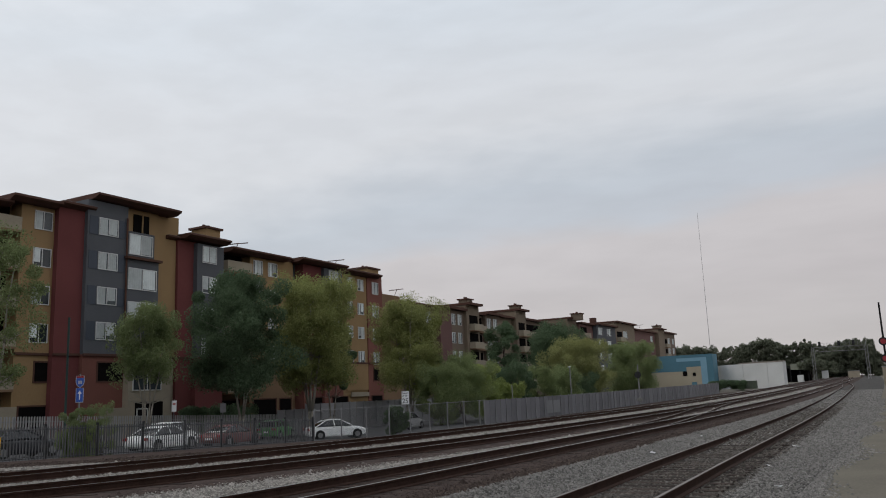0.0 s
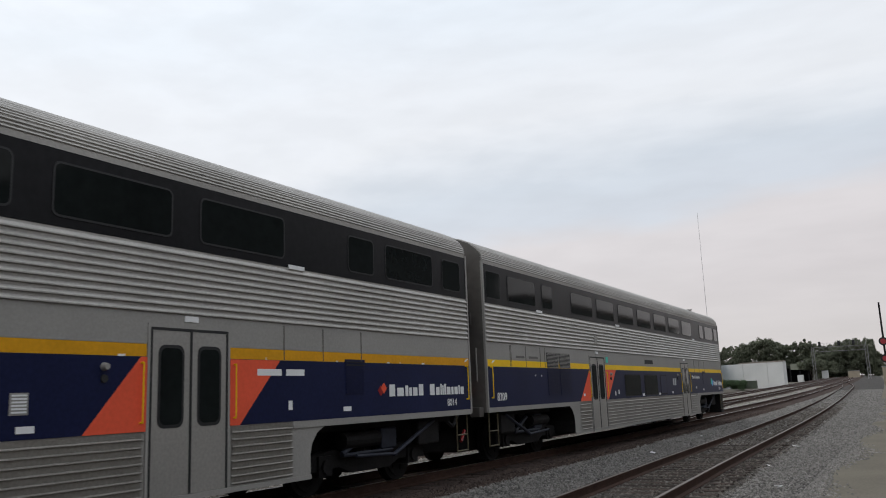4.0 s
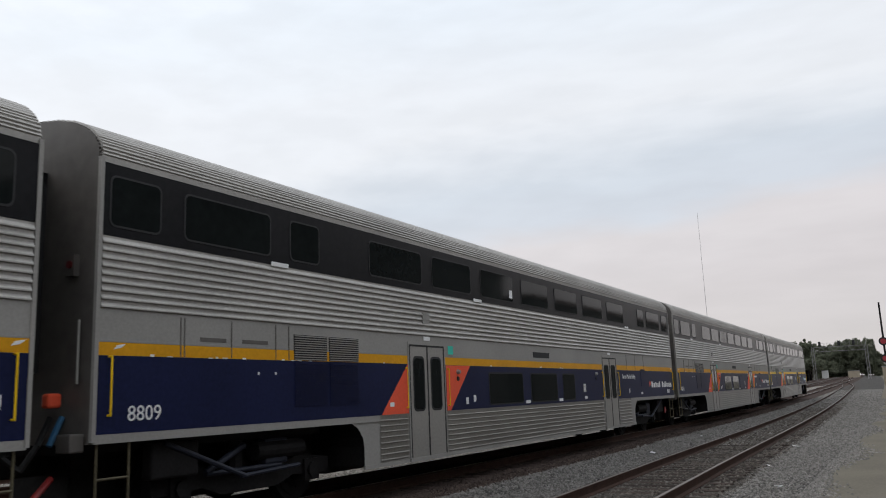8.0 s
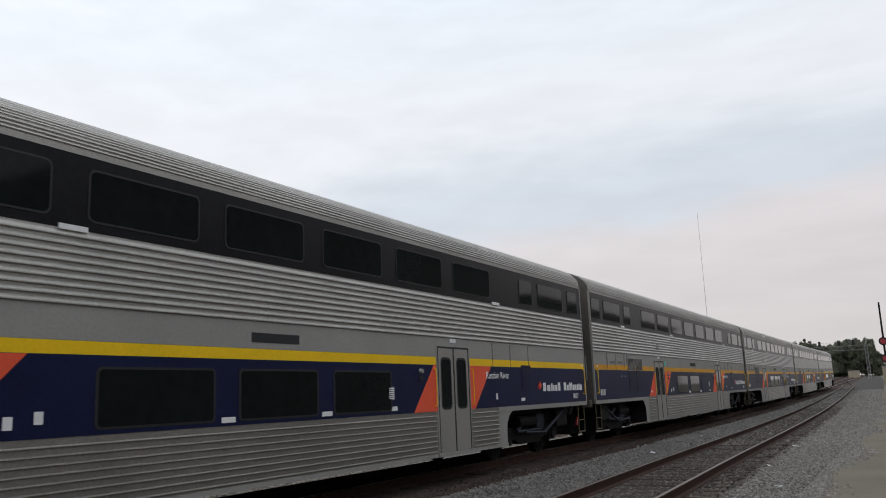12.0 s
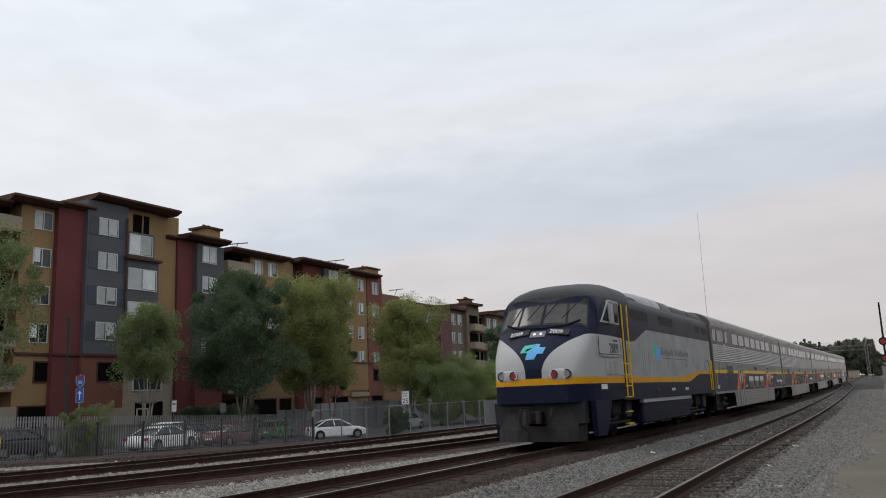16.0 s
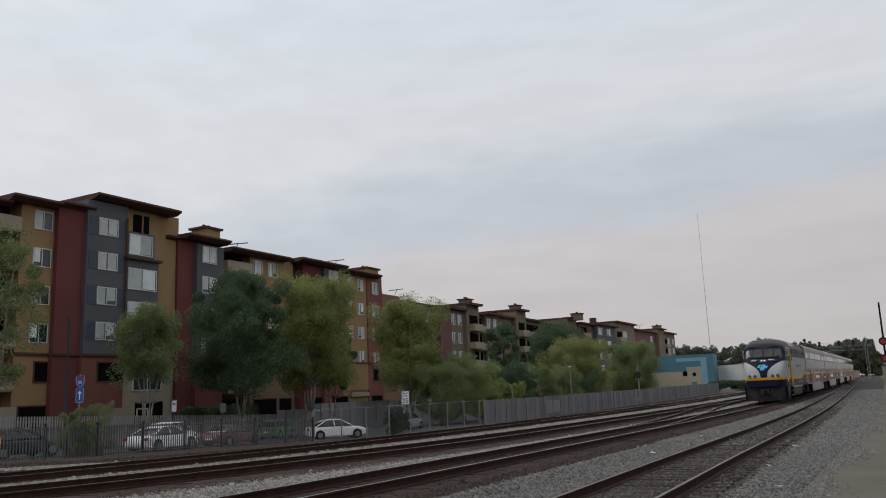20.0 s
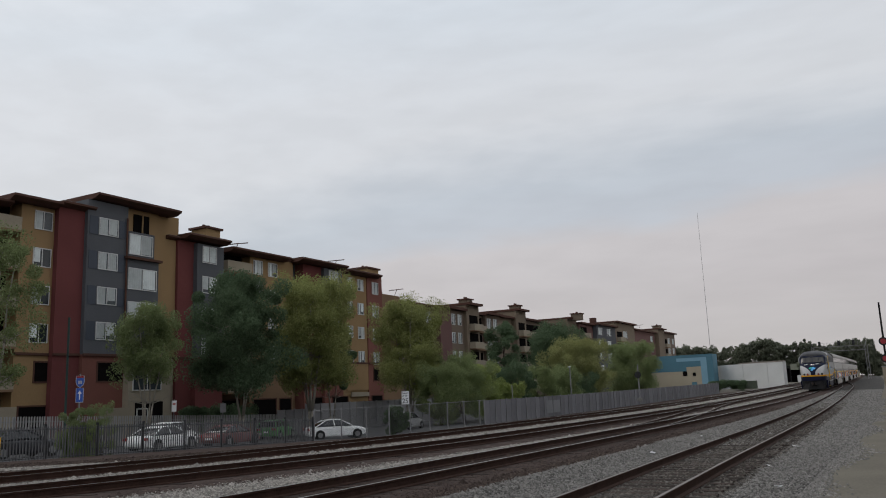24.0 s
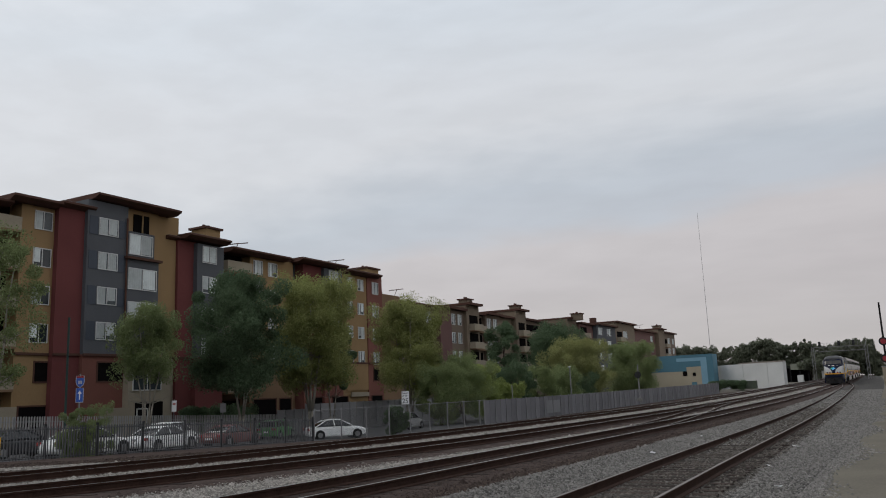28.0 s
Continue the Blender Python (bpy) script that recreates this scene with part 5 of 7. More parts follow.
    hump = [(4.95, 6.95, 4.80, 1.25, RUBBER), (6.98, 8.3, 4.94, 1.36, ROOFSHINE), (8.32, 9.5, 4.95, 1.36, ROOFSHINE), (9.52, 11.2, 4.93, 1.36, DULLROOF), (11.22, 14.0, 4.88, 1.36, ROOFGREY), (14.02, 16.72, 4.88, 1.36, ROOFGREY)]
    for w0, w1, z1, xw, m in hump:
        bm = bmesh.new()
        rings = []
        for w, q in ((w0, 0.72), (w0 + 0.06, 0.9), (w0 + 0.2, 1.0), (w1 - 0.2, 1.0), (w1 - 0.06, 0.9), (w1, 0.72)):
            rings.append([bm.verts.new((xw * math.cos(math.pi * i / 16), Y(w), 4.2 + (z1 - 4.2) * q * max(0.0, math.sin(math.pi * i / 16)) ** 0.55)) for i in range(17)])
        for A, B in zip(rings, rings[1:]):
            for i in range(16):
                bm.faces.new((A[i], A[i + 1], B[i + 1], B[i]))
        bm.faces.new(rings[0])
        bm.faces.new(rings[-1][::-1])
        part("roof_hatch", bm, m, lo, "rounded roof equipment housing", smooth=True)
    for yy in (Y(3.0), Y(14.3)):
        bogie(lo, yy, base=2.75, r=0.51)
        for sx in (1, -1):
            for dy, z0, z1, w in ((-1.9, 0.55, 1.12, 0.5), (-1.1, 0.72, 1.1, 0.6), (0.2, 0.7, 1.14, 0.9), (1.5, 0.6, 1.12, 0.6)):
                part("truck_gear", boxm(*sorted((sx * 1.12, sx * 1.34)), yy + dy - w / 2, yy + dy + w / 2, z0, z1, bev=0.04), TRUCK if w != 0.6 else TRUCKBLUE, lo, "grimy air tank and brake gear")
            bm = bmesh.new()
            rod(bm, (sx * 1.3, yy - 1.6, 0.48), (sx * 1.3, yy + 1.6, 0.48), 0.05, 8)
            part("brake_rod", bm, TRUCK, lo)
    return lo


# ---------- the train ----------
GALVRIM = mat("chrome_rim", (0.5, 0.5, 0.5), 0.2, 0.9, 0.1, 5, 20)
CARS = [
    dict(label="double-deck cab car in ribbed steel, navy with yellow stripe", number="8309", stripe=YELLOW, cab=True, name="Mount San Jacinto"),
    dict(label="double-deck steel passenger car with amber stripe and orange slants", number="8014", stripe=AMBER, front_orange=True),
    dict(label="double-deck steel dining car with chipped amber stripe", number="8809", stripe=AMBER, name="Santa Maria Valley", glazed=True),
    dict(label="double-deck steel passenger car with faded amber stripe", number="8031", stripe=AMBER, front_orange=True, name="Mattole River"),
    dict(label="double-deck steel passenger car with bright yellow stripe", number="8007", stripe=YELLOW, front_orange=True, name="Russian River", third=15.5, name_at=19.15),
]
TRAIN = []
for i, spec in enumerate(CARS):
    TRAIN.append((passenger_car(spec), (2 - i) * PITCH + CAR_L / 2, 9.65))
TRAIN.append((locomotive(), -2 * PITCH - 0.55 - LOCO_L / 2, 5.3))
# ---------- apartment blocks ----------
TAN = mat("ochre_stucco", (0.293, 0.193, 0.099), 0.9, 0, 0.12, 0.35, 12, 0.2, spec=0.15)
BROWN = mat("brown_stucco", (0.213, 0.136, 0.083), 0.9, 0, 0.12, 0.35, 12, 0.2, spec=0.15)
MAROON = mat("maroon_stucco", (0.155, 0.052, 0.050), 0.9, 0, 0.14, 0.35, 12, 0.2, spec=0.12)
BRICKRED = mat("brick_red_stucco", (0.194, 0.082, 0.065), 0.9, 0, 0.14, 0.35, 12, 0.2, spec=0.15)
SLATE = mat("slate_grey_panel", (0.096, 0.100, 0.110), 0.75, 0, 0.12, 0.4, 12, 0.1, spec=0.2)
BEIGE = mat("beige_stone", (0.319, 0.2755, 0.2102), 0.9, 0, 0.15, 0.6, 15, 0.3, spec=0.2)
EAVE = mat("dark_brown_eave", (0.091, 0.046, 0.035), 0.8, 0, 0.2, 0.8, 20, 0.1, spec=0.15)
ROOFTOP = mat("roof_membrane", (0.16, 0.155, 0.15), 0.9, 0, 0.2, 0.5, 10, 0.1)
# near-black fill that paints the shade inside openings and recesses
SHADEBLACK = mat("black_for_shaded_openings", (0.008, 0.007, 0.007), 0.95, 0, 0.3, 1, 10, spec=0.02)
CURTAIN = mat("pale_blind", (0.50, 0.535, 0.53), 0.7, 0, 0.18, 1.5, 9, 0.0, island=0.35)
WINFRAME = mat("white_window_frame", (0.56, 0.56, 0.55), 0.6, 0, 0.08, 2, 20)
PANE = mat("window_glass", (0.05, 0.06, 0.065), 0.08, 0, 0.3, 0.8, 6, island=0.5)


def window(parent, x, s0, s1, z0, z1, blind=(0.0, 0.62), frame_mat=None, x0=58.0):
    """A sliding window in a facade that faces +x: frame, glass and a pale blind behind one half."""
    f = frame_mat or WINFRAME
    if x0:
        (s0, z0), (s1, z1) = pull(s0, z0, x + x0), pull(s1, z1, x + x0)
    bm = bmesh.new()
    t = 0.07
    for a, b, c, d in ((s0, s1, z0, z0 + t), (s0, s1, z1 - t, z1), (s0, s0 + t, z0 + t, z1 - t), (s1 - t, s1, z0 + t, z1 - t), ((s0 + s1) / 2 - 0.03, (s0 + s1) / 2 + 0.03, z0 + t, z1 - t)):
        box(bm, x - 0.02, x + 0.07, a, b, c, d)
    w = part("window", bm, f, parent)
    part("pane", boxm(x - 0.02, x + 0.03, s0 + t, s1 - t, z0 + t, z1 - t), PANE, w)
    if blind:
        lo, hi = blind
        mid = (s0 + s1) / 2
        for a0, b0 in ((s0 + t, mid - 0.03), (mid + 0.03, s1 - t)):
            span = s1 - s0 - 2 * t
            a = max(a0 + 0.03, s0 + t + span * lo)
            b = min(b0 - random.uniform(0.03, 0.16), s0 + t + span * hi)
            if b - a < 0.15:
                continue
            bm = bmesh.new()
            n = max(2, round((b - a) / 0.11))
            za = z0 + t + random.choice((0.0, 0.0, 0.05, 0.3))
            rows = [[bm.verts.new((x + (0.036 if i % 2 else 0.046), a + (b - a) * i / n, z)) for z in (za, z1 - t)] for i in range(n + 1)]
            for i in range(n):
                bm.faces.new((rows[i][0], rows[i + 1][0], rows[i + 1][1], rows[i][1]))
            part("blind", bm, CURTAIN, w, "pale vertical blinds")
    return w


def garage_opening(parent, x, s0, s1, z0, z1):
    # no hole is cut: a black panel paints the shade inside
    part("garage_opening", boxm(x - 0.3, x + 0.004, s0, s1, z0, z1), SHADEBLACK, parent, "black panel for the shade in a garage opening")
    bm = bmesh.new()
    for a, b, c, d in ((s0 - 0.12, s1 + 0.12, z1, z1 + 0.12), (s0 - 0.12, s1 + 0.12, z0 - 0.12, z0), (s0 - 0.12, s0, z0, z1), (s1, s1 + 0.12, z0, z1)):
        box(bm, x - 0.1, x + 0.05, a, b, c, d)
    part("opening_trim", bm, EAVE, parent)


def balcony(parent, x, s0, s1, z, deep=1.1, h=1.05):
    # black sheet on the wall paints the balcony's shade
    part("balcony_recess", boxm(x - 0.25, x + 0.004, s0 + 0.1, s1 - 0.1, z + 0.1, z + 2.5), SHADEBLACK, parent, "black panel for the shade behind a balcony")
    b = part("balcony", boxm(x - 0.2, x + deep, s0, s1, z - 0.15, z + 0.02), BROWN, parent, "balcony with a solid beige parapet")
    bm = bmesh.new()
    box(bm, x + deep - 0.12, x + deep, s0, s1, z + 0.02, z + h)
    box(bm, x, x + deep - 0.12, s0, s0 + 0.12, z + 0.02, z + h)
    box(bm, x, x + deep - 0.12, s1 - 0.12, s1, z + 0.02, z + h)
    part("parapet", bm, BEIGE, b)


def eave(parent, x, s0, s1, z, over=0.85, depth=14, thick=0.42):
    bm = bmesh.new()
    prism(bm, [(x + 0.25, z - thick), (x + over, z - 0.16), (x + over, z), (x - depth, z), (x - depth, z - thick)], 1, s0, s1)
    part("eave", bm, EAVE, parent, "wide dark brown roof eave")
    part("roof", boxm(x - depth, x + over - 0.1, s0 + 0.1, s1 - 0.1, z, z + 0.05), ROOFTOP, parent)


def chimney(parent, x, s, z, w=1.3, h=1.0, m=None):
    part("chimney", boxm(x - w, x, s - w / 2, s + w / 2, z - 0.6, z + h), m or TAN, parent)
    part("chimney_cap", boxm(x - w - 0.2, x + 0.2, s - w / 2 - 0.25, s + w / 2 + 0.25, z + h, z + h + 0.2), EAVE, parent)
    for k in (-0.3, 0.3):
        bm = bmesh.new()
        rod(bm, (x - w / 2, s + k, z + h + 0.2), (x - w / 2, s + k, z + h + 0.55), 0.16, 8)
        part("flue", bm, EAVE, parent)


def wall(parent, x, s0, s1, z0, z1, m, depth=13.5):
    return part("wall", boxm(x - depth, x, s0, s1, z0, z1), m, parent)


def sunshade(parent, x, s, z):
    bm = bmesh.new()
    rod(bm, (x, s, z + 0.1), (x + 1.0, s + 1.9, z + 0.42), 0.055, 6)
    rod(bm, (x + 0.4, s + 0.7, z - 0.5), (x + 0.6, s + 0.9, z + 0.2), 0.035, 6)
    part("roof_bracket", bm, EAVE, parent)


def pull(s, z, fw, x0=58.0):
    """Keep a place's bearing when it is brought forward by fw."""
    k = (x0 - fw) / x0
    return s * k, CAM_H + (z - CAM_H) * k


def near_block():
    B0 = STREET - 0.9
    X = -58.0
    b = thing("apartment_building", Matrix.Identity(4), "five-storey ochre, maroon and slate apartment building over a garage", "apartment building", "apartment buildings along the street")
    rows = [15.58, 12.63, 9.68, 6.73]
    segs = [  # from, to, forward, top, colour above, colour below the garage line
        (22.0, 38.0, -1.2, 17.6, BROWN, BROWN), (38.0, 41.2, 0.0, 17.9, TAN, TAN), (41.2, 43.9, 0.5, 18.0, MAROON, MAROON), (43.9, 47.95, 0.9, 18.9, SLATE, BRICKRED),
        (47.95, 51.3, 0.35, 18.9, TAN, BEIGE), (51.3, 53.7, 0.0, 18.9, TAN, BEIGE), (53.7, 56.1, 0.3, 16.9, MAROON, MAROON), (56.1, 59.6, 0.8, 16.9, SLATE, MAROON),
        (59.6, 63.4, -1.0, 16.4, BROWN, BROWN), (63.4, 70.2, 0.0, 16.7, TAN, BROWN), (70.2, 72.0, -0.8, 16.7, SLATE, BROWN), (72.0, 75.8, 0.4, 16.8, MAROON, BRICKRED), (75.8, 79.3, 0.8, 16.8, SLATE, BRICKRED),
        (79.3, 84.6, 0.0, 16.7, TAN, TAN), (84.6, 87.9, 0.15, 17.0, BRICKRED, BRICKRED)]
    for s0, s1, fw, top, m1, m2 in segs:
        (s0, top), (s1, _) = pull(s0, top, fw), pull(s1, top, fw)
        wall(b, X + fw, s0, s1, 5.9, top, m1)
        wall(b, X + fw - 0.06, s0, s1, B0, 5.9, m2)
        part("belt_course", boxm(X + fw - 0.1, X + fw + 0.10, s0, s1, 5.78, 5.98), EAVE, b)
    wall(b, X - 1.4, 22.0, 87.9, B0, 16.2, BROWN, 12)
    for s0, s1, z in ((37.4, 41.6, 18.15), (20.0, 37.4, 17.5), (41.6, 44.8, 18.35), (44.9, 54.1, 19.68), (55.2, 60.77, 17.8), (52.6, 55.2, 17.2), (61.0, 70.1, 17.27), (72.0, 80.84, 17.62), (70.1, 72.0, 17.2), (80.84, 88.2, 17.3)):
        fw = 0.9 if s0 in (44.9, 55.2, 72.0) else (-0.4 if s0 in (20.0, 52.6, 70.1) else 0.3)
        (s0, z), (s1, _) = pull(s0, z, fw + 0.85), pull(s1, z, fw + 0.85)
        eave(b, X + fw, s0, s1, z)
    # plain tan and red walls: single windows
    for r in rows:
        window(b, X, 39.1, 40.65, r, r + 1.5, (0.0, 0.55))
        window(b, X + 0.9, 45.0, 46.95, r + 0.45, r + 1.95, (0.0, 1.0))
        for a, c in ((44.1, 44.9), (47.05, 47.7)):
            part("slate_side_panel", boxm(X + 0.9, X + 0.94, a * 0.984, c * 0.984, CAM_H + (r + 0.42 - CAM_H) * 0.984, CAM_H + (r + 1.98 - CAM_H) * 0.984), mat("blue_slate_panel", (0.045, 0.055, 0.075), 0.6, 0, 0.1, 0.5, 12), b)
        window(b, X + 0.8, 56.75, 58.6, r - 0.5, r + 1.15, (0.0, 1.0))
        if r < 15:
            window(b, X, 63.85, 65.25, r + 0.05, r + 1.5, (0.1, 0.9))
        window(b, X, 63.85, 65.25, 14.75, 16.25, (0.1, 0.9)) if r == rows[0] else None
        window(b, X, 66.1, 67.55, r - 0.85, r + 0.65, (0.1, 0.9))
        window(b, X + 0.8, 76.7, 78.5, r - 0.55, r + 1.05, (0.0, 1.0))
        window(b, X, 80.2, 81.35, r - 0.8, r + 0.65, (0.1, 0.95))
        window(b, X, 82.4, 83.7, r - 0.85, r + 0.6, (0.1, 0.95))
        window(b, X + 0.15, 85.6, 87.0, r - 1.0, r + 0.55, (0.0, 0.9))
    # slate bay between the two towers, with a cornice half way up
    part("bay", boxm(X + 0.35, X + 1.0, 47.2, 50.55, 5.9, 14.22), SLATE, b, "slate grey bay")
    part("bay", boxm(X + 0.35, X + 0.8, 47.3, 50.2, 14.22, 16.62), SLATE, b, "slate grey bay")
    part("bay_cornice", boxm(X + 0.3, X + 1.35, 46.9, 50.7, 14.12, 14.32), EAVE, b)
    window(b, X + 0.8, 48.1, 50.7, 14.78, 16.62, (0.0, 0.98))
    for r in (11.7, 8.75):
        window(b, X + 1.0, 48.1, 51.2, r, r + 1.9, (0.0, 0.98))
    # loggia's shade is painted as a black panel on the wall
    part("loggia", boxm(X + 0.2, X + 0.42, 48.2, 49.9, 16.7, 18.3), SHADEBLACK, b, "black panel for the shade in an open loggia")
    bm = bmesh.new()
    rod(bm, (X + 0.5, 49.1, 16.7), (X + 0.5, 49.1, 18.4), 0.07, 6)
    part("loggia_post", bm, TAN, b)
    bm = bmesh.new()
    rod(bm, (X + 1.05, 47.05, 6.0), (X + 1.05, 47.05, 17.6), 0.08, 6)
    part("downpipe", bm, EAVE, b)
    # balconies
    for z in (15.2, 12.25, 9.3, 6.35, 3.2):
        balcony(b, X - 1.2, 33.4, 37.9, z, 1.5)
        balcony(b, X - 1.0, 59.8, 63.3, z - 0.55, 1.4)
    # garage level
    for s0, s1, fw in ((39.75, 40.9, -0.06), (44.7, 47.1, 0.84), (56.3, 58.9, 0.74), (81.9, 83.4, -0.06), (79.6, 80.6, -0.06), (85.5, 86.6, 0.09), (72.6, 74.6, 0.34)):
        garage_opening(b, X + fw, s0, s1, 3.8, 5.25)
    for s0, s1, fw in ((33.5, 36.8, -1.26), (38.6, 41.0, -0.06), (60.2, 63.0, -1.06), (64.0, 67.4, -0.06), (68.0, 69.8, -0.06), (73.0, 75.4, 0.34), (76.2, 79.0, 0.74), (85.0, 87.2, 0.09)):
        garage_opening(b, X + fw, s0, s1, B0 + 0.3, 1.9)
    # stone entrance; its doorway is a black panel painting the shade inside
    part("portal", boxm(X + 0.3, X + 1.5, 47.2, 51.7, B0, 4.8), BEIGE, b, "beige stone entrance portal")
    part("doorway", boxm(X + 1.2, X + 1.52, 47.95, 50.9, B0 + 0.3, 2.02), SHADEBLACK, b, "black panel for the shade in the entrance doorway")
    bm = bmesh.new()
    for a, c, d, e in ((48.1, 48.2, B0 + 0.3, 1.5), (49.2, 49.3, B0 + 0.3, 1.5), (48.1, 49.3, 1.4, 1.5)):
        box(bm, X + 1.5, X + 1.56, a, c, d, e)
    part("door_frame", bm, WINFRAME, b)
    window(b, X + 1.5, 48.9, 52.0, 3.0, 4.7, None)
    part("column", boxm(X - 1.3, X + 0.2, 36.9, 38.3, B0, 1.95), BEIGE, b, "beige stone column")
    part("low_wall", boxm(X + 0.5, X + 1.8, 45.0, 47.2, B0, 1.6), BEIGE, b)
    part("hanging_sign", boxm(X + 0.1, X + 0.25, 80.6, 84.2, 1.9, 2.4), BEIGE, b)
    part("tan_panel", boxm(X, X + 0.06, 79.9, 84.5, 2.6, 5.8), TAN, b)
    chimney(b, X + 0.5, 57.6, 17.55, 1.9, 0.85)
    chimney(b, X + 0.2, 85.6, 17.2, 2.6, 0.55)
    chimney(b, X - 0.6, 87.9, 14.6, 1.0, 0.4)
    sunshade(b, X + 0.4, 59.6, 17.1)
    sunshade(b, X + 0.4, 76.0, 17.45)
    sunshade(b, X + 0.4, 89.0, 15.2)
    part("wall", boxm(X - 13.5, X - 0.2, 87.9, 92.5, B0, 14.9), BROWN, b)


near_block()


# far-block stuccos, greyed: distance haze is put into the colours
FARTAN = mat("hazy_tan_stucco", (0.180, 0.138, 0.098), 0.9, 0, 0.12, 0.3, 10, 0.2)
FARBROWN = mat("hazy_brown_stucco", (0.162, 0.120, 0.090), 0.9, 0, 0.12, 0.3, 10, 0.2)
FARMAROON = mat("hazy_maroon_stucco", (0.144, 0.074, 0.066), 0.9, 0, 0.12, 0.3, 10, 0.2)


def far_block():
    X = -62.0
    b = thing("apartment_building", Matrix.Identity(4), "long brown and maroon apartment building half hidden behind trees", "apartment building", "apartment buildings along the street")
    segs = [(92.6, 108.6, 0.0, 14.8, FARBROWN), (108.6, 112.2, 0.8, 14.9, FARMAROON), (112.2, 116.6, 0.6, 14.9, FARBROWN), (116.6, 121.0, 1.2, 15.9, FARTAN), (121.0, 124.6, 0.0, 14.7, FARBROWN), (124.6, 130.0, 0.6, 14.9, FARBROWN),
            (130.0, 136.4, 0.0, 14.9, FARTAN), (136.4, 140.8, 1.0, 16.4, FARTAN), (140.8, 149.8, 0.2, 15.0, FARBROWN), (149.8, 169.5, -3.0, 15.4, FARMAROON), (169.5, 175.0, -1.6, 17.2, FARTAN), (175.0, 184.0, -1.0, 16.4, FARMAROON),
            (184.0, 198.0, 0.0, 16.6, SLATE), (198.0, 214.5, 0.0, 18.0, FARTAN), (214.5, 236.5, -0.6, 17.0, FARMAROON), (236.5, 243.0, 0.6, 18.2, FARTAN), (243.0, 257.5, 0.0, 17.6, FARBROWN)]
    for s0, s1, fw, top, m in segs:
        wall(b, X + fw, s0, s1, STREET + rise(s0) - 0.6, top, m, 16)
        part("eave", boxm(X + fw - 16, X + fw + 0.8, s0 - 0.15, s1 + 0.15, top, top + 0.35), EAVE, b)
    for s, w, fw in ((104.3, 1.5, 0.0), (106.3, 1.5, 0.0), (98.0, 1.5, 0.0), (113.1, 1.3, 0.6), (115.2, 1.3, 0.6), (125.8, 1.5, 0.6), (128.2, 1.5, 0.6), (165.5, 2.4, -3.0), (155.0, 2.0, -3.0), (186.5, 3.0, 0.0), (192.8, 3.0, 0.0), (206.0, 3.4, 0.0), (233.0, 2.4, -0.6), (250.0, 2.6, 0.0), (255.0, 2.0, 0.0)):
        up = 0 if s < 170 else 1.5
        for r in (12.6, 9.7, 6.8, 3.9):
            window(b, X + fw, s - w / 2, s + w / 2, r - 0.2 + up + rise(s) * 0.3, r + 1.5 + up + rise(s) * 0.3, (0.0, 0.85), x0=0)
    for s0, s1, fw in ((117.4, 120.6, 1.2), (121.3, 124.4, 0.0), (137.2, 140.2, 1.0), (141.5, 148.5, 0.2), (175.5, 180.0, -1.0), (199.0, 203.5, 0.0), (244.0, 248.0, 0.0)):
        for z in (11.7, 8.8, 5.9, 3.0):
            balcony(b, X + fw, s0, s1, z + (1.5 if s0 > 170 else 0) + 0.1, 1.0)
    for s, z, w in ((118.8, 16.2, 2.4), (138.6, 16.7, 2.4), (172.0, 17.5, 3.0), (238.5, 18.5, 3.0)):
        chimney(b, X + 0.8, s, z, w * 0.7, 0.7, FARTAN)
    part("chimney", boxm(X - 3, X - 1.8, 188.0, 189.6, 16.6, 18.6), EAVE, b)
    sunshade(b, X + 0.6, 115.0, 15.2)
    sunshade(b, X + 0.8, 125.5, 15.2)
    sunshade(b, X + 0.4, 216.0, 18.0)


far_block()
# ---------- trees ----------
BARK = mat("pale_bark", (0.26, 0.234, 0.195), 0.9, 0, 0.3, 3, 20, 0.4)
DARKBARK = mat("dark_bark", (0.07, 0.055, 0.042), 0.9, 0, 0.3, 3, 20, 0.4)


def leaf_mat(name, col, rough, metal, var, scale, fine, island):
    """Leaves let part of the light through."""
    m = mat(name, tuple(1.9 * c for c in col), rough, metal, var, scale, fine, island=island, spec=0.08)
    nt = m.node_tree
    bs = nt.nodes["Principled BSDF"]
    out = nt.nodes["Material Output"]
    tr = nt.nodes.new("ShaderNodeBsdfTranslucent")
    src = bs.inputs["Base Color"].links[0].from_socket
    nt.links.new(src, tr.inputs[0])
    mx = nt.nodes.new("ShaderNodeMixShader")
    mx.inputs[0].default_value = 0.4
    nt.links.new(bs.outputs[0], mx.inputs[1])
    nt.links.new(tr.outputs[0], mx.inputs[2])
    nt.links.new(mx.outputs[0], out.inputs[0])
    return m


LEAF_DARK = leaf_mat("dark_green_leaves", (0.062, 0.088, 0.050), 0.7, 0, 0.3, 0.5, 4, 0.2)
LEAF_OLIVE = leaf_mat("olive_leaves", (0.112, 0.135, 0.062), 0.7, 0, 0.3, 0.5, 4, 0.2)
LEAF_GREEN = leaf_mat("mid_green_leaves", (0.128, 0.153, 0.070), 0.7, 0, 0.3, 0.5, 4, 0.2)
LEAF_LIGHT = leaf_mat("yellow_green_leaves", (0.160, 0.188, 0.066), 0.7, 0, 0.3, 0.5, 4, 0.2)
LEAF_PALEOLIVE = leaf_mat("pale_olive_leaves", (0.175, 0.180, 0.078), 0.7, 0, 0.3, 0.5, 4, 0.2)
LEAF_GOLD = leaf_mat("golden_olive_leaves", (0.150, 0.160, 0.062), 0.7, 0, 0.4, 0.25, 3, 0.2)
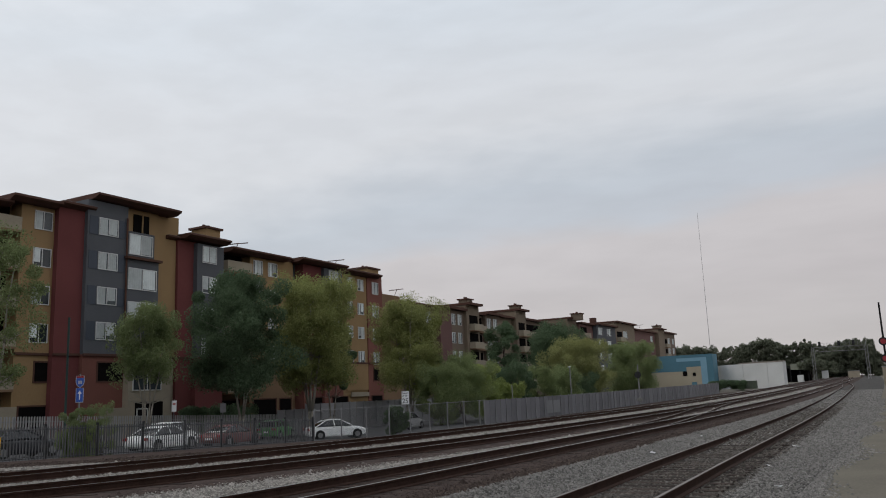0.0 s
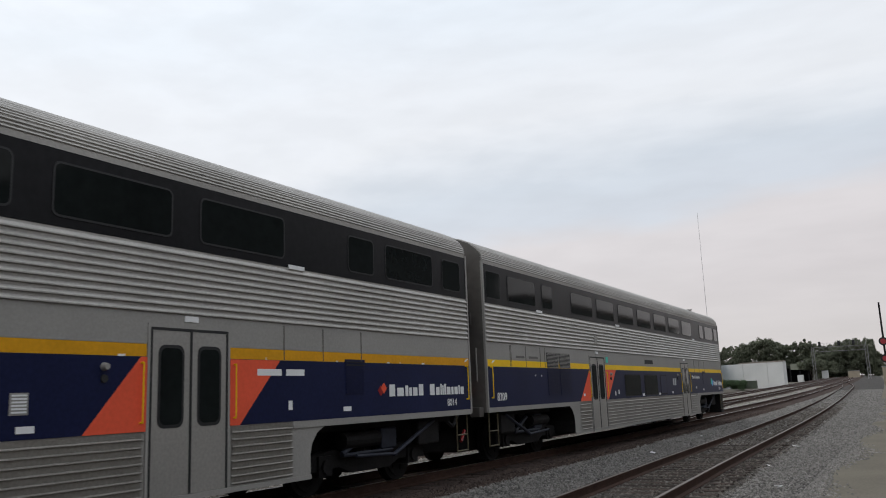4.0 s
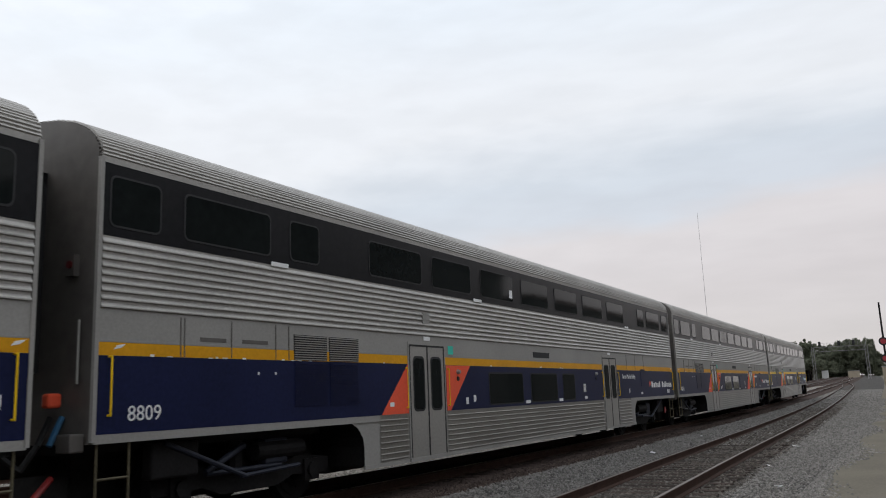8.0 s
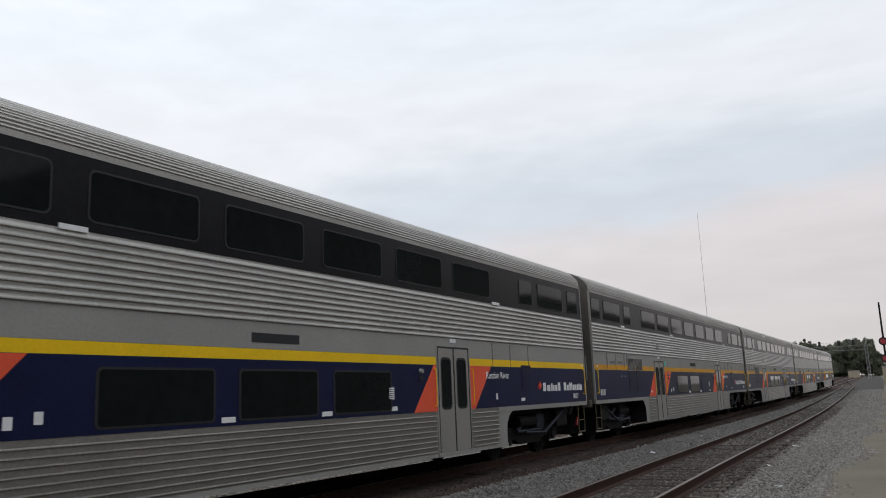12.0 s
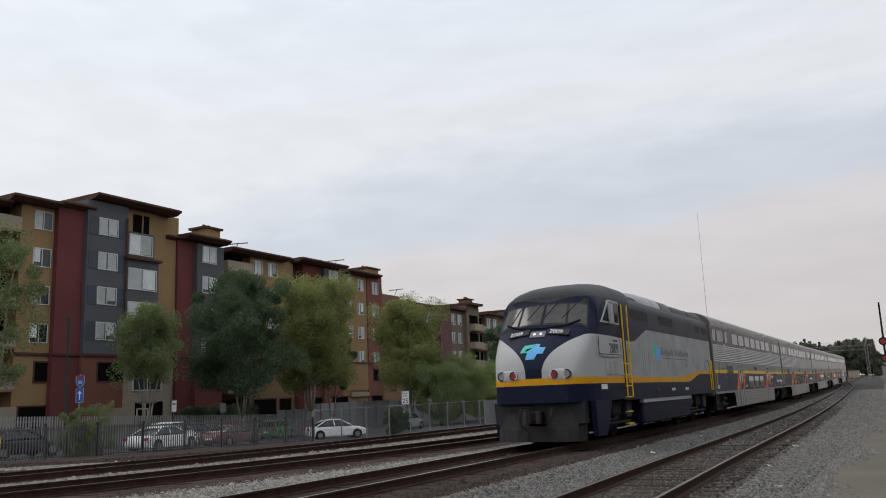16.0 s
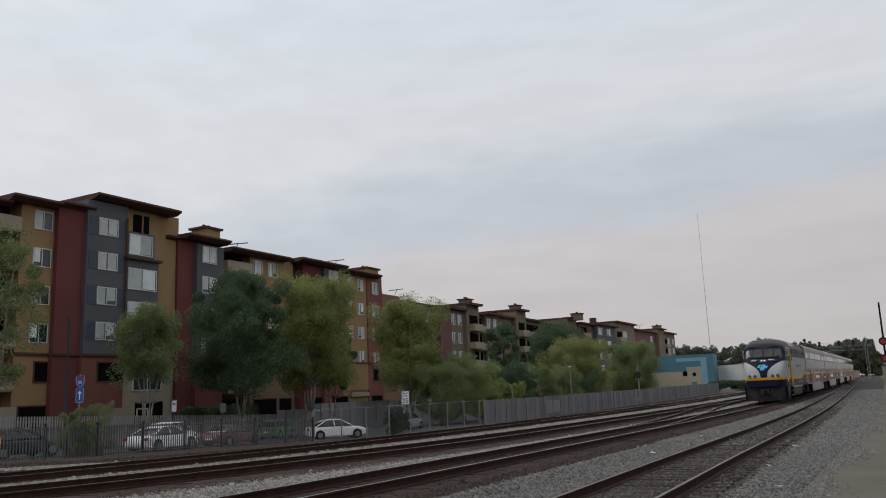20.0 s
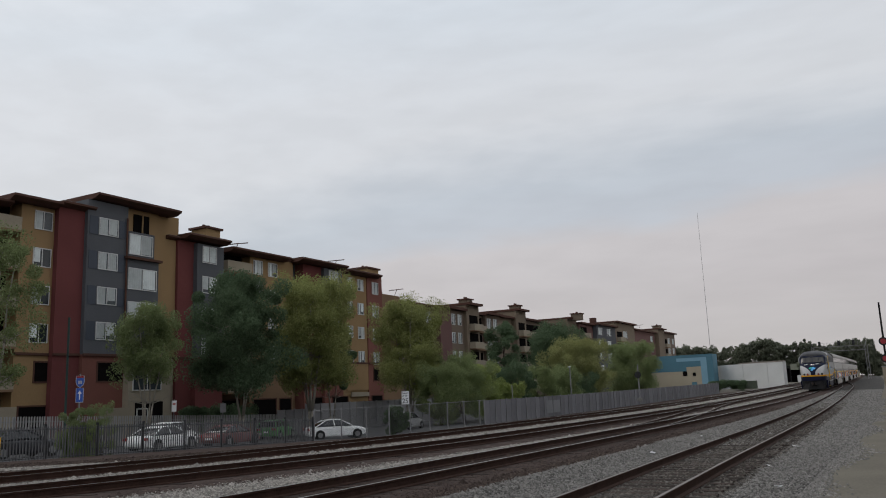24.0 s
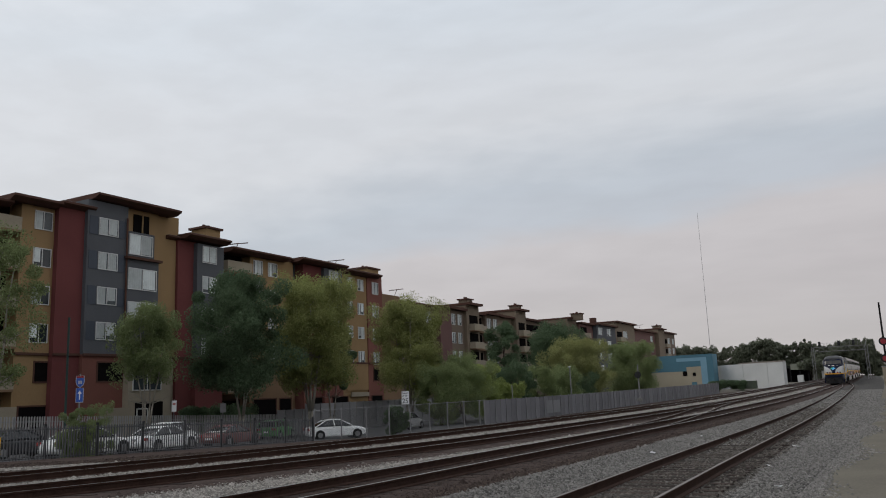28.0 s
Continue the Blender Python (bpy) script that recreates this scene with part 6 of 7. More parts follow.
LEAF_GUM = leaf_mat("grey_green_leaves", (0.085, 0.092, 0.066), 0.7, 0, 0.3, 0.2, 2, 0.5)


def leaf_cloud(clumps, per, size, rng):
    """Small bent leaves scattered thickly through a set of clumps (centre, radius)."""
    g = np.random.default_rng(rng.randrange(10 ** 6))
    n = per * len(clumps)
    d = g.normal(size=(n, 3))
    d /= np.linalg.norm(d, axis=1)[:, None]
    d *= (0.30 + 0.72 * g.random(n) ** 0.6)[:, None]
    c = np.repeat(np.array([a for a, _ in clumps]), per, axis=0)
    r = np.repeat(np.array([b for _, b in clumps]), per, axis=0) * 1.08
    p0 = c + d * r
    u = g.normal(size=(n, 3)) * 0.8 + np.array((0, 0, -0.75))
    u /= np.linalg.norm(u, axis=1)[:, None]
    up = g.normal(size=(n, 3)) + np.array((0, 0, 0.9))
    v = np.cross(u, up)
    v /= np.linalg.norm(v, axis=1)[:, None]
    k = np.cross(u, v)
    ln = (size * g.uniform(0.6, 1.35, n))[:, None]
    wd = ln * g.uniform(0.34, 0.52, n)[:, None]
    quad = np.stack([p0 - u * ln / 2, p0 + v * wd / 2 + k * ln * 0.12, p0 + u * ln / 2 - k * ln * 0.05, p0 - v * wd / 2 + k * ln * 0.12], axis=1).reshape(-1, 3)
    b = np.arange(n)[:, None] * 4
    faces = np.concatenate([b + np.array((0, 1, 2)), b + np.array((0, 2, 3))])
    me = bpy.data.meshes.new("crown")
    me.from_pydata(quad.tolist(), [], faces.tolist())
    return me


def tree(x, y, base, top, low, width, leaf, label, seed, bark=None, stems=1, density=1.0, leafsize=0.34, name="tree", clumps=26, cat="tree", squash=1.0, fine=1.9):
    rng = random.Random(seed)
    t = thing(name, Matrix.Translation((x, y, base)), label, cat)
    bark = bark or BARK
    H = top - base
    lowz = low - base
    bm = bmesh.new()
    R = width / 2 * 0.80
    lowz += 0.35
    cl = []
    tips = []
    for k in range(stems):
        a = 2 * math.pi * (k + rng.random() * 0.5) / max(1, stems)
        lean = (0.10 if stems == 1 else 0.22) * R
        p0 = Vector((0.12 * math.cos(a) * (stems > 1), 0.12 * math.sin(a) * (stems > 1), 0))
        r = 0.020 * H if stems == 1 else 0.0085 * H
        n = 5
        for i in range(n):
            p1 = Vector((lean * math.cos(a) * ((i + 1) / n) ** 1.2 * 2.2 + rng.uniform(-0.1, 0.1), lean * math.sin(a) * ((i + 1) / n) ** 1.2 * 2.2 + rng.uniform(-0.1, 0.1), (i + 1) / n * H * 0.82))
            rod(bm, p0, p1, r, 7, r * 0.78)
            r *= 0.78
            if i >= 1 or lowz < H * 0.25:
                for _ in range(3):
                    b = rng.uniform(0, 6.28)
                    ln = R * rng.uniform(0.45, 0.85)
                    tip = p1 + Vector((ln * math.cos(b), ln * math.sin(b), ln * rng.uniform(0.25, 0.8)))
                    tip.z = min(tip.z, H * 0.95)
                    mid = p1.lerp(tip, 0.5) + Vector((0, 0, -0.05 * ln))
                    rod(bm, p1, mid, r * 0.5, 5, r * 0.34)
                    rod(bm, mid, tip, r * 0.34, 5, r * 0.12)
                    tips.append(tip)
            p0 = p1
    part("trunk", bm, bark, t, smooth=True)
    zc, hz = (H + lowz) / 2, (H - lowz) / 2
    clumps = int(clumps * 2.3)
    # boughs winding up the crown, wide in the middle and narrow at the top
    boughs = []
    nb = 9 + clumps // 14
    for i in range(nb):
        f = -0.85 + 1.75 * (i + rng.random() * 0.6) / nb
        a = 2.4 * i + rng.uniform(-0.5, 0.5) + seed
        rr = R * math.sqrt(max(0.04, 1 - abs(f) ** 2.2)) * rng.uniform(0.45, 1.02) * (1 - 0.40 * max(0.0, f))
        boughs.append((Vector((rr * math.cos(a), rr * math.sin(a), zc + f * hz)), R * rng.uniform(0.14, 0.24)))
    for i in range(clumps):
        if i < len(tips) and tips[i].z > lowz * 0.95:
            c = tips[i]
        else:
            c0, spread = rng.choice(boughs)
            c = c0 + Vector((rng.gauss(0, spread), rng.gauss(0, spread), rng.gauss(0.1, 0.75) * spread))
        s = R * rng.uniform(0.13, 0.32)
        c = Vector((c.x, c.y, max(lowz + s * 0.4, min(H - s * 0.7, c.z))))
        cl.append((tuple(c), (s * 1.1, s * 1.1, s * rng.uniform(0.8, 1.6) * squash)))
    me = leaf_cloud(cl, int(205 * density * fine), leafsize * 0.78 / fine ** 0.5, rng)
    me.materials.append(leaf)
    share("crown", me, t)
    return t


G = STREET - 0.8         # footing of trees and posts, below the street
tree(-47.0, 29.6, G, 13.0, 2.2, 6.0, LEAF_OLIVE, "tall sparse street tree with olive leaves and pale trunk", 1, stems=3, density=0.6, clumps=30, leafsize=0.30)
tree(-46.0, 40.1, G, 8.7, 3.1, 5.4, LEAF_OLIVE, "slender pale-trunked street tree with olive leaves", 2, stems=4, density=0.75, clumps=46, leafsize=0.27)
tree(-46.0, 49.3, G, 11.6, 2.0, 8.4, LEAF_DARK, "dense dark green street tree with pale forked trunk", 3, stems=4, density=1.5, clumps=60)
tree(-46.0, 58.0, G, 12.3, 2.2, 8.6, LEAF_GOLD, "broad olive-green street tree with several pale stems", 4, stems=6, density=1.4, clumps=62)
tree(-47.5, 63.0, G, 8.6, 2.4, 4.4, LEAF_DARK, "dark green street tree among others", 5, stems=3, density=1.2, clumps=26)
tree(-46.0, 74.6, G, 11.6, 1.8, 8.6, LEAF_GOLD, "wide olive-green street tree with pale trunk", 6, stems=4, density=1.4, clumps=64)
tree(-50.0, 106.5, G, 11.8, 3.0, 6.5, LEAF_DARK, "dark green tree before tan balconies", 11, density=1.2, clumps=30, bark=DARKBARK)
tree(-50.0, 126.0, G, 12.3, 3.0, 12.0, LEAF_DARK, "broad dark tree before maroon apartments", 12, density=1.3, clumps=44, bark=DARKBARK, leafsize=0.42)
tree(-44.0, 121.5, G, 9.3, 0.3, 11.5, LEAF_PALEOLIVE, "wide olive-green tree behind the fence", 9, density=1.6, clumps=50, leafsize=0.42)
tree(-44.0, 148.5, G + 0.4, 9.7, 0.6, 12.0, LEAF_GREEN, "round green tree behind the fence", 10, density=1.6, clumps=46, leafsize=0.42)


def shrub(x, y, base, top, width, leaf, label, seed, density=1.4, leafsize=0.24, clumps=26, name="shrub"):
    return tree(x, y, base, top, base + 0.05, width, leaf, label, seed, DARKBARK, 3, density, leafsize, name, clumps, "shrub")


shrub(-42.0, 74.0, G, 4.6, 6.0, LEAF_GREEN, "large green shrub behind the fence", 21, clumps=34)
shrub(-42.0, 79.0, G, 5.8, 7.0, LEAF_GREEN, "tall green shrub behind the fence", 22, clumps=40)
shrub(-42.0, 84.5, G, 4.9, 5.5, LEAF_LIGHT, "light green shrub behind the fence", 23, clumps=34)
shrub(-41.0, 88.5, G, 2.6, 3.6, LEAF_LIGHT, "low yellow-green shrub behind the fence", 24, clumps=22)
shrub(-42.0, 92.0, G, 5.1, 6.0, LEAF_DARK, "dark green shrub behind the fence", 25, clumps=34)
shrub(-42.0, 100.0, G, 4.6, 6.5, LEAF_GREEN, "green shrub behind the fence", 26, clumps=34)
shrub(-42.0, 108.5, G, 4.7, 7.0, LEAF_GREEN, "green shrub behind the fence", 27, clumps=34)
shrub(-42.5, 116.0, G, 4.0, 6.0, LEAF_DARK, "dark green shrub behind the fence", 28, clumps=30)
shrub(-36.4, 57.0, G, 0.72, 2.5, LEAF_DARK, "clipped dark round bush by the fence", 29, 1.8, 0.14, 30, "bush")
shrub(-35.0, 26.3, G, 1.65, 2.0, LEAF_OLIVE, "straggly green bush growing through a fence", 30, 0.8, 0.13, 34, "bush")
shrub(-35.4, 28.1, G, 1.9, 1.6, LEAF_OLIVE, "thin grey-green bush growing through a fence", 31, 0.5, 0.12, 18, "bush")
shrub(-54.0, 56.5, G, 1.2, 4.6, LEAF_DARK, "dark shrubs before a maroon wall", 32, 1.2, 0.3, 24)
shrub(-53.0, 51.9, G, 1.3, 3.4, LEAF_DARK, "dark shrubs beside the entrance", 33, 1.0, 0.3, 22)

# far trees behind the low white building
for i, (x, y, top, w) in enumerate(((-79, 330, 16.3, 10.4), (-75, 330, 17.3, 10.4), (-70, 332, 16.9, 10.4), (-66, 335, 15.9, 9.1),
                                    (-68, 380, 15.5, 10.4), (-64, 380, 18.1, 10.4), (-59.5, 382, 19.9, 11.7), (-55, 385, 20.7, 11.7), (-50.5, 385, 20.3, 11.7), (-46.8, 384, 18.5, 9.1), (-42, 384, 18.5, 7.8), (-38.8, 386, 19.7, 7.8), (-35.6, 388, 17.9, 7.8),
                                    (-30, 372, 14.3, 9.1), (-26.5, 372, 16.1, 10.4), (-22.5, 374, 17.3, 10.4), (-18.5, 374, 18.1, 10.4), (-15.0, 374, 17.7, 9.1), (-12.2, 374, 14.5, 6.5), (-10.6, 376, 11.7, 5.2), (-28, 300, 8.3, 9.1))):
    tree(x, y, rise(y) - 1, top, rise(y) + 3.5, w, LEAF_GUM, "far dark eucalyptus tree against the sky", 50 + i, DARKBARK, 3, 0.55, 1.1, "far_tree", 22, fine=1.0)

# ---------- fences ----------
IRON = mat("dark_iron", (0.12, 0.12, 0.125), 0.6, 0.4, 0.3, 3, 30)
GALV = mat("galvanised_grey", (0.27, 0.265, 0.27), 0.55, 0.5, 0.2, 2, 30)
SLATGREY = mat("grey_fence_slats", (0.155, 0.152, 0.162), 0.8, 0, 0.2, 0.4, 10, 0.1, island=0.2)
PALESLAT = mat("pale_patched_slats", (0.20, 0.20, 0.205), 0.8, 0, 0.15, 0.4, 10, 0.1)


def one_mesh(name, bm, m):
    me = bpy.data.meshes.new(name)
    bmesh.ops.recalc_face_normals(bm, faces=bm.faces)
    bm.to_mesh(me)
    bm.free()
    me.materials.append(m)
    return me


PALEPAINT = mat("pale_grey_fence_paint", (0.34, 0.335, 0.33), 0.7, 0, 0.15, 2, 20)
PICKET = one_mesh("picket", boxm(-0.02, 0.02, -0.045, 0.045, -0.75, 1.78), PALEPAINT)
SLAT_PALE = one_mesh("slat", boxm(-0.012, 0.012, -0.58, 0.58, -1.2, 1.68), mat("pale_grey_boards", (0.27, 0.265, 0.27), 0.8, 0, 0.2, 0.4, 10, 0.1, island=0.15))
PICKET_DARK = one_mesh("picket", boxm(-0.018, 0.018, -0.022, 0.022, -0.62, 1.62), IRON)
POST = one_mesh("post", boxm(-0.06, 0.06, -0.06, 0.06, -0.6, 1.75, bev=0.012), GALV)
SLAT = one_mesh("slat", boxm(-0.012, 0.012, -0.58, 0.58, -0.5, 1.68), SLATGREY)
FX = -34.4
G = STREET


def picket_fence(name, x, s0, s1, z, z_end, gap, me, post, label, rail_z, m, bay):
    """Pickets between two rails; the top line falls gently from z to z_end."""
    f = thing(name, Matrix.Identity(4), label, "fence")
    fall = lambda s: z + (z_end - z) * (s - s0) / (s1 - s0)
    n = int((s1 - s0) / gap)
    for i in range(n):
        s = s0 + i * gap
        share("picket", me, f, Matrix.Translation((x, s, fall(s))) @ pose(0, 0, 0, random.uniform(-0.8, 0.8), 0, 0))
    for h in rail_z:
        bm = bmesh.new()
        rod(bm, (x - 0.03, s0, fall(s0) + h), (x - 0.03, s1, fall(s1) + h), 0.03, 4)
        part("rail", bm, m, f)
    for i in range(int((s1 - s0) / bay) + 1):
        share("post", post, f, Matrix.Translation((x - 0.04, s0 + bay * i, fall(s0 + bay * i))))
    return f


POST_DARK = one_mesh("post", boxm(-0.045, 0.045, -0.05, 0.05, -0.75, 1.74, bev=0.01), mat("black_iron_post", (0.03, 0.03, 0.032), 0.6, 0.3, 0.2, 3, 20))
picket_fence("picket_fence", FX, 16.0, 43.6, G + 0.2, G - 0.42, 0.15, PICKET_DARK, POST_DARK, "dark iron picket fence beside the tracks", (0.25, 1.5), IRON, 2.76)
picket_fence("picket_fence", -50.2, 26.0, 58.5, G + 0.5, G - 0.5, 0.19, PICKET, POST, "grey picket fence across the street", (0.3, 1.45), GALV, 2.4)


def wire_mat():
    """Chain-link: thin wires with open gaps."""
    m = bpy.data.materials.new("chain_link_wire")
    m.use_nodes = True
    nt = m.node_tree
    bs = nt.nodes["Principled BSDF"]
    bs.inputs["Base Color"].default_value = (0.13, 0.13, 0.135, 1)
    bs.inputs["Roughness"].default_value = 0.6
    bs.inputs["Metallic"].default_value = 0.4
    return m


WIRE = wire_mat()


def chain_link(s0, s1):
    f = thing("chain_link_fence", Matrix.Identity(4), "see-through chain-link fence with steel posts", "fence")
    s = s0
    while s <= s1:
        share("post", POST, f, Matrix.Translation((FX, s, G + rise(s))) @ Matrix.Diagonal((0.65, 0.65, 1, 1)))
        s += 3.0
    bm = bmesh.new()
    rod(bm, (FX, s0, G + 1.68), (FX, s1, G + 1.68 + rise(s1)), 0.022, 6)
    part("top_rail", bm, GALV, f)
    verts, faces = [], []
    h, pitch, w = 2.12, 0.16, 0.008
    n = int((s1 - s0 + h) / pitch)
    for i in range(n):
        for d in (1, -1):
            a = s0 + i * pitch - (h if d > 0 else 0)
            y0, y1 = (a, a + h) if d > 0 else (a, a - h)
            za, zb = G - 0.45, G - 0.45 + h
            lo, hi = min(y0, y1), max(y0, y1)
            if lo < s0 or hi > s1:
                continue
            k = len(verts)
            zr = rise((y0 + y1) / 2)
            verts += [(FX + 0.01 * d, y0 - w, za + zr), (FX + 0.01 * d, y0 + w, za + zr), (FX + 0.01 * d, y1 + w, zb + zr), (FX + 0.01 * d, y1 - w, zb + zr)]
            faces.append((k, k + 1, k + 2, k + 3))
    me = bpy.data.meshes.new("wire_mesh")
    me.from_pydata(verts, [], faces)
    me.materials.append(WIRE)
    share("wire_mesh", me, f)


chain_link(43.7, 68.5)


def slat_fence(name, x, s0, s1, z, label, step=1.2, sc=1.0, me=None):
    f = thing(name, Matrix.Identity(4), label, "fence")
    s, i = s0, 0
    while s < s1:
        ob = share("slat", me or SLAT, f, Matrix.Translation((x, s, z + rise(s))) @ pose(0, 0, 0, random.uniform(-0.8, 0.8), 0, 0) @ Matrix.Diagonal((1, 1, sc, 1)))
        if i % 2 == 0:
            share("post", POST, f, Matrix.Translation((x + 0.05, s - step / 2, z + rise(s))) @ Matrix.Diagonal((0.7, 0.7, sc, 1)))
        s += step
        i += 1


slat_fence("slatted_fence", FX, 69.2, 176.0, G, "weathered grey slatted railway fence")
slat_fence("slatted_fence", -50.2, 59.0, 63.0, G - 0.1, "grey board fence across the street", sc=1.0, me=SLAT_PALE)
slat_fence("slatted_fence", -50.2, 63.0, 90.0, G + 0.4, "tall grey board fence across the street", sc=0.95, me=SLAT_PALE)
for s0 in (83.5, 85.6):
    f = thing("fence_patch", Matrix.Identity(4), "pale repaired panel on a grey fence", "fence panel")
    part("panel", boxm(FX + 0.03, FX + 0.05, s0, s0 + 1.9, G + 0.1, G + 1.45), PALESLAT, f)

# ---------- parked and passing cars ----------
GLASS_CAR = mat("car_glass", (0.02, 0.022, 0.025), 0.08, 0, 0.2, 2, 10)
TYRE = mat("tyre_rubber", (0.015, 0.015, 0.015), 0.85, 0, 0.2, 5, 40)
RIM = mat("alloy_rim", (0.35, 0.35, 0.36), 0.3, 0.8, 0.1, 5, 40)


def on_street(x, y, turn=0):
    return pose(x, y, street_z(y) + 0.02, 0, 0, turn)


def car(m, paint, label, tall=1.45, length=4.5, suv=False):
    """A car whose nose points to local +y."""
    c = thing("car", m, label, "car")
    h = length / 2
    k = tall / 1.45

    def loft(rows, m, name, label="", tail=None):
        """Cross-sections (y, foot, top, half width at the foot, half width at the top) joined into a smooth skin."""
        bm = bmesh.new()
        rings = []
        for y, z0, z1, w0, w1 in rows:
            half = []
            for i in range(9):
                f = i / 8
                w = (w0 + (w1 - w0) * f) * (1 - 0.16 * max(0.0, (f - 0.72) / 0.28) ** 2)
                half.append((w, z0 + (z1 - z0) * (1 - (1 - f) ** 1.25)))
            rings.append([bm.verts.new((w, y, z)) for w, z in half] + [bm.verts.new((-w, y, z)) for w, z in half[::-1]])
        for A, B in zip(rings, rings[1:]):
            for i in range(18):
                bm.faces.new((A[i], A[(i + 1) % 18], B[(i + 1) % 18], B[i]))
        bm.faces.new(rings[0])
        bm.faces.new(rings[-1][::-1])
        return part(name, bm, m, tail or c, label, smooth=True)
    loft([(-h, 0.44, 0.62 * k, 0.66, 0.66), (-h + 0.05, 0.34, 0.76 * k, 0.78, 0.76), (-h + 0.25, 0.25, 0.92 * k, 0.84, 0.78), (-h + 0.9, 0.22, 0.96 * k, 0.87, 0.80), (0, 0.2, 0.95 * k, 0.88, 0.82), (h - 1.3, 0.22, 0.92 * k, 0.87, 0.79),
          (h - 0.6, 0.24, 0.82 * k, 0.85, 0.74), (h - 0.2, 0.28, 0.70 * k, 0.78, 0.66), (h, 0.36, 0.58 * k, 0.62, 0.56)], paint, "body")
    if suv:
        low, up = [(-h + 0.12, 0.95 * k), (h - 1.35, 0.93 * k)], [(-h + 0.45, 1.40 * k), (h - 2.2, 1.42 * k)]
    else:
        low, up = [(-h + 0.65, 0.95 * k), (h - 1.25, 0.92 * k)], [(-h + 1.45, 1.38 * k), (h - 2.2, 1.41 * k)]
    spans = [(low[0][0], 0.03), (low[0][0] * 0.5 + up[0][0] * 0.5, 0.27 * k), (up[0][0], 0.43 * k), ((up[0][0] + up[1][0]) / 2, 0.49 * k), (up[1][0], 0.45 * k), (low[1][0] * 0.5 + up[1][0] * 0.5, 0.27 * k), (low[1][0], 0.03)]
    cab = loft([(y, 0.93 * k, 0.94 * k + z, 0.80, 0.80 - 0.42 * z / k) for y, z in spans], GLASS_CAR, "glasshouse", "dark car windows")
    loft([(up[0][0] - 0.1, up[0][1] - 0.05, up[0][1] - 0.02, 0.56, 0.50), (up[0][0] + 0.15, up[0][1] - 0.02, up[0][1] + 0.03, 0.62, 0.52), ((up[0][0] + up[1][0]) / 2, 1.39 * k, 1.45 * k, 0.63, 0.52), (up[1][0] - 0.1, up[1][1] - 0.03, up[1][1] + 0.02, 0.62, 0.52), (up[1][0] + 0.12, up[1][1] - 0.06, up[1][1] - 0.03, 0.56, 0.50)], paint, "roof")
    for yc in (h - 0.88, -h + 0.92):
        for sx in (-1, 1):
            bm = bmesh.new()
            rod(bm, (sx * 0.70, yc, 0.34), (sx * 0.885, yc, 0.34), 0.37, 20)
            part("wheel_arch", bm, TYRE, c)
    for sx in (-1, 1):
        for (y0, z0), (y1, z1) in ((low[0], up[0]), (low[1], up[1]), (((low[0][0] + low[1][0]) / 2, low[0][1]), ((up[0][0] + up[1][0]) / 2, up[0][1]))):
            bm = bmesh.new()
            rod(bm, (sx * 0.81, y0, z0), (sx * 0.63, y1, z1), 0.04, 6)
            part("pillar", bm, paint, cab)
    for yc in (h - 0.88, -h + 0.92):
        for sx in (-1, 1):
            bm = bmesh.new()
            rod(bm, (0, 0, 0), (sx * 0.215, 0, 0), 0.32, 18)
            w = part("wheel", bm, TYRE, c)
            w.location = (sx * 0.68, yc, 0.32)
            bm = bmesh.new()
            rod(bm, (sx * 0.215, 0, 0), (sx * 0.235, 0, 0), 0.2, 14)
            part("rim", bm, RIM, w)
    for sx in (-1, 1):
        bm = bmesh.new()
        box(bm, sx * 0.68 - 0.14, sx * 0.68 + 0.14, h - 0.14, h - 0.02, 0.58 * k, 0.70 * k, bev=0.02)
        part("headlight", bm, mat("clear_lens", (0.5, 0.5, 0.5), 0.1, 0.3, 0.1, 5, 20), c)
        bm = bmesh.new()
        box(bm, sx * 0.70 - 0.14, sx * 0.70 + 0.14, -h - 0.01, -h + 0.1, 0.68 * k, 0.84 * k, bev=0.02)
        part("tail_light", bm, RED, c)
    part("plate", boxm(-0.24, 0.24, -h - 0.015, -h + 0.02, 0.5 * k, 0.62 * k), WHITE, c)
    return c


CARBLACK = mat("dark_grey_car_paint", (0.025, 0.026, 0.03), 0.25, 0.3, 0.1, 2, 20)
CARWHITE = mat("white_car_paint", (0.72, 0.72, 0.71), 0.3, 0, 0.05, 2, 20)
CARRED = mat("dull_red_car_paint", (0.17, 0.06, 0.058), 0.35, 0.2, 0.1, 2, 20)
CARGREEN = mat("bright_green_car_paint", (0.075, 0.27, 0.075), 0.3, 0.1, 0.1, 2, 20)
CARGREY = mat("grey_car_paint", (0.05, 0.052, 0.055), 0.3, 0.3, 0.1, 2, 20)
car(on_street(-40.5, 27.0, 0), CARBLACK, "dark grey sedan parked behind an iron fence")
car(on_street(-38.3, 34.6, 8), CARWHITE, "white sedan parked behind an iron fence", 1.42, 4.7)
car(on_street(-42.6, 39.4, 20), CARWHITE, "white hatchback parked behind another white car", 1.62, 4.3, True)
car(on_street(-39.0, 40.9, 6), CARRED, "dull red sedan parked behind a fence", 1.36)
car(on_street(-46.6, 54.2, 16), CARGREEN, "bright green hatchback parked across the street", 1.55, 4.2, True)
car(on_street(-39.0, 52.2, -38), CARWHITE, "white sedan with dark windows parked behind chain-link", 1.5, 4.7)
car(on_street(-44.5, 59.5, -30), CARGREY, "grey car parked beyond a white sedan", 1.45, 4.5)
car(on_street(-42.0, 67.5, 10), mat("silver_car_paint", (0.3, 0.3, 0.3), 0.3, 0.3, 0.1, 2, 20), "silver pickup-like car parked behind a fence", 1.6, 4.8, True)
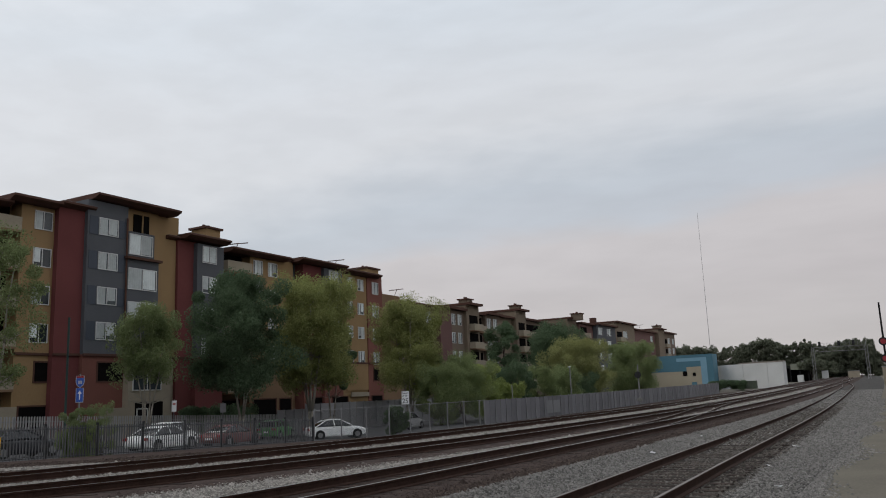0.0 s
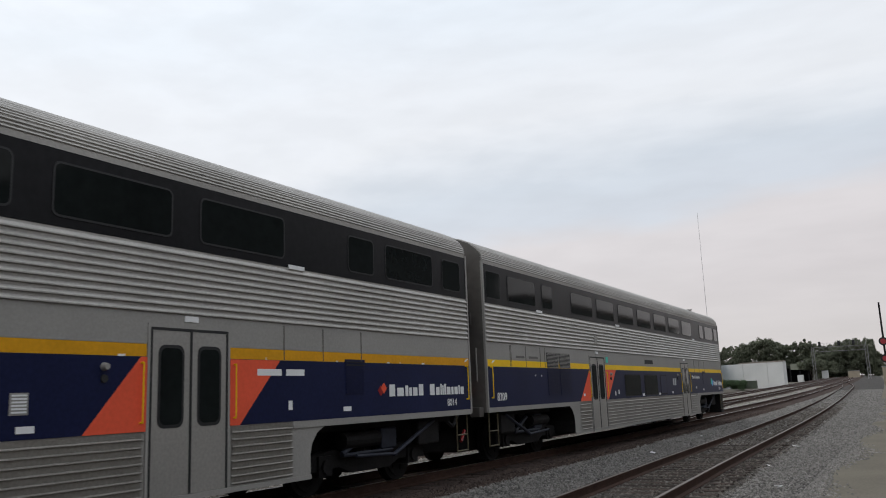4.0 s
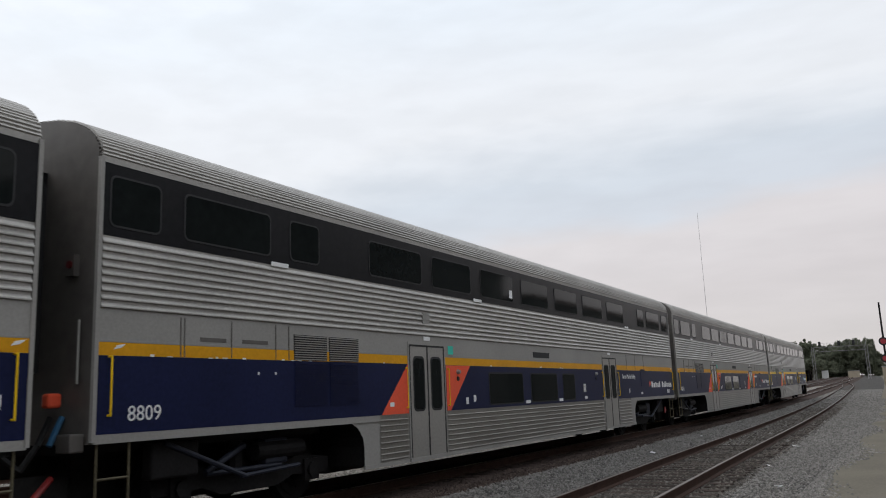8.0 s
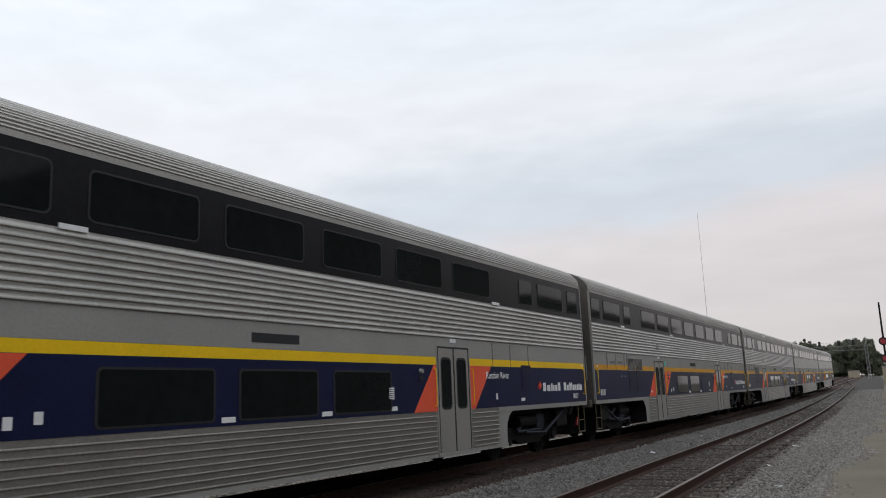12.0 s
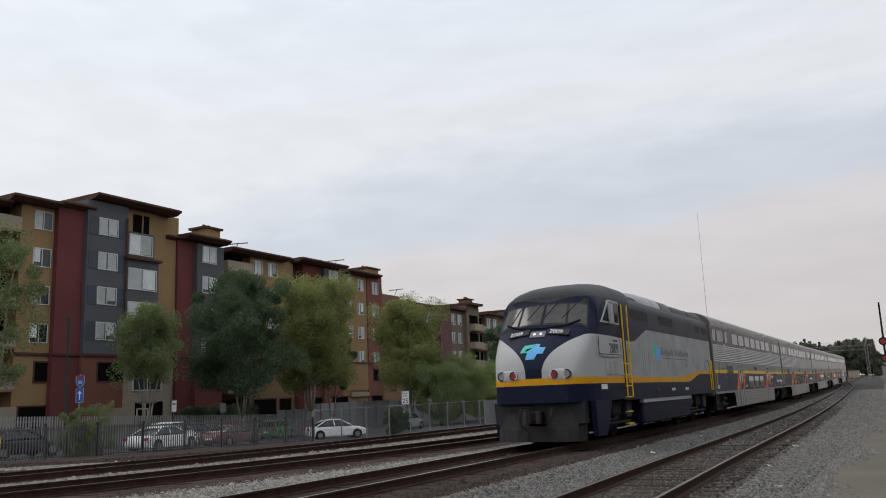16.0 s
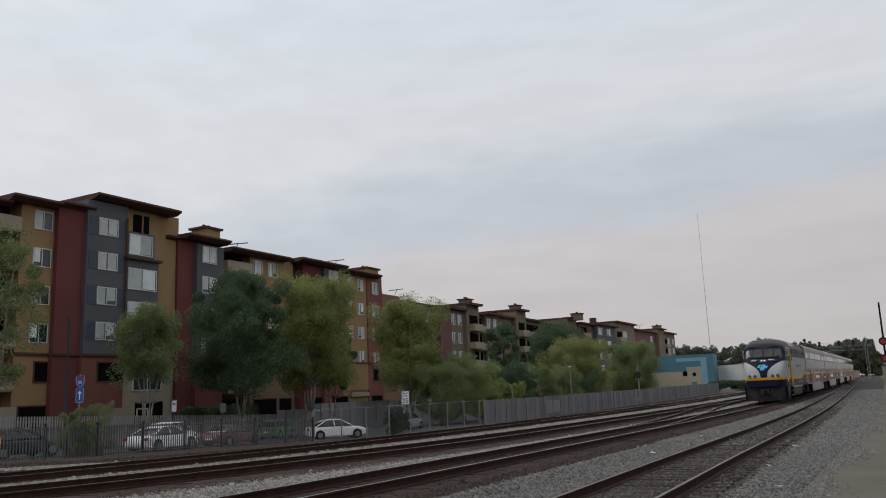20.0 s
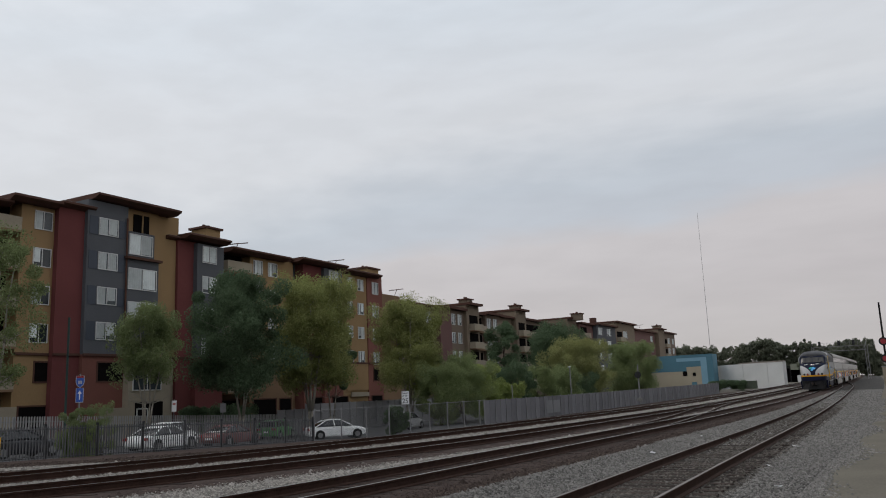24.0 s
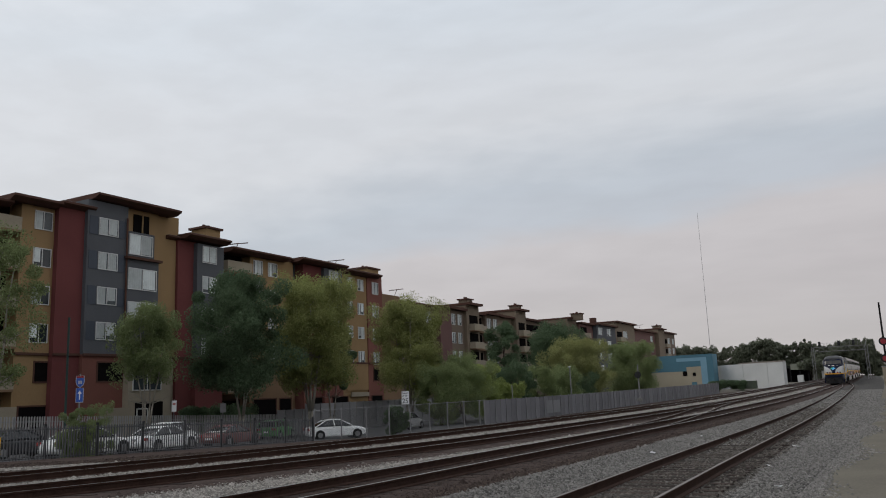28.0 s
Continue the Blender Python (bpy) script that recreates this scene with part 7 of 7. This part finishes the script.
WHITE_SEDAN = car(on_street(-37.0, 20), CARWHITE, "white sedan driving along the street", 1.45, 4.7)
DARK_SEDAN = car(on_street(-44.2, 20), CARGREY, "dark grey car driving along the street", 1.5, 4.6)
# ---------- signs and posts along the street ----------
SIGNBLUE = mat("blue_sign", (0.03, 0.10, 0.45), 0.5, 0, 0.05, 3, 20)
GREENPOST = mat("dark_green_post", (0.02, 0.045, 0.04), 0.6, 0.2, 0.2, 3, 20)


def sign_post(x, y, z0, z1, m, r=0.04, name="sign_post", label="", cat="sign"):
    t = thing(name, Matrix.Translation((x, y, 0)) @ Euler((0, 0, radians(-38))).to_matrix().to_4x4(), label, cat)
    bm = bmesh.new()
    rod(bm, (0, 0, z0 - 0.8), (0, 0, z1), r, 8)
    part("post", bm, m, t)
    return t


SIGNRIM = mat("faded_white_sign_paint", (0.45, 0.46, 0.5), 0.5, 0, 0.1, 5, 30)
t = sign_post(-45.0, 33.95, G, 3.75, GALV, 0.045, "route_sign", "blue route shield and arrow sign on a steel post")
bm = bmesh.new()
prism(bm, [(-0.22, 3.25), (-0.16, 3.05), (0.0, 2.93), (0.16, 3.05), (0.22, 3.25), (0.21, 3.48), (-0.21, 3.48)], 0, 0.05, 0.075)
part("shield", bm, SIGNBLUE, t, "blue route shield")
bm = bmesh.new()
prism(bm, [(-0.26, 3.25), (-0.19, 3.03), (0.0, 2.89), (0.19, 3.03), (0.26, 3.25), (0.24, 3.62), (-0.24, 3.62)], 0, 0.04, 0.06)
part("shield_rim", bm, SIGNRIM, t, "pale shield rim")
part("panel_rim", boxm(0.04, 0.06, -0.225, 0.225, 1.98, 2.87, bev=0.008), SIGNRIM, t, "pale panel rim")
part("shield_top", boxm(0.05, 0.078, -0.21, 0.21, 3.49, 3.60), RED, t)
part("direction_panel", boxm(0.05, 0.075, -0.19, 0.19, 2.02, 2.86), SIGNBLUE, t, "blue panel with a white arrow")
bm = bmesh.new()
prism(bm, [(-0.03, 2.15), (0.03, 2.15), (0.03, 2.52), (0.12, 2.52), (0.0, 2.72), (-0.12, 2.52), (-0.03, 2.52)], 0, 0.076, 0.082)
part("arrow", bm, WHITE, t)
bm = bmesh.new()
for y in (-0.06, 0.06):
    box(bm, 0.076, 0.081, y - 0.045, y + 0.045, 3.12, 3.32)
part("route_bar", bm, SIGNRIM, t)

t = sign_post(-41.0, 65.6, G, 2.05, GALV, 0.045, "speed_sign", "white speed limit sign on a post")
part("plate", boxm(0.05, 0.07, -0.36, 0.36, 0.92, 2.1), WHITE, t, "white speed limit plate")
me = text_mesh("25", 0.62)
me.materials.append(BLACKTXT)
share("number", me, t, Matrix.Translation((0.075, -0.33, 1.02)) @ Euler((radians(90), 0, radians(90))).to_matrix().to_4x4())
for s, z in (("SPEED", 1.83), ("LIMIT", 1.59)):
    me = text_mesh(s, 0.21)
    me.materials.append(BLACKTXT)
    share("lettering", me, t, Matrix.Translation((0.075, -0.31, z)) @ Euler((radians(90), 0, radians(90))).to_matrix().to_4x4())

t = sign_post(-47.0, 43.4, G, 2.05, GALV, 0.03, "parking_sign", "small white and red parking sign")
part("plate", boxm(0.04, 0.06, -0.17, 0.17, 1.15, 1.95), WHITE, t)
part("plate_mark", boxm(0.061, 0.066, -0.1, 0.1, 1.62, 1.78), mat("faded_red_mark", (0.5, 0.22, 0.2), 0.5, 0, 0.1, 5, 30), t)
t = sign_post(-47.0, 48.35, G, 1.7, GALV, 0.03, "notice_sign", "plain pale notice board on a post")
part("plate", boxm(0.04, 0.06, -0.22, 0.22, 0.92, 1.62), GALV, t)
t = sign_post(-45.0, 33.0, G, 7.2, GREENPOST, 0.07, "lamp_post", "slim dark green street post", "lamp post")
t = sign_post(-36.0, 78.5, G, 2.4, GALV, 0.05, "lamp_post", "short pale lamp post beyond the fence", "lamp post")
t = sign_post(-37.0, 98.3, G, 4.6, GALV, 0.07, "lamp_post", "slim pale lamp post with a small lamp", "lamp post")
part("lamp_head", boxm(-0.1, 0.1, -0.25, 0.1, 4.5, 4.6, bev=0.03), WHITE, t)
t = thing("bollard", Matrix.Translation((-31.6, 20.22, G)), "yellow steel bollard beside the fence", "bollard")
bm = bmesh.new()
rod(bm, (0, 0, 0), (0, 0, 1.35), 0.1, 12)
part("pipe", bm, YELLOW, t)

# ---------- far end of the line ----------
TEALWALL = mat("teal_wall", (0.075, 0.18, 0.235), 0.85, 0, 0.12, 0.3, 8, 0.1)
PALEBLUE = mat("pale_blue_stripe", (0.20, 0.36, 0.46), 0.85, 0, 0.1, 0.3, 8)
CREAM = mat("cream_wall", (0.40, 0.35, 0.26), 0.9, 0, 0.12, 0.3, 8, 0.1)
WHITEWALL = mat("dirty_white_wall", (0.60, 0.60, 0.585), 0.9, 0, 0.12, 0.25, 5, 0.1)
RUSTROOF = mat("rust_stained_parapet", (0.26, 0.22, 0.19), 0.9, 0, 0.3, 0.6, 8)
CONC = mat("weathered_concrete", (0.17, 0.165, 0.155), 0.9, 0, 0.25, 0.3, 6, 0.2)
DARKIVY = mat("ivy_dark", (0.014, 0.017, 0.012), 0.85, 0, 0.4, 0.4, 3, 0.4)


def teal_building():
    b = thing("low_building", Matrix.Identity(4), "low commercial building with teal stepped stripe over cream", "building")
    y, z0, z1 = 200.0, 0.3, 9.0
    part("wall", boxm(-55, -39.8, y, y + 5, z0, z1), CREAM, b)
    # stepped teal band: outer dark, inner pale, ending in a tall stripe at the corner
    for a, c, d, e, m in ((-55.0, -39.78, 7.2, z1 + 0.02, TEALWALL), (-55.0, -46.0, 5.2, 7.2, TEALWALL), (-46.0, -42.6, 6.2, 7.2, TEALWALL), (-41.2, -39.78, z0, 7.2, TEALWALL)):
        part("painted_band", boxm(a, c, y - 0.03, y + 0.2, d, e), m, b, "teal painted band")
    for a, c, d, e in ((-48.2, -41.2, 7.5, 8.3), (-42.6, -41.2, z0, 7.5)):
        part("painted_band", boxm(a, c, y - 0.05, y + 0.2, d, e), PALEBLUE, b, "pale blue painted band")
    part("painted_band", boxm(-39.82, -39.75, y + 0.2, y + 5.0, z0, z1), TEALWALL, b, "teal painted end wall")
    for a, c, d, e in ((-46.9, -45.9, 4.1, 5.2), (-44.6, -43.9, 4.0, 4.8)):
        part("window", boxm(a, c, y - 0.06, y + 0.1, d, e), SHADEBLACK, b)
    part("door", boxm(-45.0, -43.8, y - 0.06, y + 0.1, z0, 2.6), TEALWALL, b)


def white_building():
    b = thing("warehouse", Matrix.Identity(4), "long low white warehouse with stained parapet", "warehouse")
    bm = bmesh.new()
    prism(bm, [(-41.6, 207.0), (-24.1, 196.0), (-23.5, 196.6), (-29.0, 240.0), (-46.0, 240.0)], 2, 0.0, 6.25)
    part("wall", bm, WHITEWALL, b)
    bm = bmesh.new()
    prism(bm, [(-34.5, 202.6), (-24.1, 195.9), (-23.5, 196.5), (-31.0, 215.0)], 2, 6.25, 6.5)
    part("parapet", bm, RUSTROOF, b)
    for k in range(3):
        f = k / 3 + 0.12
        p0 = Vector((-41.6, 207.0, 0)).lerp(Vector((-24.1, 196.0, 0)), f)
        bm = bmesh.new()
        rod(bm, (p0.x + 0.1, p0.y - 0.12, 0.2), (p0.x + 0.1, p0.y - 0.12, 6.2), 0.05, 6)
        part("downpipe", bm, WHITEWALL, b)


teal_building()
white_building()
for i, (x, y, w, top) in enumerate(((-37.0, 190.0, 5.0, 2.4), (-33.0, 190.0, 4.5, 2.2))):
    shrub(x, y, 0.3, top, w, LEAF_DARK, "dark weeds against a white wall", 80 + i, 1.2, 0.4, 18, "bush")
t = thing("dumpster", Matrix.Translation((-31.5, 192.0, 0.6)), "green-grey dumpster beside weeds", "dumpster")
part("bin", boxm(-2.2, 2.2, -0.9, 0.9, 0.0, 1.7, bev=0.05), mat("faded_green_steel", (0.07, 0.085, 0.06), 0.7, 0.2, 0.3, 1, 10), t)

# low dark shed and boxes beyond the warehouse
t = thing("shed", Matrix.Translation((-33.0, 300.0, 1.6)), "dark open shed with a pale fascia", "shed")
part("roof", boxm(-7.5, 4.0, 0, 12, 5.0, 5.6), DARKIVY, t)
# black back wall paints the shade under the shed roof
part("back_wall", boxm(-7.5, 4.0, 10, 10.4, 0, 5.0), SHADEBLACK, t)
for x in (-4.8, -1.8, 1.2, 3.8):
    part("post", boxm(x - 0.2, x + 0.2, 0.2, 0.6, 0, 5.0), TRUCK, t)
part("fascia", boxm(-1.5, 4.2, -0.3, 0.0, 4.2, 6.2), mat("greenish_fascia", (0.22, 0.23, 0.18), 0.8, 0, 0.15, 0.5, 8), t, "pale greenish sign board")
part("crate", boxm(0.6, 2.4, -3, -1, 0, 2.4), WHITEWALL, t)
for i, (x, y, w, h, m) in enumerate(((-24.3, 302.0, 2.0, 2.9, WHITEWALL), (-15.6, 300.0, 3.4, 2.4, BEIGE), (-2.7, 150.0, 1.9, 3.0, BEIGE))):
    t = thing("equipment_cabinet", Matrix.Translation((x, y, rise(y) - 0.45)), "pale railway equipment cabinet beside the tracks", "cabinet")
    part("case", boxm(-w / 2, w / 2, -0.6, 0.6, 0, h, bev=0.06), m, t)
    part("roof", boxm(-w / 2 - 0.08, w / 2 + 0.08, -0.7, 0.7, h, h + 0.12), GALV, t)
    part("door", boxm(-w / 2 + 0.15, w / 2 - 0.15, -0.64, -0.6, 0.15, h - 0.15), m, t)


def gantry():
    y = 250.0
    z0 = rise(y) - 0.4
    g = thing("signal_bridge", Matrix.Identity(4), "steel truss signal bridge over the tracks", "signal bridge")
    x0, x1, zb, zt = -22.6, -9.3, z0 + 8.0, z0 + 9.2
    bm = bmesh.new()
    for x in (x0, x1):
        for dx in (-0.3, 0.3):
            rod(bm, (x + dx, y, z0), (x + dx, y, zt), 0.07, 6)
        for k in range(8):
            za = z0 + k * 1.3
            rod(bm, (x - 0.3, y, za), (x + 0.3, y, za + 1.3), 0.035, 5)
    part("tower", bm, GALV, g, "lattice steel leg")
    bm = bmesh.new()
    for z in (zb, zt):
        for dy in (-0.6, 0.6):
            rod(bm, (x0, y + dy, z), (x1, y + dy, z), 0.06, 6)
    n = 12
    for k in range(n):
        a, c = x0 + (x1 - x0) * k / n, x0 + (x1 - x0) * (k + 1) / n
        rod(bm, (a, y - 0.6, zb if k % 2 else zt), (c, y - 0.6, zt if k % 2 else zb), 0.04, 5)
    part("truss", bm, GALV, g, "grey steel truss beam")
    bm = bmesh.new()
    for k in range(15):
        x = x0 + (x1 - x0) * k / 14
        rod(bm, (x, y - 0.7, zt), (x, y - 0.7, zt + 1.0), 0.03, 5)
    rod(bm, (x0, y - 0.7, zt + 1.0), (x1, y - 0.7, zt + 1.0), 0.03, 5)
    part("walkway_rail", bm, GALV, g)
    for x in (-20.6, -15.8, -12.2):
        part("signal_head", boxm(x - 0.32, x + 0.32, y - 1.1, y - 0.8, zt + 0.2, zt + 1.5, bev=0.08), RUBBER, g, "black signal head")


gantry()
for i, (x, y, top, w) in enumerate(((-27.5, 352, 11.5, 7.0), (-24.0, 350, 13.0, 7.5), (-20.5, 352, 14.6, 8.0), (-17.0, 350, 15.6, 8.0), (-14.0, 352, 15.2, 6.5), (-11.9, 350, 12.2, 4.6), (-22.0, 362, 13.5, 9.0), (-16.0, 362, 15.0, 9.0), (-26.5, 344, 8.2, 9.0), (-31.5, 346, 8.5, 8.0), (-9.4, 346, 8.6, 4.5))):
    tree(x, y, rise(y) - 1, top, rise(y) - 0.4, w, LEAF_GUM, "dark overgrown tree beyond the signal bridge", 120 + i, DARKBARK, 3, 1.2, 0.9, "far_tree", 30, fine=1.0)


def wayside_signal(x, y, h, discs, label, r):
    z0 = rise(y) - 0.45
    t = thing("wayside_signal", Matrix.Translation((x, y, z0)), label, "railway signal")
    bm = bmesh.new()
    rod(bm, (0, 0, 0), (0, 0, h), 0.10, 8, 0.07)
    part("mast", bm, GALV if r > 0.4 else TRUCK, t)
    part("base", boxm(-0.3, 0.3, -0.3, 0.3, 0, 0.4, bev=0.04), CONC, t)
    for dx, z in discs:
        bm = bmesh.new()
        rod(bm, (dx, -0.25, z), (dx, -0.2, z), r, 20)
        d = part("target", bm, RUBBER, t, "round black signal target")
        bm = bmesh.new()
        rod(bm, (dx, -0.25, z), (dx, -0.32, z), r * 0.62, 16)
        part("lens", bm, mat("red_signal_disc", (0.30, 0.02, 0.03), 0.4, 0, 0.1, 5, 30) if r < 0.4 else RUBBER, d, "dull signal disc")
        part("bracket", boxm(min(0, dx) - 0.04, max(0, dx) + 0.04, -0.2, 0.0, z - 0.05, z + 0.05), TRUCK, d)


wayside_signal(-1.58, 80.0, 8.3, ((-0.02, 4.95), (-0.02, 3.50)), "tall signal mast with two round red signal heads", 0.36)
wayside_signal(-29.9, 103.6, 4.6, ((0.0, 3.3),), "short wayside signal mast with a round target", 0.42)
t = thing("radio_mast", Matrix.Translation((-120.2, 600.0, 0)), "thin tall radio mast far away", "radio mast")
bm = bmesh.new()
rod(bm, (0, 0, 0), (0, 0, 126), 0.22, 6, 0.12)
part("mast", bm, mat("pale_mast_paint", (0.5, 0.49, 0.49), 0.6, 0.1, 0.1, 0.2, 5), t)

# unseen plain blocks added on the near side, behind the camera, to darken train reflections
BACKWALL = mat("dark_block_wall", (0.10, 0.095, 0.09), 0.9, 0, 0.2, 0.2, 5, 0.1)
for i, (y0, y1, h) in enumerate(((-70, -8, 12.0), (-4, 16, 10.5), (24, 70, 12.5), (76, 140, 11.0))):
    t = thing("unseen_block", Matrix.Identity(4), "plain dark unseen block added on the near side of the line", "warehouse", "warehouses on the near side")
    part("wall", boxm(17.0, 30.0, y0, y1, G, h), BACKWALL, t)
    part("roof", boxm(16.6, 30.4, y0 - 0.4, y1 + 0.4, h, h + 0.3), EAVE, t)
# ---------- all that moves ----------


def motions():
    def at(t):
        return 5.95 + V * (t - 8.0) + 0.45 * smooth01((2.6 - t) / 1.6) + 0.14 * smooth01((5.5 - t) / 2.0) - 0.14 * smooth01((2.6 - t) / 1.6)      # tail of the third car along the line
    def gain(t):
        """The train picks up a little speed once the last cars have passed."""
        if t < 14.6:
            return 0.0
        if t < 15.8:
            return 0.3125 * (t - 14.6) ** 2
        return 0.45 + 0.75 * (t - 15.8)
    def lag(t):
        """A slight slackening of pace as the second car passes."""
        return curve([(0, 0), (3.0, 0), (3.5, -0.1), (4.5, -0.28), (5.3, -0.36), (6.0, -0.34), (7.0, -0.1), (7.8, 0), (28, 0)], t)
    for ob, off, half in TRAIN:
        rows = []
        for i in range(0, 113):
            t = i * 0.25
            s = at(t) + gain(t) + lag(t) + off
            a, b = on_line(s - half), on_line(s + half)
            m = (a + b) / 2
            d = (b - a).normalized()
            rows.append((t, Matrix.Translation(m) @ Euler((math.asin(d.z), 0, math.atan2(-d.x, d.y))).to_matrix().to_4x4()))
        walk(ob, rows)
    # two cars pass along the street
    walk(WHITE_SEDAN, [(t, on_street(-37.0, 24.5 + 8.0 * (t - 27.2) - 2.35)) for t in range(29)])
    walk(DARK_SEDAN, [(t, on_street(-44.2, 52.3 + 12.0 * (t - 17.0) + 2.3)) for t in range(29)])
    for ob, r in WHEELS:
        y = ob.location.y
        rows = [(k / 15, Matrix.Translation((0, y, r)) @ Matrix.Rotation(-((V * k / 15 + gain(k / 15)) / r) % (2 * math.pi), 4, "X")) for k in range(0, 421)]
        walk(ob, rows)


motions()
